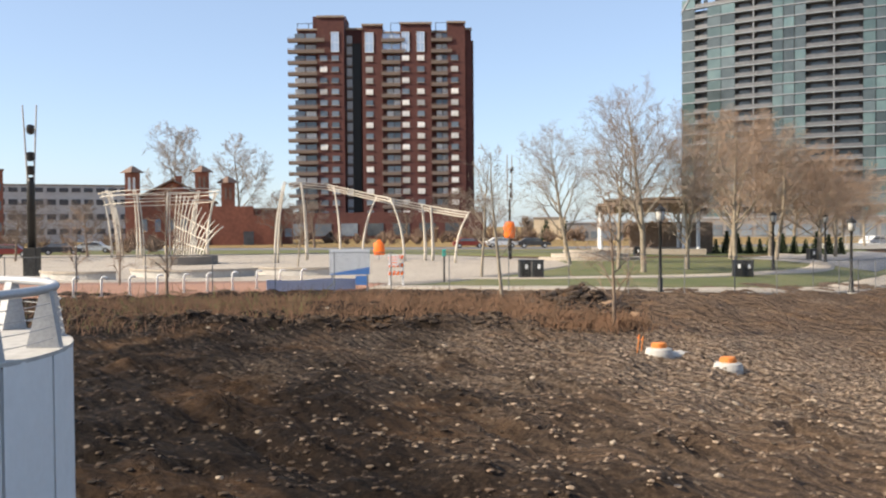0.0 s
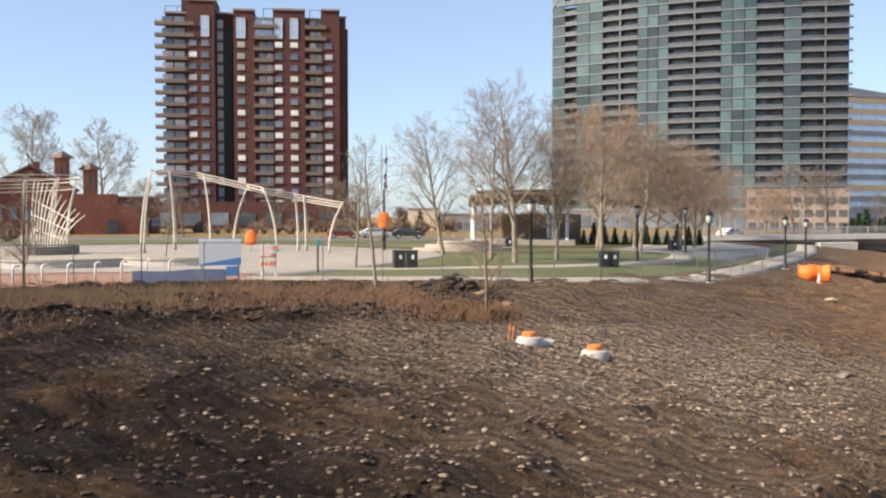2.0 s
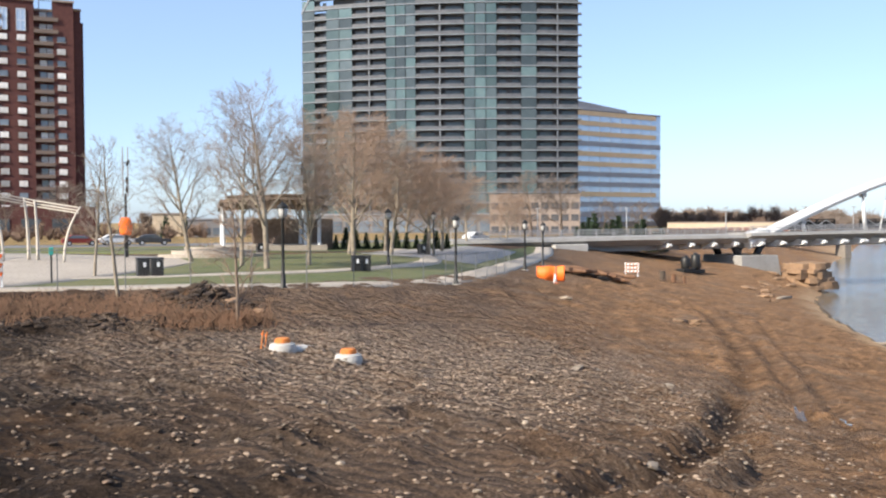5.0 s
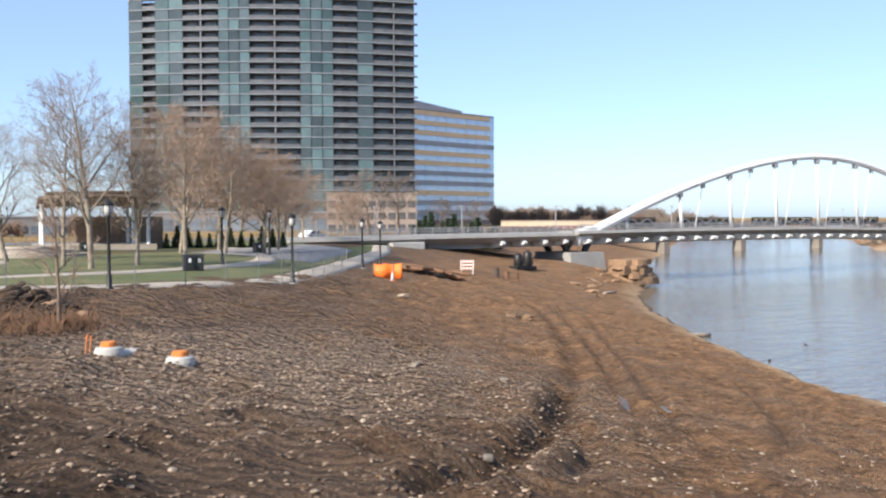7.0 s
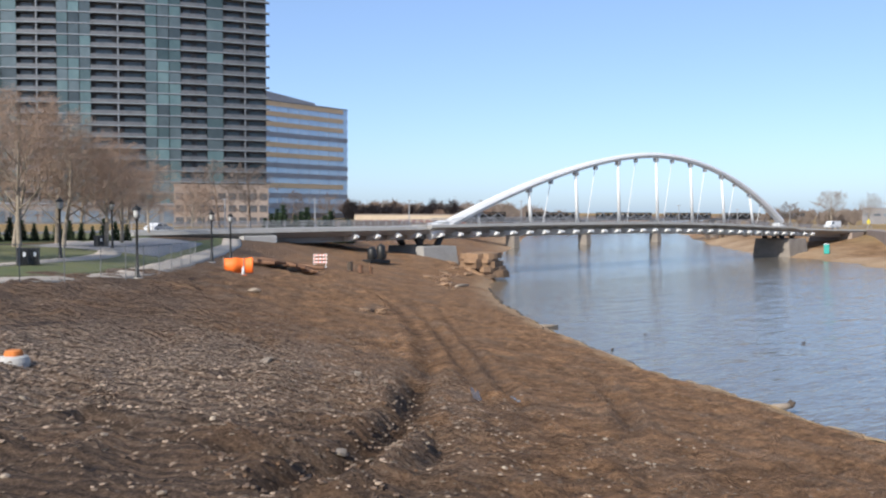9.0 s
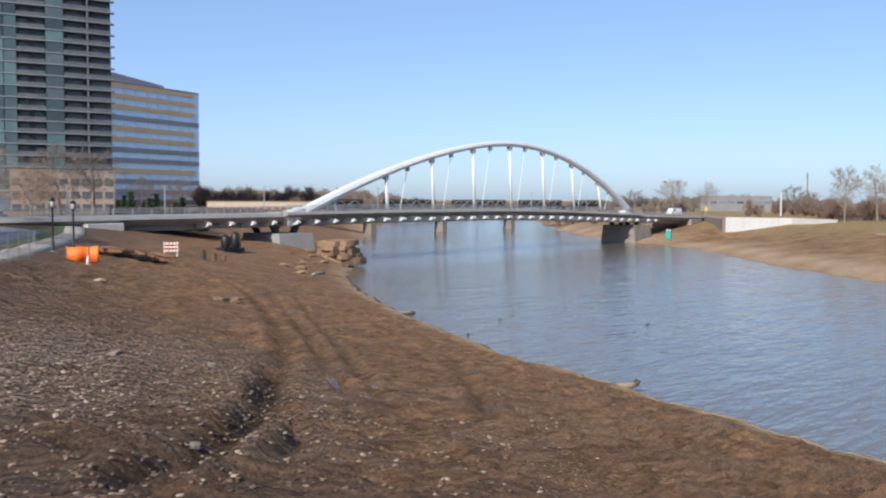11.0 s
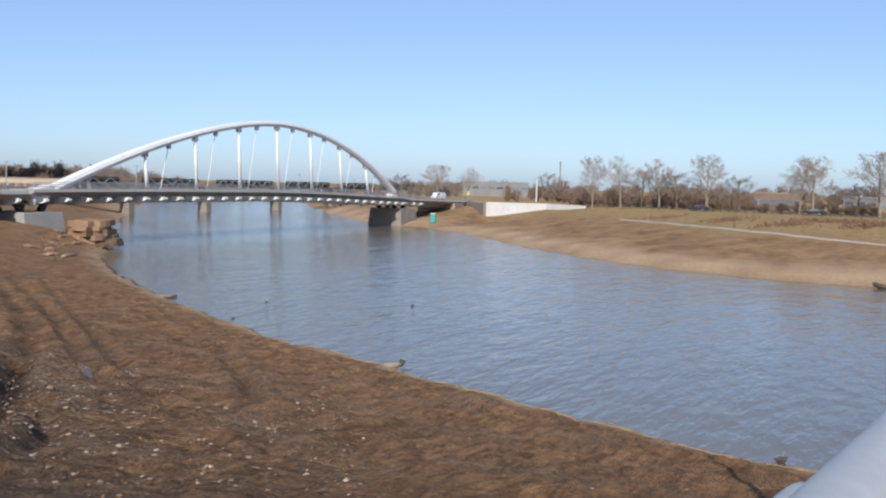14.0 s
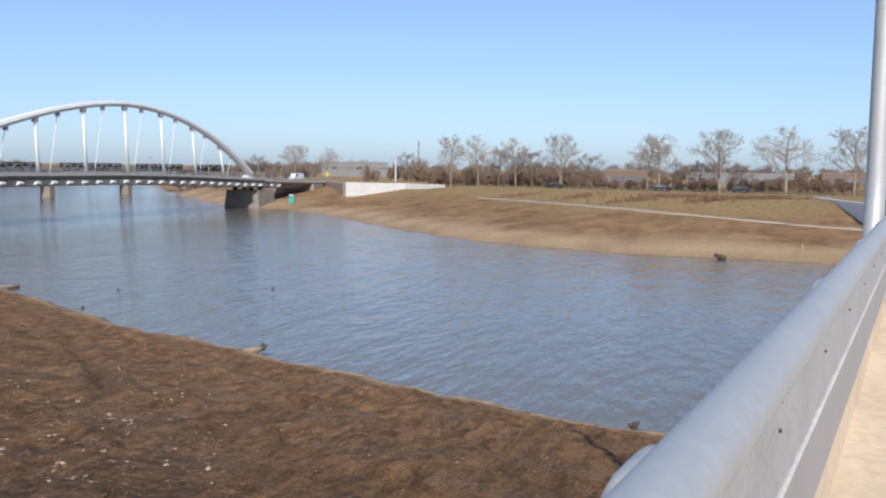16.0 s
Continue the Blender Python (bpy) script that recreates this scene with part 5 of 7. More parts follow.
# ---- buildings in the distance ----
def old_hall():
    x, y = bearing(16.2, 172)
    t = empty("brick_hall", x, y, 7.5, 12)
    t.scale = (0.9, 0.9, 0.87)
    part("wall", Build().box((0, 6, 4.6), (15.5, 14, 9.2)), M["old_brick"], t)
    part("gable", Build().prism([(-7.9, 0), (7.9, 0), (0, 5)], 0, 14), M["old_brick"], t, m=pose(0, 13.2, 8.6, 90, 0, 0) @ Matrix.Diagonal((1, 0.9, 1, 1)))
    b = Build()
    for sx in (-1, 1):
        b.box((sx * 4.1, 6, 11.2), (9.4, 15.2, 0.35), 0, 0, sx * 29)
    part("roof", b, M["roof_tile"], t)
    part("wall", Build().box((11.5, 3, 4.0), (8, 10, 8.0)), M["old_brick"], t)
    part("wall", Build().box((16.5, 3, 3.0), (6, 10, 6.0)), M["old_brick"], t)
    for k, (px_, h) in enumerate(((-7.6, 14.8), (5.6, 15.0), (10.6, 12.8))):
        w = part("tower", Build().box((px_, -0.5, h / 2), (2.6, 2.6, h)), M["old_brick"], t)
        part("tower_roof", Build().lathe([(2.3, h), (2.2, h + 0.15), (0.05, h + 1.5)], (px_, -0.5, 0), 4), M["roof_tile"], w)
        for dx in (-0.45, 0.45):
            part("louvre", Build().box((px_ + dx, -1.83, h - 2.2), (0.45, 0.1, 2.4)), M["slab_white"] if k == 0 else M["roof_tile"], w)
    part("chimney", Build().box((0.5, 8, 13.2), (1.2, 1.2, 3)), M["old_brick"], t)
    for i in range(5):
        part("window", Build().box((-5.4 + 2.5 * i, -1.05, 4.0), (1.1, 0.15, 2.2)).lathe([(0.55, 0), (0.5, 0.3)], (-5.4 + 2.5 * i, -1.05, 5.1), 12), M["pane"], t)
    part("door", Build().box((14.5, -2.05, 1.4), (2.0, 0.15, 2.8)), M["balcony_dark"], t)
    return tagged(t, "old red brick hall with small square towers", "building")


old_hall()


def slab_building(name, a0, a1, d, z1, mat, bands, label, deep=14, z0=5.0, glass="pane"):
    """A long low building seen across a bearing range, with window bands."""
    p0, p1 = Vector(bearing(a0, d)), Vector(bearing(a1, d))
    u = (p1 - p0).normalized()
    L, rz = (p1 - p0).length, math.degrees(math.atan2(u.y, u.x))
    c = (p0 + p1) / 2
    t = empty(name, c.x, c.y, 0, rz)
    part("wall", Build().box((0, deep / 2, (z0 + z1) / 2), (L, deep, z1 - z0)), M[mat], t)
    part("parapet", Build().box((0, deep / 2, z1 + 0.15), (L + 0.4, deep + 0.4, 0.3)), M["stone_trim"] if mat != "grey_wall" else M["grey_panel"], t)
    for zb, h, n in bands:
        w = L / n
        pm = Build().box((0, 0, 0), (w * 0.72, 0.16, h)).mesh("window", M[glass])
        for i in range(n):
            part("window", pm, None, t, m=pose(-L / 2 + w * (i + 0.5), -0.05, zb))
    return tagged(t, label, "building")


# on both garages, dark panels paint in the shade of the open decks
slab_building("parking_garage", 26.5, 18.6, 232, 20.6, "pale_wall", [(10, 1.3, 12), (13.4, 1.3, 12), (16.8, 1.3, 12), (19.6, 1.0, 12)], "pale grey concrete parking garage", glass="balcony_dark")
slab_building("brick_annex", 30.5, 25.35, 190, 21.5, "old_brick", [(11, 1.6, 6), (15, 1.6, 6), (18.5, 1.4, 6)], "tall red brick building behind the plaza")
slab_building("brick_shops", 12.0, 9.2, 178, 14.0, "old_brick", [(9.6, 1.6, 5)], "low red brick building beside the hall")
slab_building("beige_hall", -5.6, -7.55, 205, 12.2, "beige_wall", [(9.4, 2.4, 4)], "low beige building with evergreens", glass="beige_wall")
slab_building("garden_pavilion", -7.6, -11.0, 190, 11.0, "grey_wall", [(8.7, 1.3, 5)], "low grey building behind the trees")
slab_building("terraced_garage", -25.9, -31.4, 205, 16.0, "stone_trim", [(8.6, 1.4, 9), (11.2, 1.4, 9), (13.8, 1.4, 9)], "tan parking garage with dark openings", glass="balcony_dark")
slab_building("lobby_block", -14.4, -26.0, 235, 12.0, "grey_wall", [(9.2, 2.6, 14)], "low glazed lobby building under the tower")
slab_building("brick_depot", -83.6, -86.3, 262, 10.6, "roof_tile", [(8.3, 1.6, 6)], "small red brick depot on the far bank")
slab_building("long_shed", -66.4, -70.4, 420, 12.6, "grey_wall", [(10, 1.0, 8)], "long grey shed in the distance")
slab_building("tan_warehouse", -36.6, -43.5, 330, 9.5, "beige_wall", [(7.2, 1.2, 16)], "long tan warehouse across the river bend", glass="old_brick")
slab_building("roofed_store", -96.0, -101.0, 330, 10.6, "roof_tile", [(8.4, 1.2, 8)], "low brown brick store behind the trees")
slab_building("grey_store", -88.5, -94.5, 340, 10.0, "grey_wall", [(8.0, 1.0, 10)], "low grey store behind the trees")


def pavilion():
    """Open stage: thin curved canopy on white columns, with steps before it."""
    x, y = bearing(-12.4, 101)
    t = empty("stage_canopy", x, y, 7.5, -8)
    rings = []
    for k in np.linspace(-5.3, 5.3, 15):
        z = 5.0 - 0.012 * k * k
        rings.append([(k, -5.5 + 0.04 * k * k, z + 0.35), (k, 4, z - 0.5), (k, 4, z + 0.1), (k, -5.5 + 0.04 * k * k, z + 0.62)])
    part("canopy", Build().loft(rings), M["bark"], t, "brown timber canopy roof")
    for k in range(7):
        part("rib", Build().box((-4.8 + 1.6 * k, -0.8, 4.75 - 0.012 * (-4.8 + 1.6 * k) ** 2), (0.16, 9, 0.3), 0, -4), M["log_wood"], t)
    part("upper_vane", Build().loft([[(k, -3.4, 5.75 + 0.03 * k), (k, -1.6, 5.5 + 0.03 * k), (k, -1.6, 5.62 + 0.03 * k), (k, -3.4, 5.9 + 0.03 * k)] for k in np.linspace(-4.6, 4.6, 7)]), M["bark"], t)
    for px_, py_ in ((-4.9, -2), (3.6, -2), (5.0, -2.4), (-4.9, 3), (3.6, 3)):
        part("column", Build().lathe([(0.30, 0), (0.30, 0.25), (0.20, 0.3), (0.18, 4.3), (0.26, 4.6)], (px_, py_, 0), 14), M["slab_white"], t, "white round column", smooth=True)
    part("stage", Build().box((0, 1, 0.3), (11.5, 8, 0.6)), M["pavement"], t)
    part("back_wall", Build().box((3, 5, 1.7), (9, 0.4, 3.4)), M["bark"], t)
    tagged(t, "open stage canopy on white columns", "pavilion")
    s = empty("seat_steps", 13.2, 83.5, land_at(13.2, 83.5))
    for i in range(3):
        r = 4.6 - 1.1 * i
        ring = [(r * math.cos(v), r * 0.8 * math.sin(v)) for v in np.linspace(math.pi, 2 * math.pi, 17)]
        part("step", Build().prism(ring, -0.2, 0.3 + 0.3 * i), M["pavement"], s)
    tagged(s, "curved pale concrete seat steps", "steps")


pavilion()


# ---- trellis of curved white poles on the plaza ----
def trellis_leg(t, x, y, h, bend, rz):
    c, s = math.cos(radians(rz)), math.sin(radians(rz))
    for o in (-0.22, 0.22):
        pts = []
        for f in np.linspace(0, 1, 9):
            k = bend * (f ** 2.2)
            lx, ly = o * (1 - 0.5 * f), k
            pts.append((x + c * lx - s * ly, y + s * lx + c * ly, 7.5 + h * f))
        part("pole", Build().tube(pts, [0.11, 0.11, 0.10, 0.10, 0.09, 0.085, 0.075, 0.07, 0.06], 6), M["trellis"], t, smooth=True)
    return x - s * bend, y + c * bend, 7.5 + h


def trellises():
    t = empty("arched_trellis", -6, 85, 7.5)
    t.matrix_basis = pose(0, 0, 0)
    tops = []
    for x, y, h, bend, rz in ((-14.4, 80, 7.0, -1.0, 60), (-12.8, 87, 7.3, 0.5, 80), (-10.2, 92, 7.1, -0.6, -80), (-7.6, 87.5, 6.0, -1.4, 90), (-3.4, 81, 5.6, 1.2, 90), (-1.6, 83.4, 5.1, 0.3, 80), (-0.9, 82.6, 4.9, 0.2, 80), (1.0, 77, 4.3, -1.2, 90)):
        tops.append(trellis_leg(t, x, y, h, bend, rz))
    tops.sort()
    for dz, dy in ((0, 0), (-0.45, 0.5), (-0.25, -0.5)):
        pts = [(x, y * 0.4 + 84 * 0.6 + dy, z + dz) for x, y, z in tops]
        part("long_pipe", Build().tube(pts, 0.055, 6), M["trellis"], t)
    for x, y, z in tops:
        part("strut", Build().tube([(x, y, z), (x, y * 0.4 + 84 * 0.6 - 0.6, z - 0.1)], 0.04, 6), M["trellis"], t)
    tagged(t, "row of curved white steel trellis poles", "trellis")
    r = empty("round_trellis")
    cx, cy, R = -30.3, 99.5, 5.0
    n = 11
    for i in range(n):
        a = 2 * math.pi * i / n
        trellis_leg(r, cx + R * math.cos(a), cy + R * math.sin(a), 7.0, 1.2 if i % 2 else 0.9, math.degrees(a) - 90)
    for rad, z in ((6.2, 14.5), (6.1, 14.1), (5.7, 13.3)):
        part("ring_pipe", Build().tube([(cx + rad * math.cos(a), cy + rad * math.sin(a), z + 0.25 * math.cos(a)) for a in np.linspace(0, 2 * math.pi, 33)], 0.05, 6, False), M["trellis"], r)
    tagged(r, "ring of curved white steel trellis poles", "trellis")
    f = empty("rib_fountain", -22.4, 79, 7.5)
    for i in range(12):
        k = i / 11
        h = 6.0 - 2.4 * k + 0.4 * math.sin(5 * k)
        pts = [(-1.0 + 3.2 * k + (0.3 + 1.5 * k) * q ** 2.4, 1.6 - 3.0 * k, h * q) for q in np.linspace(0, 1, 8)]
        part("rib", Build().tube(pts, [0.08, 0.08, 0.075, 0.07, 0.065, 0.06, 0.05, 0.045], 5), M["trellis"], f, smooth=True)
    for q in (0.35, 0.55, 0.75):
        part("rung", Build().tube([(-1.0 + 3.2 * k + (0.3 + 1.5 * k) * q ** 2.4, 1.6 - 3.0 * k, (6.0 - 2.4 * k) * q) for k in np.linspace(0, 1, 9)], 0.045, 5), M["trellis"], f)
    part("basin", Build().lathe([(3.1, 0), (3.1, 0.7), (2.8, 0.8), (2.6, 0.5), (0.1, 0.5)], n=32), M["dark_stone"], f, "round grey stone basin")
    tagged(f, "fan of curved white steel ribs on a round base", "sculpture")


trellises()


def benches():
    def one(x, y, r, a0, a1, first=None):
        t = empty("curved_bench", x, y, 7.55)
        n = 12
        outer = [(r * math.cos(a), r * math.sin(a)) for a in np.linspace(radians(a0), radians(a1), n)]
        inner = [(k[0] * (r - 0.7) / r, k[1] * (r - 0.7) / r) for k in outer]
        part("plinth", Build().prism([(p[0] * 0.985, p[1] * 0.985) for p in outer] + inner[::-1], -0.1, 0.38), M["concrete"], t)
        part("seat_slab", Build().prism(outer + inner[::-1], 0.38, 0.52), M["pavement"], t)
        tagged(t, "low curved concrete bench on the plaza", "bench", "plaza benches")

    one(-21.4, 58.5, 3.8, 205, 300)
    one(-15.8, 61.5, 5.0, 215, 325)
    one(-8.6, 63.5, 5.0, 220, 310)


benches()


# ---- lamps, bins and other street furniture ----
def lamp_post():
    t = empty("park_lamp")
    part("shaft", Build().lathe([(0.20, 0), (0.20, 0.12), (0.13, 0.2), (0.12, 0.75), (0.085, 0.85), (0.065, 3.35), (0.10, 3.4), (0.10, 3.5)], n=14), M["black_iron"], t, "black fluted shaft", smooth=True)
    part("footing", Build().lathe([(0.32, -0.3), (0.32, 0.05)], n=14), M["concrete"], t)
    h = part("lantern", Build().lathe([(0.12, 3.5), (0.20, 3.62), (0.21, 3.95), (0.17, 4.0)], n=12), M["lamp_glass"], t, "frosted lantern glass", smooth=True)
    part("cap", Build().lathe([(0.29, 3.98), (0.27, 4.05), (0.12, 4.2), (0.04, 4.24), (0.03, 4.34)], n=14), M["black_iron"], h, smooth=True)
    for i in range(4):
        a = math.pi / 2 * i
        part("rib", Build().box((0.205 * math.cos(a), 0.205 * math.sin(a), 3.76), (0.03, 0.03, 0.45), math.degrees(a)), M["black_iron"], h)
    return tagged(t, "black park lamp post with a frosted lantern", "lamp post", "park lamps")


lp = lamp_post()
LAMPS = [(10.4, 44.4), (23.0, 52.2), (37.5, 70.4), (41.6, 74.6), (23.3, 65.4), (33.2, 80.5)]
for x, y in LAMPS[1:]:
    copy_thing(lp, pose(x, y, land_at(x, y)))
lp.matrix_basis = pose(*LAMPS[0], land_at(*LAMPS[0]))


def bin_pair(x, y, rz, n=2):
    t = empty("litter_bin", x, y, land_at(x, y), rz)
    part("body", Build().box((0, 0, 0.52), (0.68, 0.62, 0.98)), M["dark_steel"], t, bevel=0.03)
    part("lid", Build().box((0, 0, 1.06), (0.74, 0.68, 0.10)), M["dark_steel"], t, bevel=0.02)
    part("door", Build().box((0, -0.325, 0.5), (0.5, 0.03, 0.8)), M["black_iron"], t)
    part("notice", Build().box((0.05, -0.345, 0.72), (0.16, 0.02, 0.26)), M["white_plastic"], t, "small white notice")
    part("foot", Build().box((0, 0, 0.015), (0.5, 0.5, 0.05)), M["black_iron"], t)
    return tagged(t, "dark green square litter bin on the lawn", "litter bin", "litter bins")


b0 = bin_pair(4.85, 55.2, 5)
for x, y, rz in ((5.62, 55.2, 0), (18.7, 58.8, -10), (19.35, 58.9, -10), (33.0, 83, 10), (18.0, 86, 0)):
    copy_thing(b0, pose(x, y, land_at(x, y), 0, 0, rz))


def hoop_bollard():
    t = empty("hoop_bollard")
    pts = [(0, 0, 0), (0, 0, 0.75)] + [(0.14 - 0.14 * math.cos(a), 0, 0.75 + 0.14 * math.sin(a)) for a in np.linspace(0.3, 2.6, 6)]
    part("stem", Build().tube(pts, 0.05, 8), M["white_steel"], t, smooth=True)
    part("base_plate", Build().lathe([(0.12, 0), (0.12, 0.04)], n=10), M["grey_steel"], t)
    return tagged(t, "short hooked metal bollard on the brick paving", "bollard", "bollards")


hb = hoop_bollard()
HB = [(-14.2, 41.9), (-13.2, 42.7), (-12.2, 43.5), (-11.3, 44.3), (-10.3, 45.2), (-9.3, 46.1), (-8.3, 47.0), (-7.3, 47.6), (-15.3, 41.4), (-16.4, 41.0), (-17.6, 40.7)]
for x, y in HB[1:]:
    copy_thing(hb, pose(x, y, land_at(x, y) + 0.06, 0, 0, 20))
hb.matrix_basis = pose(*HB[0], land_at(*HB[0]) + 0.06, 0, 0, 20)


def light_mast(x, y, h, wide, stout=1.0):
    t = empty("stage_mast", x, y, 7.5)
    part("base_box", Build().box((0, 0, 0.95), (0.85 * stout, 0.85 * stout, 1.9)), M["black_iron"], t, "black base cabinet", bevel=0.03)
    part("column", Build().lathe([(0.28 * stout, 1.9), (0.26 * stout, h * 0.55), (0.2 * stout, h * 0.58)], n=10), M["black_iron"], t, smooth=True)
    for sx in (-1, 1):
        part("fork", Build().tube([(sx * 0.2, 0, h * 0.55), (sx * wide, 0, h)], [0.07, 0.05], 6), M["grey_steel"], t)
    for k, f in enumerate((0.62, 0.70, 0.86)):
        part("cross_bar", Build().tube([(-wide * f, 0, h * f), (wide * f, 0, h * f)], 0.04, 6), M["grey_steel"], t)
        sp = part("spotlight", Build().lathe([(0.16 * stout, 0), (0.24 * stout, 0.1), (0.24 * stout, 0.55), (0.1 * stout, 0.6)], n=10), M["black_iron"], t, m=pose(0.1, -0.15, h * f - 0.3, 35 if k == 2 else 10, 20 if k == 2 else 0, 0))
        part("yoke", Build().box((0, 0, 0.3), (0.56, 0.05, 0.05)), M["grey_steel"], sp)
    return tagged(t, "forked light mast with black spotlights on the plaza", "light mast", "light masts")


light_mast(-26.9, 60.6, 11.2, 0.46)
light_mast(6.1, 84.7, 9.6, 0.22, 0.4)


def orange_bag(x, y, z, w, h, label):
    rng = random.Random(int(x * 10))
    rings = []
    for f in np.linspace(0, 1, 7):
        k = 0.85 + 0.25 * math.sin(3 * f + x) - 0.25 * f * f
        rings.append([(w / 2 * k * math.cos(a) + rng.uniform(-0.04, 0.04), 0.22 * k * math.sin(a) + rng.uniform(-0.03, 0.03), h * f) for a in np.linspace(0, 2 * math.pi, 10, False)])
    ob = mesh_ob("orange_cover", Build().loft(rings), M["orange"], True)
    ob.matrix_basis = pose(x, y, z)
    return tagged(ob, label, "cover")


orange_bag(6.05, 84.35, 9.5, 1.05, 1.5, "bright orange fabric cover tied to the mast")
ob_x, ob_y = bearing(3.95, 84)
sg = empty("covered_sign", ob_x, ob_y, 7.5)
part("post", Build().box((0, 0, 0.7), (0.08, 0.08, 1.4)), M["grey_steel"], sg)
part("cover", Build().loft([[(0.48 * k * math.cos(a), 0.16 * k * math.sin(a), z) for a in np.linspace(0, 2 * math.pi, 10, False)] for z, k in ((0.55, 0.95), (0.8, 1.08), (1.2, 1.0), (1.6, 0.98), (1.68, 0.6), (1.95, 0.2))]), M["orange"], sg, "bright orange fabric cover", smooth=True)
tagged(sg, "street sign wrapped in bright orange fabric", "sign")


def barricade(name, x, y, rz, w, h, boards, label):
    t = empty(name, x, y, land_at(x, y), rz)
    for sx in (-1, 1):
        part("upright", Build().box((sx * w * 0.42, 0, h / 2), (0.07, 0.07, h)), M["white_plastic"], t)
        part("foot", Build().box((sx * w * 0.42, 0, 0.05), (0.1, 1.0, 0.1)), M["white_plastic"], t)
    for k in range(boards):
        z = h * (0.45 + 0.5 * k / max(1, boards - 1)) - 0.1
        bd = part("board", Build().box((0, -0.06, z), (w, 0.05, 0.22)), M["white_plastic"], t)
        for i in range(4):
            part("stripe", Build().box((-w * 0.38 + w * 0.25 * i, -0.09, z), (0.12, 0.016, 0.21), 0, 0, 25), M["orange"], bd)
    return tagged(t, label, "barricade")


barricade("barricade", -2.5, 49.0, 4, 0.85, 1.7, 3, "white and orange road barricade with a notice")
nb = empty("notice_board", -2.55, 48.9, land_at(-2.55, 48.9) + 1.05)
part("panel", Build().box((-0.05, -0.13, 0.32), (0.52, 0.03, 0.58)), M["white_plastic"], nb)
for k in range(3):
    part("bar", Build().box((-0.05, -0.15, 0.47 - 0.15 * k), (0.36, 0.012, 0.04)), M["orange"], nb)
tagged(nb, "white notice hung on the barricade", "notice")
barricade("barricade", 57.2, 83.2, -30, 1.5, 1.5, 3, "white striped barricade by the haul road")


def site_banner():
    t = empty("project_sign", -4.55, 45.0, 7.45, 6)
    part("panel", Build().box((0, 0, 1.45), (1.95, 0.05, 1.25)), M["white_plastic"], t, "white sign panel")
    part("swoosh", Build().loft([[(-0.95, -0.035, 0.84), (0.95, -0.035, 0.84), (0.95, -0.03, 0.84), (-0.95, -0.03, 0.84)], [(-0.9, -0.035, 0.9), (0.95, -0.035, 1.2), (0.95, -0.03, 1.2), (-0.9, -0.03, 0.9)]]), M["sign_blue"], t, "blue printed wave")
    part("lower_panel", Build().box((0.55, -0.01, 0.55), (0.55, 0.05, 0.45)), M["sign_blue"], t, "blue lower panel")
    for sx in (-0.85, 0.85):
        part("leg", Build().box((sx, 0.05, 0.7), (0.08, 0.08, 1.5)), M["grey_steel"], t)
    tagged(t, "white and blue project sign at the fence", "sign")
    s = empty("fence_banner", -6.3, 44.35, 7.45, 24)
    rings = []
    for k in np.linspace(-2.2, 2.2, 16):
        w = 0.03 * math.sin(3 * k)
        rings.append([(k, w, 0.12), (k, w + 0.02, 0.12), (k, w + 0.02, 0.66 + 0.03 * math.sin(2 * k)), (k, w, 0.66 + 0.03 * math.sin(2 * k))])
    part("cloth", Build().loft(rings), M["banner_blue"], s)
    tagged(s, "faded blue banner tied along the fence", "banner")


site_banner()


def chain_fence():
    line = smooth_line([(-30, 39.6), (-20, 38.9), (-12, 40.6), (-7, 43.0), (-3, 45.0), (3, 44.3), (9, 44.0), (14, 45.2), (20, 48.6), (26, 55), (32, 62.5)], 75)
    t = empty("chain_link_fence")
    H = 1.9
    zs = [land_at(x, y) for x, y in line]
    part("top_rail", Build().tube([(x, y, z + H) for (x, y), z in zip(line, zs)], 0.018, 5), M["fence_wire"], t)
    pm = Build().lathe([(0.024, -0.2), (0.024, H), (0.03, H + 0.02), (0.01, H + 0.06)], n=8).mesh("post", M["fence_wire"])
    for i in range(0, 75, 3):
        part("post", pm, None, t, m=pose(line[i][0], line[i][1], zs[i]))
    b = Build()
    for i in range(74):
        for k in range(5):
            f = k / 5
            for s in (-1, 1):
                x0, y0 = line[i] * (1 - f) + line[i + 1] * f
                j = min(max(i + 2 * s, 0), 74)
                x1, y1 = line[j] * (1 - f) + line[min(j + 1, 74)] * f
                b.tube([(x0, y0, zs[i] + 0.05), (x1, y1, zs[j] + H)], 0.0028, 3, False)
    part("mesh", b, M["fence_wire"], t)
    return tagged(t, "grey chain-link fence along the footpath", "fence")


chain_fence()


def meter_post(x, y):
    t = empty("sign_post", x, y, land_at(x, y))
    part("post", Build().lathe([(0.05, 0), (0.05, 1.5)], n=8), M["black_iron"], t)
    part("head", Build().box((0, 0, 1.65), (0.22, 0.14, 0.4)), M["teal"], t, bevel=0.03)
    return tagged(t, "short post with a green head", "post")


meter_post(0.05, 51.5)


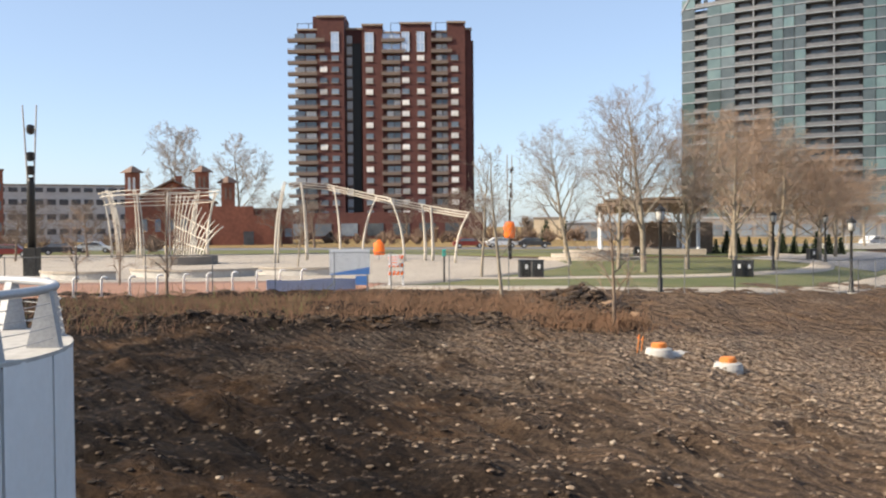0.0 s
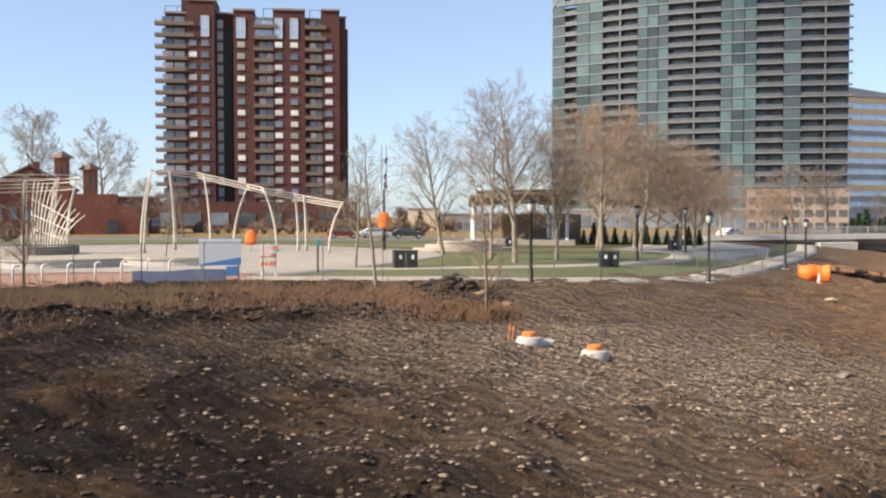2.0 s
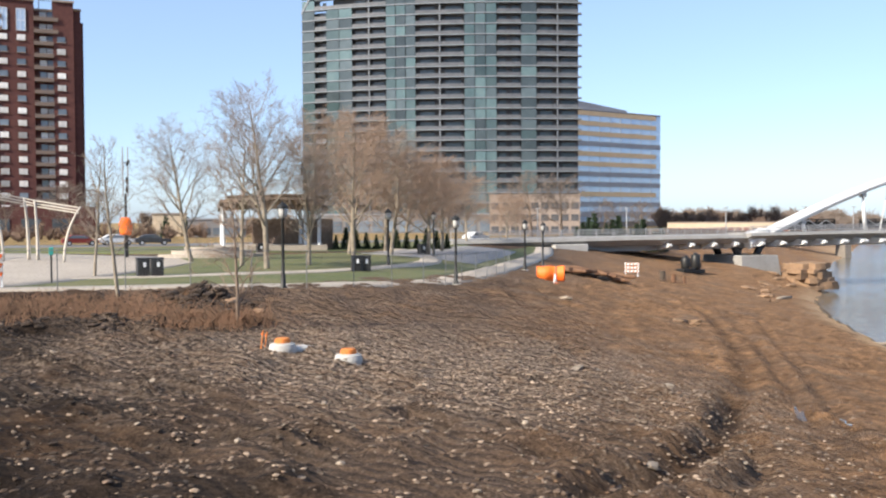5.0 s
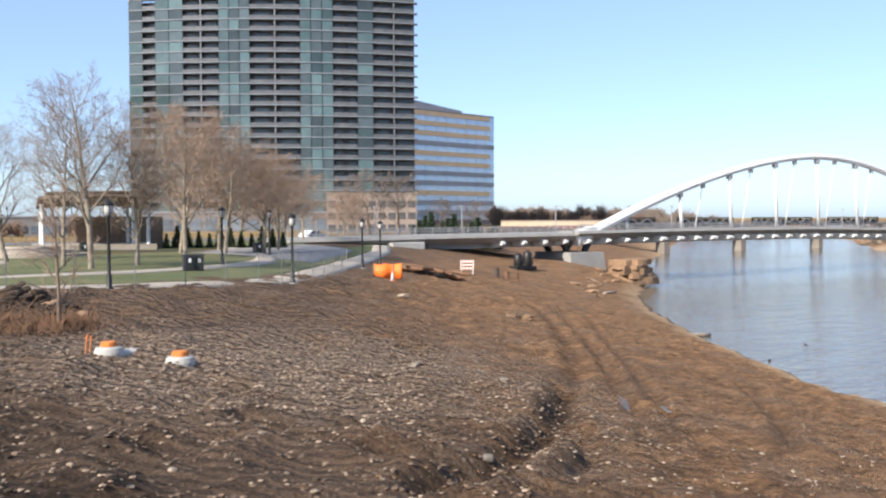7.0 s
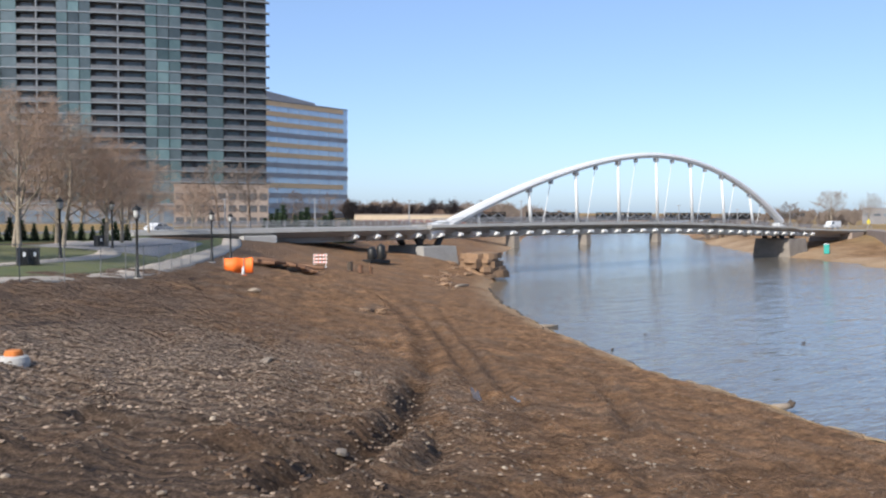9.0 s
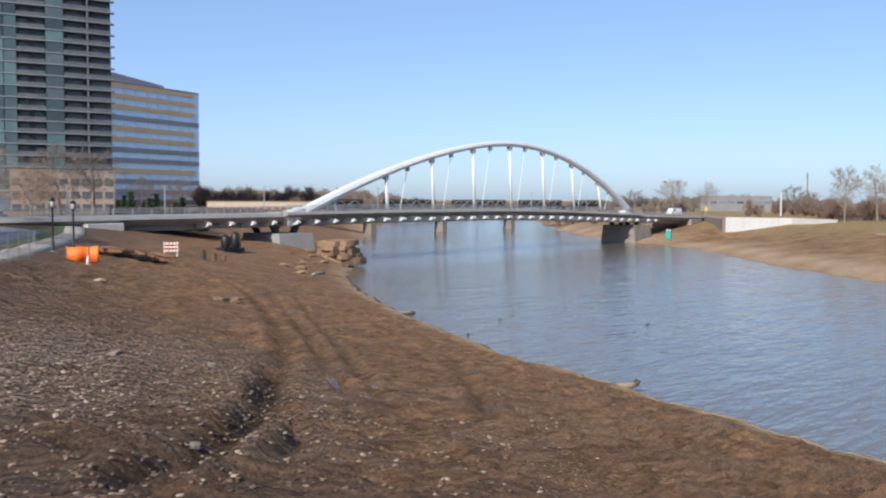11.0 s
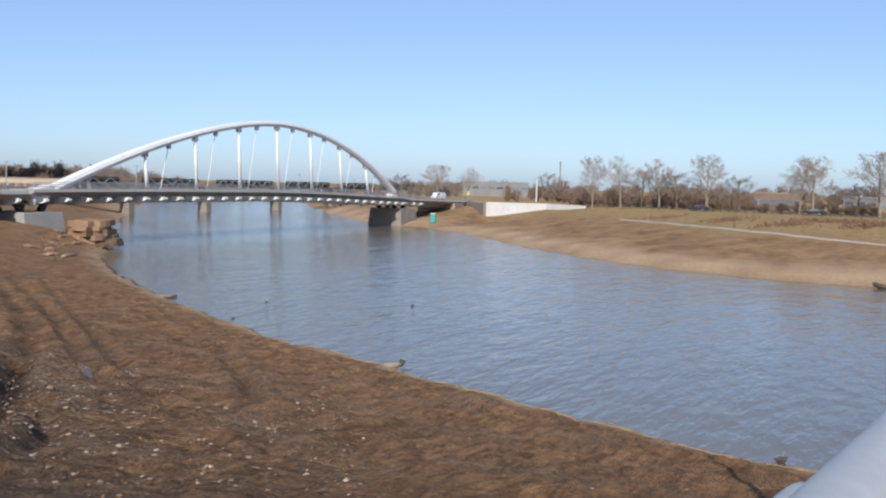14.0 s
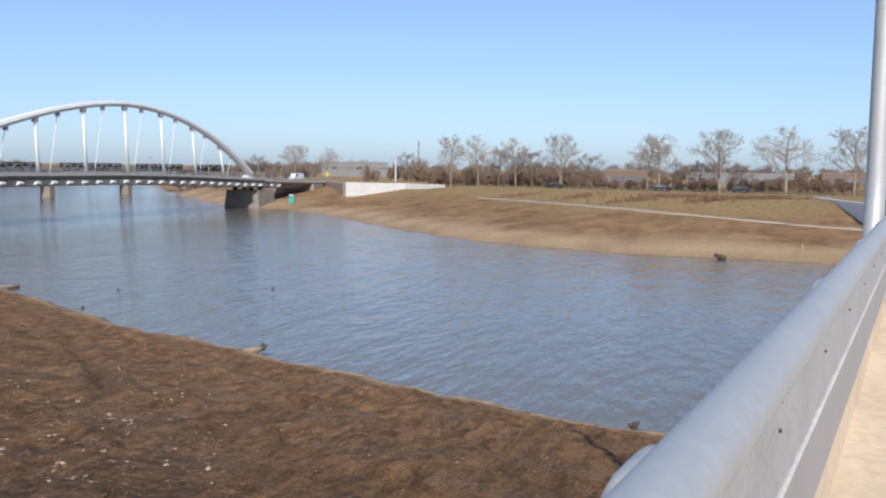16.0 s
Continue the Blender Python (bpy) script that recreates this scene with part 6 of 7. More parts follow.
def manhole(x, y, s, apron, label):
    t = empty("manhole", x, y, land_at(x, y) + 0.05, 12)
    part("cone", Build().lathe([(0.62 * s, -0.3), (0.62 * s, 0.02), (0.56 * s, 0.14), (0.40 * s, 0.17)], n=28), M["concrete"], t, "whitish concrete ring", smooth=False)
    part("collar", Build().lathe([(0.36 * s, 0.16), (0.36 * s, 0.24)], n=24), M["orange_cap"], t, "rusty orange collar")
    part("cover", Build().lathe([(0.33 * s, 0.24), (0.33 * s, 0.28), (0.28 * s, 0.30), (0.06 * s, 0.30)], n=24), M["orange_cap"], t, "orange cast cover")
    if apron:
        part("apron", Build().box((0.45, 0.1, -0.06), (0.9, 0.6, 0.16), 8), M["concrete"], t, "spilled white concrete apron", bevel=0.06)
    return tagged(t, label, "manhole", "manholes")


manhole(5.75, 24.7, 0.60, True, "white concrete manhole with an orange cover and apron")
manhole(7.2, 23.4, 0.60, False, "white concrete manhole with an orange cover")
for x, y, h in ((5.25, 25.0, 0.5), (5.42, 25.3, 0.42)):
    st = empty("survey_stake", x, y, land_at(x, y), 30)
    part("stake", Build().box((0, 0, h / 2 - 0.1), (0.035, 0.02, h + 0.2), 0, 4, 6), M["orange_cap"], st)
    part("flagging", Build().box((0.03, 0, h - 0.1), (0.07, 0.012, 0.08), 0, 0, 30), M["orange"], st)
    tagged(st, "wooden survey stake with orange flagging", "stake", "survey stakes")


# ---- the work site by the bridge ----
def site_clutter():
    f = empty("safety_netting", 35.5, 62.5, land_at(35.5, 62.5), -30)
    rings = []
    for k in np.linspace(-1.1, 1.1, 20):
        w = 0.12 * math.sin(4 * k)
        top = 1.2 - 0.09 * abs(math.sin(2.9 * k + 0.4))
        rings.append([(k, w, 0.0), (k, w + 0.03, 0.0), (k, w + 0.03, top), (k, w, top)])
    part("netting", Build().loft(rings), M["orange"], f, "sagging orange netting", smooth=True)
    for k in (-1.1, -0.4, 0.4, 1.1):
        part("stake", Build().box((k, 0.06, 0.6), (0.05, 0.05, 1.3)), M["log_wood"], f)
    tagged(f, "bright orange safety netting on stakes", "netting")
    cn = empty("traffic_cone", 35.0, 60.9, land_at(35.0, 60.9))
    part("cone", Build().lathe([(0.16, 0.04), (0.03, 0.7)], n=14), M["white_plastic"], cn, smooth=True)
    part("base", Build().box((0, 0, 0.02), (0.4, 0.4, 0.05)), M["orange"], cn)
    tagged(cn, "small white cone beside the netting", "cone")
    rng = random.Random(8)
    for i in range(18):
        x, y = 43.2 + 0.36 * i + rng.uniform(-0.6, 0.6), 72.6 + 0.0 * i + rng.uniform(-0.9, 0.9)
        L = rng.uniform(1.4, 3.0)
        a = radians(-30 + rng.uniform(-40, 40))
        z = land_at(x, y) + 0.16 + 0.2 * (i % 3)
        p0, p1 = Vector((x - math.cos(a) * L / 2, y - math.sin(a) * L / 2, z + 0.1)), Vector((x + math.cos(a) * L / 2, y + math.sin(a) * L / 2, z - 0.05))
        t = mesh_ob("felled_log", Build().tube([p0, p0.lerp(p1, 0.35) + Vector((0, 0, 0.05)), p0.lerp(p1, 0.7), p1], [0.2, 0.24, 0.2, 0.13], 9), M["rust"] if i % 3 else M["dark_wood"], False)
        tagged(t, "rusty brown log in a pile", "log", "pile of logs")
    for k, (x, y, s, mat) in enumerate(((62.8, 85.4, 0.75, "dark_wood"), (64.0, 85.0, 0.65, "rust"), (65.6, 85.2, 0.45, "rust"))):
        t = empty("steel_drum", x, y, land_at(x, y))
        part("shell", Build().lathe([(0.42 * s, 0), (0.45 * s, 0.05), (0.42 * s, 0.4), (0.45 * s, 0.45), (0.42 * s, 0.85), (0.44 * s, 1.3 * s)], n=14), M[mat], t)
        part("rim", Build().lathe([(0.46 * s, 1.28 * s), (0.46 * s, 1.36 * s), (0.3 * s, 1.33 * s)], n=14), M[mat], t)
        tagged(t, "rusty steel drum beside the haul road", "drum", "drums")
    for x, y, h in ((76.8, 99.5, 2.2), (79.6, 101.0, 2.7)):
        t = empty("pump_unit", x, y, land_at(x, y), 15)
        part("skid", Build().box((0, 0, 0.25), (2.4, 1.4, 0.5)), M["black_iron"], t, bevel=0.05)
        part("tank", Build().lathe([(0.55, 0.5), (0.6, 0.6), (0.6, h - 0.4), (0.4, h - 0.15), (0.15, h)], n=14), M["black_iron"], t, smooth=True)
        part("pipe", Build().tube([(0.6, 0, 0.7), (1.0, 0, 0.7), (1.1, 0, 1.3)], 0.14, 8), M["dark_steel"], t)
        tagged(t, "black pump tank on a skid under the bridge", "pump", "pumps")
    t = empty("portable_toilet", 213.5, 101.5, land_at(213.5, 101.5), 20)
    part("cabin", Build().box((0, 0, 1.1), (1.2, 1.2, 2.2)), M["teal"], t, bevel=0.05)
    part("roof", Build().box((0, 0, 2.25), (1.25, 1.25, 0.15)), M["white_plastic"], t, bevel=0.05)
    part("door", Build().box((-0.1, -0.61, 1.05), (0.75, 0.04, 1.8)), M["teal"], t)
    tagged(t, "green portable toilet by the bridge pier", "toilet")
    m = empty("marker_post", 122, -11, land_at(122, -11))
    part("board", Build().box((0, 0, 0.6), (0.45, 0.06, 0.7)), M["yellow"], m)
    part("post", Build().box((0, 0.05, 0.3), (0.08, 0.06, 0.8)), M["log_wood"], m)
    tagged(m, "yellow marker board on the far bank", "marker")
    s = empty("road_sign", 252, 108.5, 6.4, 60)
    part("post", Build().box((0, 0, 0.9), (0.08, 0.08, 1.8)), M["grey_steel"], s)
    part("plate", Build().box((0, -0.06, 1.9), (1.2, 0.05, 1.2), 0, 0, 45), M["yellow"], s)
    tagged(s, "yellow diamond road sign at the bridge end", "road sign")


site_clutter()


def vehicle(x, y, z, rz, mat, label, van=False):
    t = empty("van" if van else "car", x, y, z, rz)
    L, h = (5.2, 2.1) if van else (4.5, 1.42)
    if van:
        prof = [(-2.6, 0.4), (2.6, 0.4), (2.6, 1.1), (2.0, 1.25), (1.5, 2.05), (-2.5, 2.1), (-2.6, 1.9)]
        glass = [(1.55, 1.3), (1.95, 1.28), (1.5, 1.95), (0.6, 1.95), (0.6, 1.3)]
    else:
        prof = [(-2.25, 0.35), (2.25, 0.35), (2.25, 0.75), (1.2, 0.92), (0.55, 1.4), (-1.1, 1.42), (-1.9, 0.98), (-2.25, 0.9)]
        glass = [(-1.6, 0.98), (1.0, 0.95), (0.5, 1.34), (-1.05, 1.36)]
    b = Build().loft([[(px_, -0.85, pz) for px_, pz in prof], [(px_, 0.85, pz) for px_, pz in prof]])
    body = part("body", b, M[mat], t, bevel=0.06)
    part("side_windows", Build().loft([[(px_, -0.87, pz) for px_, pz in glass], [(px_, 0.87, pz) for px_, pz in glass]]), M["pane"], body)
    for sx in (-1.4, 1.4):
        for sy in (-0.78, 0.78):
            w = part("wheel", Build().tube([(sx, sy - 0.1, 0.33), (sx, sy + 0.1, 0.33)], 0.33, 14), M["rubber"], t)
            part("rim", Build().tube([(sx, sy - 0.115, 0.33), (sx, sy + 0.115, 0.33)], 0.19, 10), M["steel"], w)
    return tagged(t, label, "van" if van else "car")


vehicle(243, 114, deck_z(243), 172, "car_white", "pale van parked on the bridge end", True)
for a, d, rz, mat, lb in ((22.4, 118, 20, "car_dark", "dark car parked by the plaza"), (20.6, 126, 10, "car_white", "white car parked on the street"), (25.0, 112, 10, "car_red", "dark red car parked on the street"), (-1.6, 130, 5, "car_red", "dark red car parked by the tower"), (-3.6, 131, 5, "car_white", "pale car on the street"), (-5.6, 128, 0, "car_dark", "dark car on the street"), (-25.0, 136, 30, "car_white", "white car by the bridge approach")):
    x, y = bearing(a, d)
    vehicle(x, y, land_at(x, y) + 0.05, rz, mat, lb)
for a, d, mat, lb in ((-80.6, 220, "car_dark", "dark car parked behind the bank"), (-87.0, 212, "car_dark", "dark car parked behind the bank fence"), (-91.5, 210, "car_dark", "dark car parked behind the bank fence")):
    x, y = bearing(a, d)
    vehicle(x, y, land_at(x, y), 70, mat, lb)


def bank_fence():
    line = smooth_line([(236, 66), (224, 50), (213, 34), (206, 20), (201, 7), (196.5, -4), (194.5, -18), (190, -45)], 60)
    t = empty("bank_railing")
    zs = [land_at(x, y) for x, y in line]
    for h in (0.35, 0.7, 1.05):
        part("rail", Build().tube([(x, y, z + h) for (x, y), z in zip(line, zs)], 0.05, 5), M["dark_steel"], t)
    pm = Build().box((0, 0, 0.5), (0.1, 0.1, 1.15)).mesh("post", M["dark_steel"])
    for (x, y), z in zip(line, zs):
        part("post", pm, None, t, m=pose(float(x), float(y), z))
    tagged(t, "dark metal railing on top of the far bank", "railing")
    rings = []
    for wx, wy in ((176, -17.2), (165, -18.0), (156, -18.8), (143, -20.4), (132, -22.0)):
        z0 = land_at(wx, wy) - 1.5
        rings.append([(wx, wy, z0), (wx, wy - 0.7, z0), (wx, wy - 0.7, 6.5), (wx, wy, 6.5)])
    w = Build().loft(rings)
    tagged(mesh_ob("wall_abutment", w, M["white_panel"]), "pale concrete abutment wall", "wall", kind="structure")
    px_, py_ = bearing(-72.3, 300)
    p = empty("utility_pole", px_, py_, land_at(px_, py_), 30)
    part("pole", Build().lathe([(0.2, 0), (0.14, 13)], n=8), M["bark"], p)
    for z in (11.8, 12.6):
        part("crossarm", Build().box((0, 0, z), (2.6, 0.14, 0.16)), M["bark"], p)
    tagged(p, "wooden utility pole with crossarms", "utility pole")
    lx, ly = bearing(-70.9, 290)
    p2 = empty("utility_pole", lx, ly, land_at(lx, ly), 30)
    part("pole", Build().lathe([(0.25, 0), (0.2, 7)], n=8), M["slab_white"], p2)
    tagged(p2, "pale pole beside the far road", "pole")


bank_fence()


# ---- shore: driftwood, rocks ----
def driftwood(x, y, L, r, rz, tilt, mat, label, root=False):
    t = empty("driftwood_log", x, y, max(land_at(x, y), 0.02) + r * 0.6, rz)
    part("log", Build().tube([(-L / 2, 0, 0), (-L / 6, 0.06, 0.05), (L / 5, -0.03, 0.03 + tilt * 0.3), (L / 2, 0, tilt)], [r * 0.8, r, r * 0.95, r * 0.7], 10), M[mat], t, smooth=True)
    if root:
        rr = random.Random(int(x * 3))
        for k in range(7):
            a, q = rr.uniform(-0.3, 3.4), rr.uniform(0.12, 0.34)
            part("root", Build().tube([(L / 2 - 0.1, 0, tilt), (L / 2 + 0.05, 0.5 * q * math.cos(a), tilt + 0.4 * q * math.sin(a)), (L / 2 + rr.uniform(-0.1, 0.25), q * math.cos(a), tilt + q * math.sin(a))], [r * 0.95, r * 0.7, 0.05], 6), M["dark_wood"], t)
    return tagged(t, label, "driftwood", "driftwood on the shore")


driftwood(45.2, 23.9, 1.7, 0.20, -20, 0.1, "log_wood", "pale driftwood log with a dark root end at the water", True)
driftwood(37.0, 2.6, 1.2, 0.15, 10, 0.12, "dark_wood", "dark stump with roots at the water's edge", True)
driftwood(63.6, 56.6, 3.0, 0.16, -15, 0.0, "log_wood", "pale driftwood log at the water's edge")
driftwood(79, 84, 3.4, 0.2, 20, 0.0, "log_wood", "pale timber lying on the bank")
driftwood(118.0, -1.3, 1.4, 0.3, 60, 0.2, "dark_wood", "dark drift stump on the far shore", True)
for x, y, rz, L in ((57.2, 43.9, 30, 0.9), (66.5, 47.5, 10, 0.5), (72, 36, 0, 0.5), (50.8, 35.0, 40, 0.8)):
    driftwood(x, y, L, 0.06, rz, 0.0, "dark_wood", "small dark branch floating by the shore")


def sticks():
    rng = random.Random(12)
    b = Build()
    for i in range(420):
        k = rng.uniform(0, 1)
        q = np.array(SHORE_E[2:10])
        s = k * (len(q) - 1) * rng.random()
        j = int(s)
        p = q[j] * (1 - (s - j)) + q[min(j + 1, len(q) - 1)] * (s - j)
        x, y = float(p[0]) - rng.uniform(0.2, 1.6), float(p[1]) + rng.uniform(-0.5, 0.5)
        L, a = rng.uniform(0.3, 1.4), radians(62) + rng.gauss(0, 0.5)
        dx, dy = math.cos(a) * L / 2, math.sin(a) * L / 2
        b.tube([(x - dx, y - dy, land_at(x - dx, y - dy) + 0.06), (x, y, land_at(x, y) + 0.09), (x + dx, y + dy, land_at(x + dx, y + dy) + 0.06)], rng.uniform(0.012, 0.035), 4)
    d = Build()
    for i in range(500):
        q = np.array(SHORE_E[2:10])
        s = rng.uniform(0, len(q) - 1.01)
        j = int(s)
        p = q[j] * (1 - (s - j)) + q[j + 1] * (s - j)
        x, y = float(p[0]) - rng.uniform(-0.1, 0.35), float(p[1])
        L, a = rng.uniform(0.3, 1.2), radians(60) + rng.gauss(0, 0.3)
        dx, dy = math.cos(a) * L / 2, math.sin(a) * L / 2
        d.tube([(x - dx, y - dy, max(0.03, land_at(x - dx, y - dy))), (x + dx, y + dy, max(0.05, land_at(x + dx, y + dy)) + 0.05)], rng.uniform(0.05, 0.13), 5)
    tagged(mesh_ob("dark_drift", d, M["dark_wood"]), "dark wet drift line along the shore", "driftwood", kind="stuff")
    tagged(mesh_ob("drift_sticks", b, M["straw"]), "washed-up reeds and sticks along the shore", "driftwood", kind="stuff")


sticks()


def rock_mesh(seed, mat):
    rng = random.Random(seed)
    bm = bmesh.new()
    bmesh.ops.create_icosphere(bm, subdivisions=1, radius=0.5)
    for v in bm.verts:
        v.co *= rng.uniform(0.7, 1.15)
        v.co.z *= 0.65
    me = bpy.data.meshes.new("stone")
    bm.to_mesh(me)
    bm.free()
    me.materials.append(mat)
    return me


ROCKS = [rock_mesh(60 + i, M["limestone"]) for i in range(5)]
SHAPES = []
for me in ROCKS:
    SHAPES.append((np.array([v.co[:] for v in me.vertices]), [tuple(p.vertices) for p in me.polygons]))


def ground_z(x, y):
    return float((land(np.array([x]), np.array([y])) + relief(np.array([x]), np.array([y])))[0])


BANK = [rock_mesh(160 + i, M["bank_rock"]) for i in range(4)]


def big_rock(x, y, s, label, bank=False):
    ob = new("boulder", BANK[int(x * 7) % 4] if bank else ROCKS[int(x * 7) % 5])
    ob.matrix_basis = pose(x, y, ground_z(x, y) + 0.04 * s, 10, 5, x * 40) @ Matrix.Diagonal((s * 1.5, s, s * 0.62, 1))
    return tagged(ob, label, "boulder", "boulders")


def rock_ledge():
    """Layered ledge of rock and earth beside the bridge pier."""
    rng = random.Random(31)
    t = empty("rock_ledge", 102.5, 104.5, 0, 38)
    z = 0.6
    for i in range(6):
        h = rng.uniform(0.45, 0.8)
        ax, ay = 6.4 - 0.35 * i + rng.uniform(-0.5, 0.5), 4.2 - 0.3 * i + rng.uniform(-0.4, 0.4)
        low, top = [], []
        for k in range(22):
            a = 2 * math.pi * k / 22
            q = rng.uniform(0.86, 1.12)
            low.append((ax * q * math.cos(a), ay * q * math.sin(a), z - 0.1))
            q *= rng.uniform(0.93, 1.0)
            top.append((ax * q * math.cos(a), ay * q * math.sin(a), z + h + rng.uniform(-0.12, 0.12)))
        part("layer", Build().loft([low, top]), M["bank_rock"], t)
        z += h
    return tagged(t, "layered ledge of tan rock beside the bridge pier", "rock ledge")


rock_ledge()


def puddle(x, y, L, w, rz):
    b = Build()
    c, s_ = math.cos(radians(rz)), math.sin(radians(rz))
    n = 14
    b.v.append((x, y, ground_z(x, y) + 0.02))
    for k in range(n):
        a = 2 * math.pi * k / n
        q = 1 + 0.2 * math.sin(3 * a + x)
        dx, dy = L / 2 * q * math.cos(a), w / 2 * q * math.sin(a)
        vx, vy = x + c * dx - s_ * dy, y + s_ * dx + c * dy
        b.v.append((vx, vy, ground_z(vx, vy) + 0.015))
        b.f.append((0, 1 + k, 1 + (k + 1) % n))
    tagged(mesh_ob("puddle", b, M["puddle"], True), "small wet puddle in a wheel rut", "puddle", "puddles")


M["puddle"] = material("puddle", (0.10, 0.075, 0.055), (0.14, 0.105, 0.08), 2.0, 0.06, spec=0.6)
puddle(20.85, 21.5, 1.5, 0.30, 55)
puddle(21.95, 20.8, 0.9, 0.25, 60)

rk = random.Random(77)
for i in range(34):
    x, y = 72 + 1.0 * i + rk.uniform(-2.5, 1.5), 79.5 + 0.98 * i + rk.uniform(-1.0, 2.5)
    big_rock(x, y, rk.uniform(0.35, 1.5), "tan limestone boulder on the river bank", True)
for i in range(7):
    big_rock(100 + rk.uniform(0, 9), 104 + rk.uniform(0, 12), rk.uniform(2.0, 4.5), "large tan rock ledge beside the bridge pier", True)
for x, y, s in ((5.6, 37.5, 0.9), (6.4, 35.8, 0.7), (5.9, 34.2, 0.8), (6.8, 33.0, 0.6), (37.1, 48.6, 1.3), (37.8, 48.0, 0.8), (38.6, 48.9, 0.9)):
    big_rock(x, y, s, "brown rock half buried in the earth", True)


for x, y, s in ((14.2, 23.4, 0.42), (14.9, 23.5, 0.36), (29.5, 50.0, 0.8), (9.7, 13.5, 0.30), (16.8, 22.6, 0.3), (18.6, 22.2, 0.28)):
    big_rock(x, y, s, "pale stone lying on the graded earth")


def scatter(name, seed, count, spot, size, mat, label, category, flat=0.7):
    """Many small lumps pressed into the earth, one mesh."""
    rng = np.random.RandomState(seed)
    x, y = spot(rng, count)
    keep = shore_distance(x, y, SHORE_E) > 0.6
    x, y = x[keep], y[keep]
    s = size[0] + (size[1] - size[0]) * rng.rand(len(x)) ** 3
    z = land(x, y) + relief(x, y)
    vs, fs, k = [], [], 0
    for i in range(len(x)):
        v, f = SHAPES[i % 5]
        a = rng.rand() * 6.283
        c, sn = math.cos(a), math.sin(a)
        st = 0.8 + 0.5 * rng.rand()
        p = np.stack([(v[:, 0] * c - v[:, 1] * sn) * s[i] * st + x[i], (v[:, 0] * sn + v[:, 1] * c) * s[i] + y[i], v[:, 2] * s[i] * flat + z[i] + 0.08 * s[i]], 1)
        vs.append(p)
        fs += [(q[0] + k, q[1] + k, q[2] + k) for q in f]
        k += len(v)
    me = bpy.data.meshes.new(name)
    me.from_pydata(np.concatenate(vs).tolist(), [], fs)
    me.materials.append(mat)
    return tagged(new(name, me), label, category, kind="stuff")


def fan(lo, hi, d0, d1):
    """Spots over a sector before the bridge, denser near it."""
    def f(rng, n):
        a, d = np.radians(lo + (hi - lo) * rng.rand(n)), d0 + (d1 - d0) * rng.rand(n) ** 0.9
        return -np.sin(a) * d, np.cos(a) * d
    return f


def island(m, amount=0.5):
    n, l = m.node_tree.nodes, m.node_tree.links
    p = n["Principled BSDF"]
    src = p.inputs["Base Color"].links[0].from_socket
    g = n.new("ShaderNodeNewGeometry")
    mr = n.new("ShaderNodeMapRange")
    mr.inputs[3].default_value, mr.inputs[4].default_value = 1 - amount, 1 + amount
    l.new(g.outputs["Random Per Island"], mr.inputs[0])
    hs = n.new("ShaderNodeHueSaturation")
    l.new(mr.outputs[0], hs.inputs["Value"])
    l.new(src, hs.inputs["Color"])
    l.new(hs.outputs[0], p.inputs["Base Color"])
    return m


M["pebble"] = island(material("pebble", (0.29, 0.215, 0.155), (0.16, 0.115, 0.08), 2.0, 0.9), 0.75)
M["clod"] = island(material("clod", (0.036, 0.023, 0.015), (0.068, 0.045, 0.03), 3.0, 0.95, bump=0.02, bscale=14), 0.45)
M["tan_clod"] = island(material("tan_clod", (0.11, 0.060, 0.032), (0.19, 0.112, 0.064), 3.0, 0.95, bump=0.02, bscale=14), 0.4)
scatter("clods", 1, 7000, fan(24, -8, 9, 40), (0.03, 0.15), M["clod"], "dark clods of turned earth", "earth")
scatter("bank_clods", 8, 1500, lambda r, n: (-13 + 18 * r.rand(n), 29.5 + 0.9 * r.randn(n)), (0.06, 0.32), M["clod"], "dark clods pushed up before the weeds", "earth")
M["brown_clod"] = island(material("brown_clod", (0.115, 0.076, 0.052), (0.18, 0.122, 0.085), 3.0, 0.95, bump=0.02, bscale=14), 0.5)
scatter("brown_clods", 6, 6500, fan(-2, -40, 9, 44), (0.03, 0.14), M["brown_clod"], "brown clods of turned earth", "earth")
scatter("heap_clods", 9, 800, lambda r, n: (5.4 + 0.8 * r.randn(n), 36.3 + 1.9 * r.randn(n)), (0.10, 0.55), M["clod"], "heap of dark clods at the weeds' edge", "earth")
scatter("tan_clods", 2, 6000, fan(-28, -92, 9, 62), (0.03, 0.13), M["tan_clod"], "tan clods along the haul road", "earth")
scatter("pebbles", 3, 5500, fan(10, -60, 9, 46), (0.02, 0.13), M["pebble"], "pale stones strewn over the earth", "stones")
scatter("rubble", 4, 9000, lambda r, n: (9.5 + 4.5 * r.randn(n), 20.5 + 4.2 * r.randn(n)), (0.03, 0.13), M["pebble"], "pale crushed stone round the manholes", "stones")
scatter("shore_pebbles", 5, 1500, fan(-55, -92, 20, 62), (0.02, 0.10), M["pebble"], "pale stones near the water", "stones")


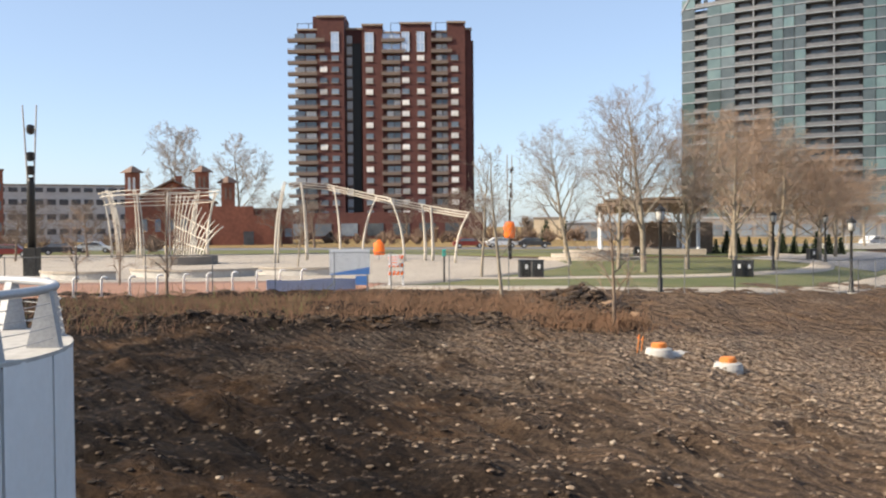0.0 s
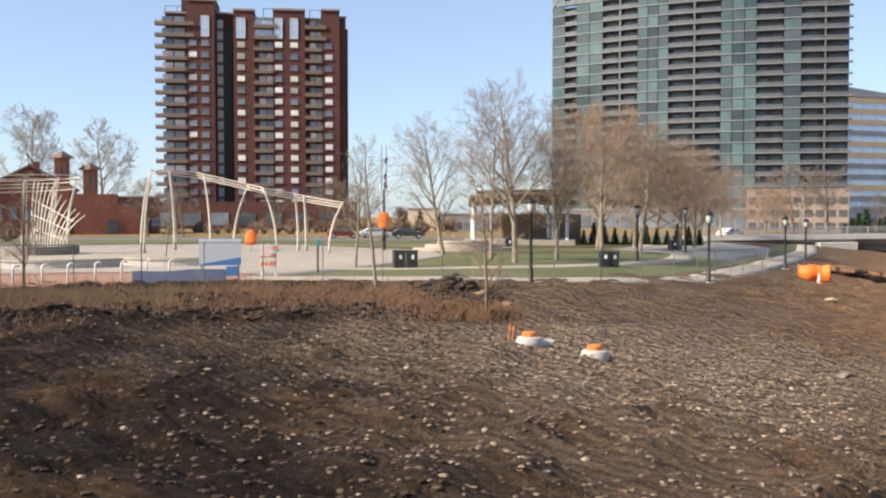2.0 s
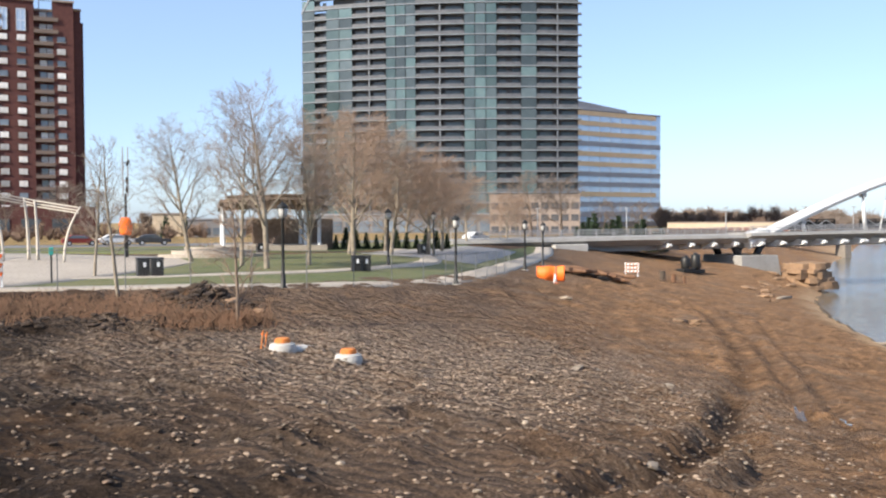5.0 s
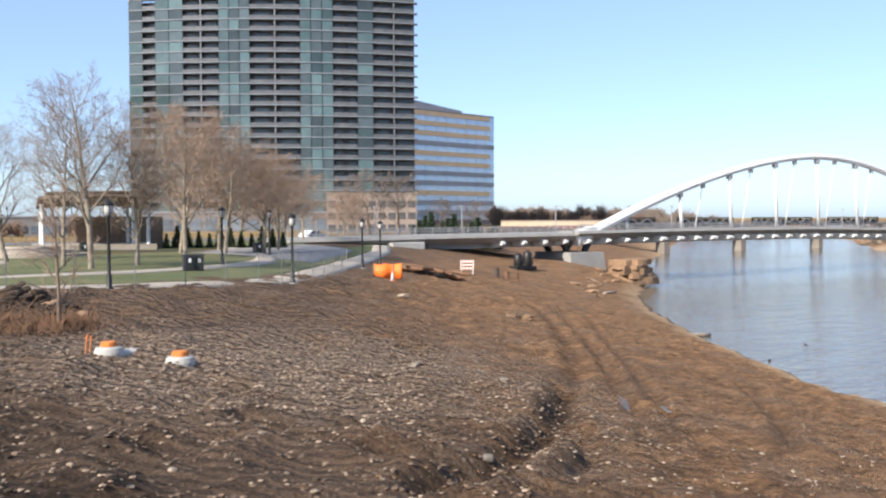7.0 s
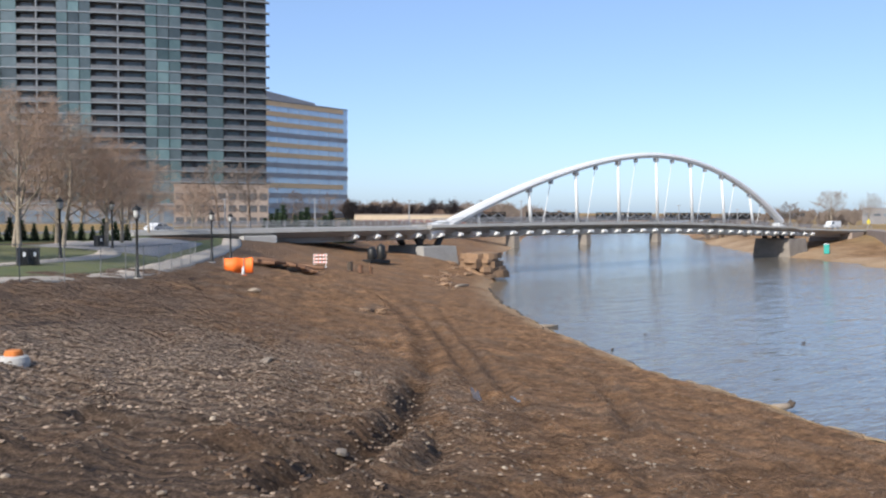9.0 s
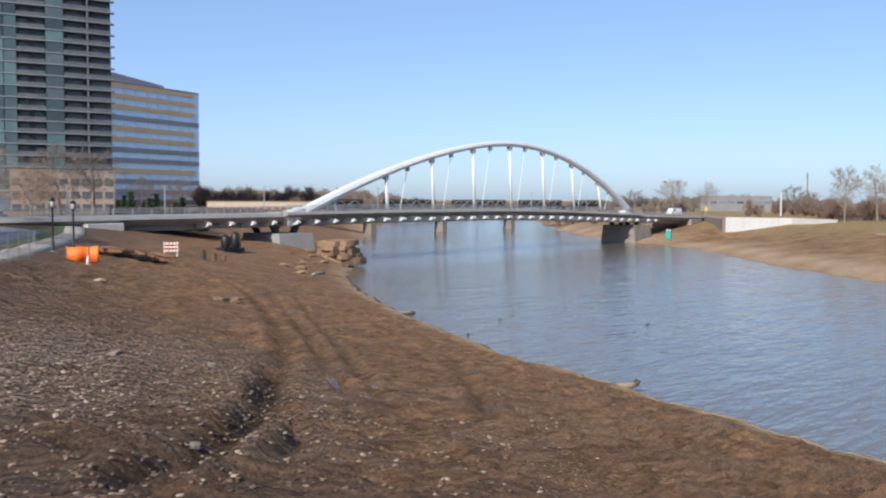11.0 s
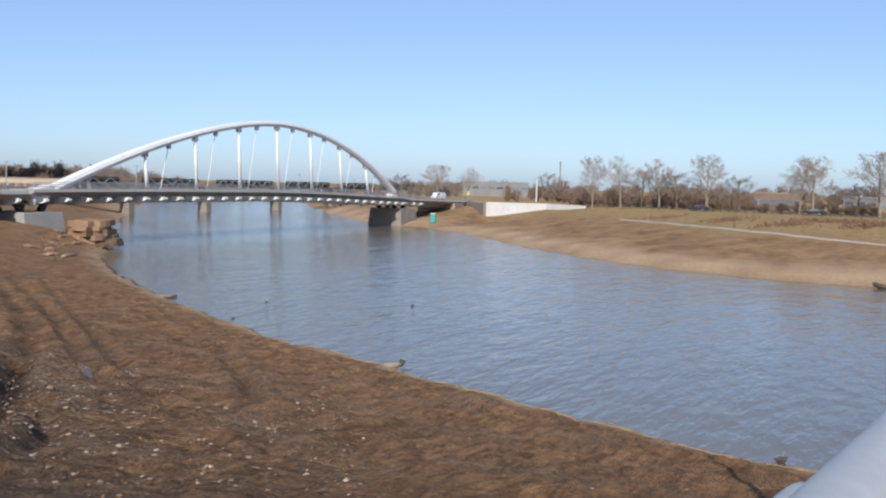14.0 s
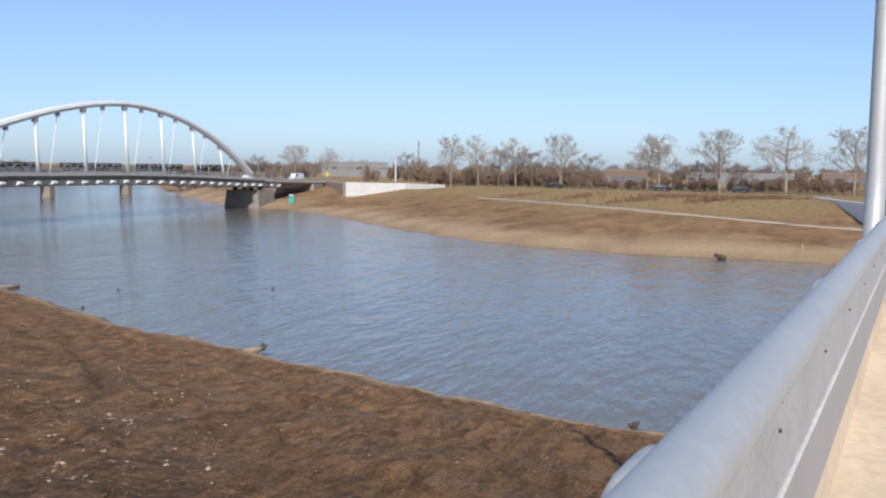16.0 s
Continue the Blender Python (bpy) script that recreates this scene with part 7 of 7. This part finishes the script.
def weeds():
    rng = random.Random(4)
    b, g = Build(), Build()
    patches = [(-11, 31.5, 4.5, 5.0), (-6, 34, 5, 4.5), (-1, 35, 5, 4.0), (3.5, 32.5, 2.6, 3.2), (-3, 38.5, 7, 2.6), (-12, 36.5, 5, 3), (5.0, 30.6, 1.6, 1.3)]
    for cx, cy, sx, sy in patches:
        for i in range(1500):
            x, y = rng.gauss(cx, sx * 0.55), rng.gauss(cy, sy * 0.5)
            if y > 43 + 0.12 * x or x < -16 or y < 26:
                continue
            z = land_at(x, y) + 0.02
            h = rng.uniform(0.08, 0.42) * (1.7 if rng.random() < 0.08 else 0.9) * (0.6 + 0.7 * abs(math.sin(x * 1.1 + 2 * math.sin(y * 0.9))))
            a, k = rng.uniform(0, 6.283), rng.uniform(0.2, 1.0) * h
            t = (x + math.cos(a) * k, y + math.sin(a) * k, z + h)
            (g if rng.random() < 0.12 and x < -5 else b).tube([(x, y, z), (x + math.cos(a) * k * 0.35, y + math.sin(a) * k * 0.35, z + h * 0.6), t], [0.012, 0.012, 0.004], 3, False)
            if rng.random() < 0.6:
                a2 = rng.uniform(0, 6.283)
                b.tube([(x, y, z + h * 0.35), (x + math.cos(a2) * h * 0.35, y + math.sin(a2) * h * 0.35, z + h * rng.uniform(0.6, 0.95))], [0.009, 0.003], 3, False)
    tagged(mesh_ob("dry_weeds", b, M["weed"]), "reddish brown dead weeds on the bank", "weeds", kind="stuff")
    tagged(mesh_ob("green_weeds", g, M["grass"]), "sparse green weeds among dead stems", "weeds", kind="stuff")


weeds()


def far_shrubs():
    rng = random.Random(19)
    b = Build()
    for a, d in ((-82.3, 178), (-86.8, 170), (-88.6, 168), (-85.6, 165), (-91.2, 166), (-93.5, 168), (-78.5, 195), (-89.9, 160)):
        x0, y0 = bearing(a, d)
        for i in range(150):
            x, y = rng.gauss(x0, 1.2), rng.gauss(y0, 2.2)
            z = land_at(x, y)
            h = rng.uniform(0.2, 0.7)
            b.tube([(x, y, z), (x + rng.uniform(-0.4, 0.4), y + rng.uniform(-0.4, 0.4), z + h)], [0.14, 0.04], 3, False)
    tagged(mesh_ob("bank_shrubs", b, M["weed"]), "low dull shrubs on the far slope", "shrubs", kind="stuff")


far_shrubs()

# stones that lie singly on the earth
gr = bpy.data.objects["ground"]
rs = random.Random(90)
made = 0
while made < 260:
    a, d = radians(rs.uniform(-58, 18)), rs.uniform(10, 34)
    x, y = -math.sin(a) * d, math.cos(a) * d
    if float(shore_distance(np.array([x]), np.array([y]), SHORE_E)[0]) < 2:
        continue
    s = 0.04 + 0.14 * rs.random() ** 3
    part("stone", ROCKS[made % 5], None, gr, m=pose(x, y, ground_z(x, y) + 0.06 * s, rs.uniform(-20, 20), rs.uniform(-20, 20), rs.uniform(0, 360)) @ Matrix.Diagonal((s * 1.25, s, s * 0.85, 1)))
    made += 1
